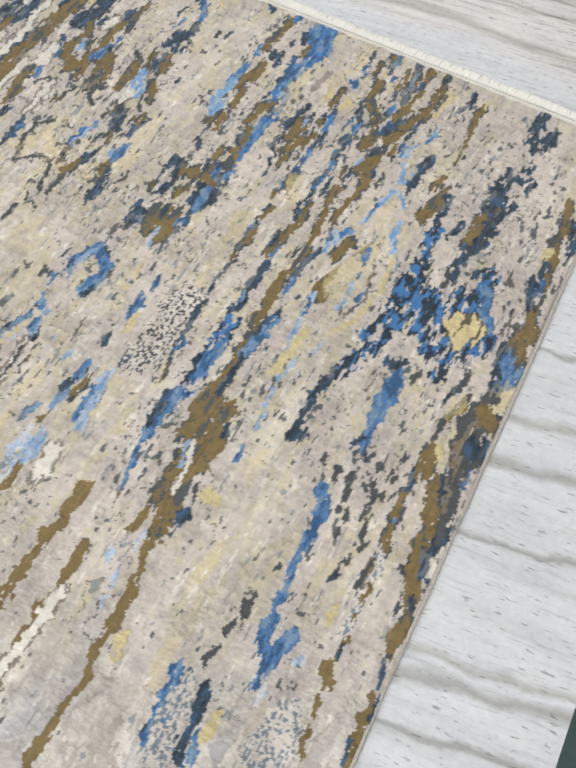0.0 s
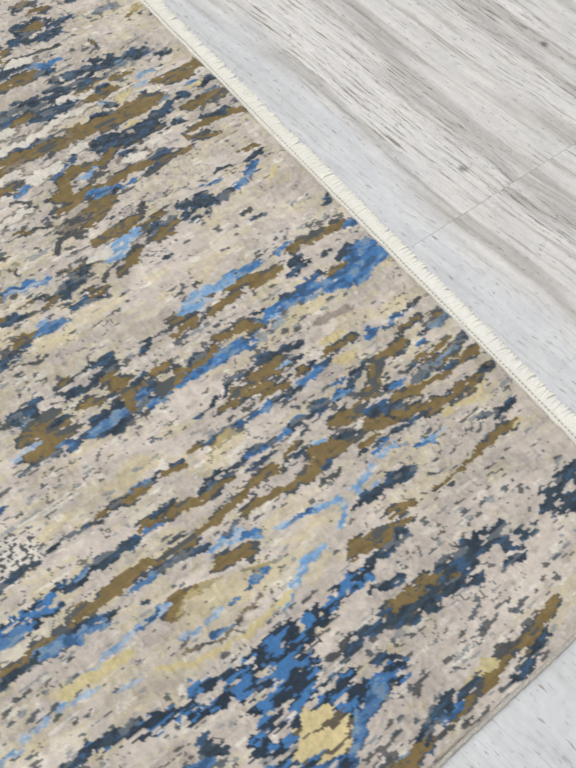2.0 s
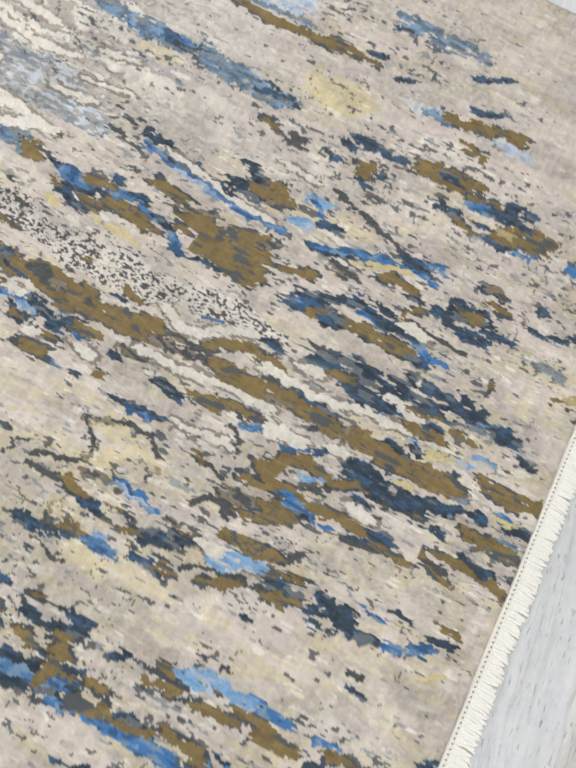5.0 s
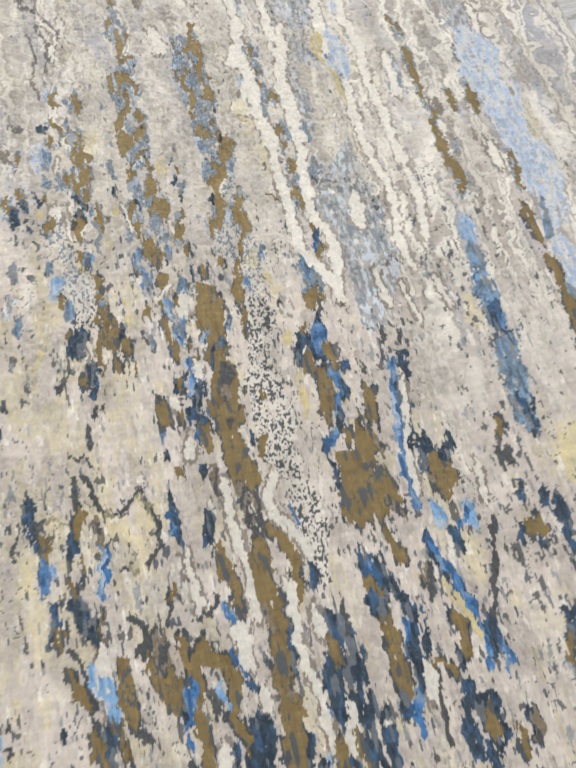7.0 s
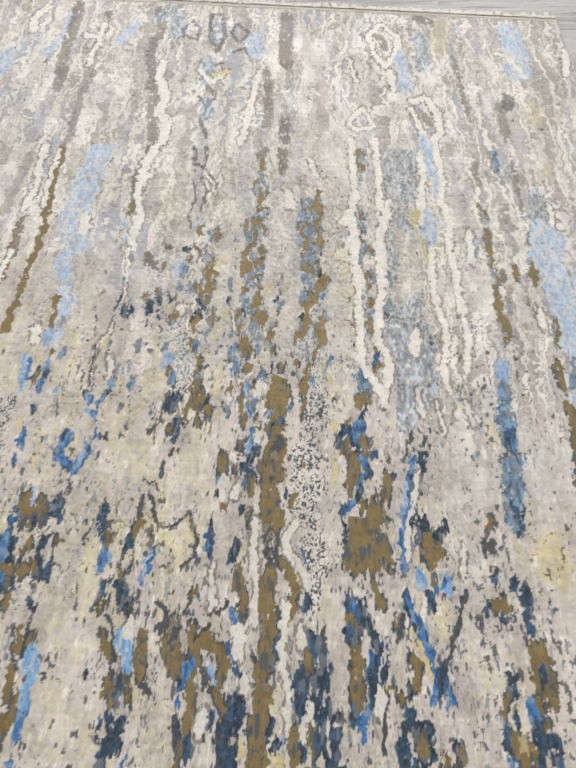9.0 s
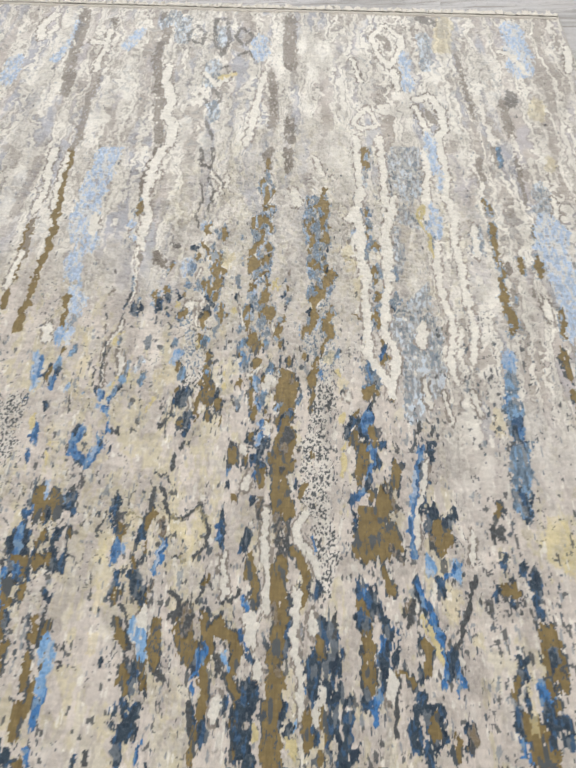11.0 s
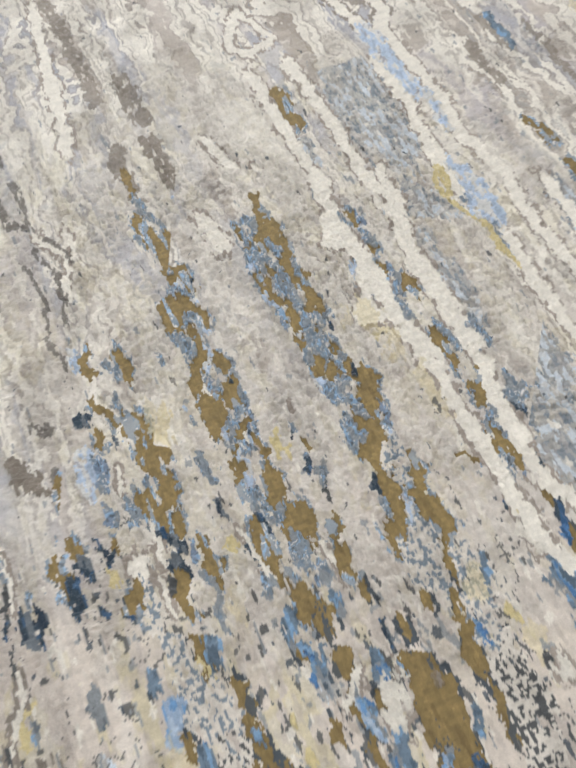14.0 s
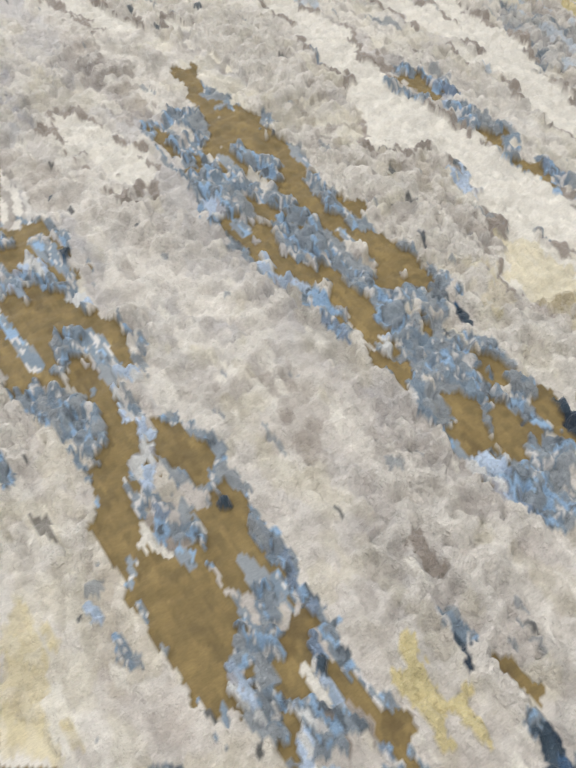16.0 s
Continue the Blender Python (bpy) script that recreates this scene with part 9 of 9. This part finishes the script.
verts = np.stack([px, py, pz], -1).reshape(-1, 3)
idx = np.arange(NX * NY).reshape(NY, NX)
faces = np.stack([idx[:-1, :-1], idx[:-1, 1:], idx[1:, 1:], idx[1:, :-1]], -1).reshape(-1, 4)
me = bpy.data.meshes.new("woven_field")
me.vertices.add(len(verts))
me.vertices.foreach_set("co", verts.astype(np.float32).ravel())
me.loops.add(faces.size)
me.loops.foreach_set("vertex_index", faces.astype(np.int32).ravel())
me.polygons.add(len(faces))
me.polygons.foreach_set("loop_start", np.arange(0, faces.size, 4, dtype=np.int32))
me.polygons.foreach_set("use_smooth", np.ones(len(faces), bool))
me.update(calc_edges=True)
yarn = me.color_attributes.new("yarn", "FLOAT_COLOR", "POINT")
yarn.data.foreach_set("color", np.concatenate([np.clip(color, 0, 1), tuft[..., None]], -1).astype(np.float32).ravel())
me.materials.append(PILE)
pile = new("woven_field", me)
pile.parent = rug
pile["label"] = "knotted wool and silk pile with streaks of blue and gold"

bm = bmesh.new()
box(bm, 0.004, 0.004, 0.0004, RUG_W - 0.004, RUG_L - 0.004, 0.0018)
part("backing", bm, JUTE, rug)

for x in (0.0, RUG_W):                             # bound side edges
    bm = bmesh.new()
    ring, n = [], 330
    for k in range(n + 1):
        y = RUG_L * k / n
        e = 0.008 * (noise.noise((x * 3, y * 7, 2)) * 0.3) + 0.0005 * math.sin(k * 2.4)
        r = 0.0042 + 0.0004 * (k % 2)
        ring.append([bm.verts.new((x + e + r * math.cos(a), y, 0.0050 + r * math.sin(a))) for a in (0, 1.05, 2.1, 3.14, 4.19, 5.24)])
    for a, b in zip(ring, ring[1:]):
        for k in range(6):
            bm.faces.new((a[k], b[k], b[(k + 1) % 6], a[(k + 1) % 6]))
    part("edge_binding", bm, BINDING, rug, "narrow overcast wool edge")

for y, s in ((0.0, -1), (RUG_L, 1)):               # woven end bands
    bm = bmesh.new()
    n = 400
    rows = []
    for k in range(n + 1):
        x = RUG_W * k / n
        e = 0.0012 * noise.noise((x * 40, y, 1))
        rows.append([bm.verts.new((x, y + s * a + e, h)) for a, h in ((-0.003, 0.004) if s < 0 else (-0.010, 0.006), (-0.001, 0.0112) if s < 0 else (-0.007, 0.0150), (0.006, 0.0100 if s < 0 else 0.0130), (0.012, 0.0070), (0.020, 0.0050), (0.027, 0.0030), (0.030, 0.0008))])
    for a, b in zip(rows, rows[1:]):
        for k in range(6):
            f = (a[k], a[k + 1], b[k + 1], b[k])
            bm.faces.new(f if s < 0 else f[::-1])
    part("end_band", bm, HEM if s < 0 else FAR_COTTON, rug, "cream woven cotton end band")
bm = bmesh.new()
for k in range(int(RUG_W / 0.0085)):
    x = 0.004 + k * 0.0085
    box(bm, x - 0.0013, -0.0052, 0.0085, x + 0.0013, -0.0024, 0.0108)
tagged(part("stitching", bm, STITCH, rug, "row of dark stitch holes"), kind="stuff")


def tassel(seed):
    """A short twisted bundle of warp ends, from the band outwards along -y."""
    rnd = random.Random(seed)
    bm = bmesh.new()
    for strand in range(4):
        x = (strand - 1.5) * 0.0021
        rad = rnd.uniform(0.0024, 0.0034)
        length = rnd.uniform(0.027, 0.036)
        lean, sag = rnd.uniform(-0.005, 0.005), rnd.uniform(0.5, 1.0)
        rings = []
        for k in range(5):
            t = k / 4
            cx = x + lean * t * t + 0.0008 * math.sin(5 * t + seed)
            cz = 0.0088 * (1 - t * sag * 0.6) + 0.0005
            r = rad * (1.0, 1.15, 1.2, 1.15, 0.75)[k]
            cz = max(cz, r + 0.0003)
            rings.append([bm.verts.new((cx + r * math.cos(a), -0.006 - length * t, cz + r * math.sin(a))) for a in (0.5, 2.1, 3.7, 5.3)])
        for a, b in zip(rings, rings[1:]):
            for k in range(4):
                bm.faces.new((a[k], a[(k + 1) % 4], b[(k + 1) % 4], b[k]))
        bm.faces.new(rings[-1])
    return bm


TASSELS = [mesh_of("tassel", tassel(k), COTTON) for k in range(8)]
pick = random.Random(5)
for k in range(int(RUG_W / 0.0084)):
    t = new("tassel", TASSELS[pick.randrange(8)])
    t.parent = rug
    t.matrix_basis = pose(0.004 + k * 0.0084, 0.0, 0.0, 0, 0, pick.uniform(-5, 5))
bm = bmesh.new()
for k in range(int(RUG_W / 0.0084)):
    bm.from_mesh(TASSELS[pick.randrange(8)])
    bm.verts.ensure_lookup_table()
    fresh = bm.verts[-len(TASSELS[0].vertices):]
    bmesh.ops.transform(bm, verts=fresh, matrix=pose(0.004 + k * 0.0084, RUG_L, 0, 0, 0, 180 + pick.uniform(-25, 25)) @ Matrix.Diagonal((1.3, pick.uniform(0.8, 1.7), 1.5, 1)))
tagged(part("far_fringe", bm, FAR_COTTON, rug, "short cream cotton fringe"), kind="stuff")

# ---- floor slabs, laid last ----
JX = [0.735 + 1.22 * k for k in range(-3, 4)]
JY = [-1.05, 0.15, 1.75, 3.362, 4.9]
GAP = 0.0003


def slab(x0, y0, x1, y1, mat, name):
    bm = bmesh.new()
    box(bm, x0 + GAP, y0 + GAP, -0.02, x1 - GAP, y1 - GAP, 0.0)
    part(name, bm, mat, floor)


xs = [GREEN_EDGE] + [x for x in JX if x > GREEN_EDGE + 0.1 and x < X1] + [X1]
ys = [Y0] + [y for y in sorted(JY) if Y0 < y < Y1] + [Y1]
for ya, yb in zip(ys, ys[1:]):
    for xa, xb in zip(xs, xs[1:]):
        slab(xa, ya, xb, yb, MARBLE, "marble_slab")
gy = [Y0 + k * 1.2 for k in range(8)] + [Y1]
for ya, yb in zip(gy, gy[1:]):
    slab(GREEN_EDGE - 0.30, ya, GREEN_EDGE, yb, GREEN, "green_border_slab")
    slab(X0, ya, GREEN_EDGE - 0.30, yb, MARBLE, "marble_slab")
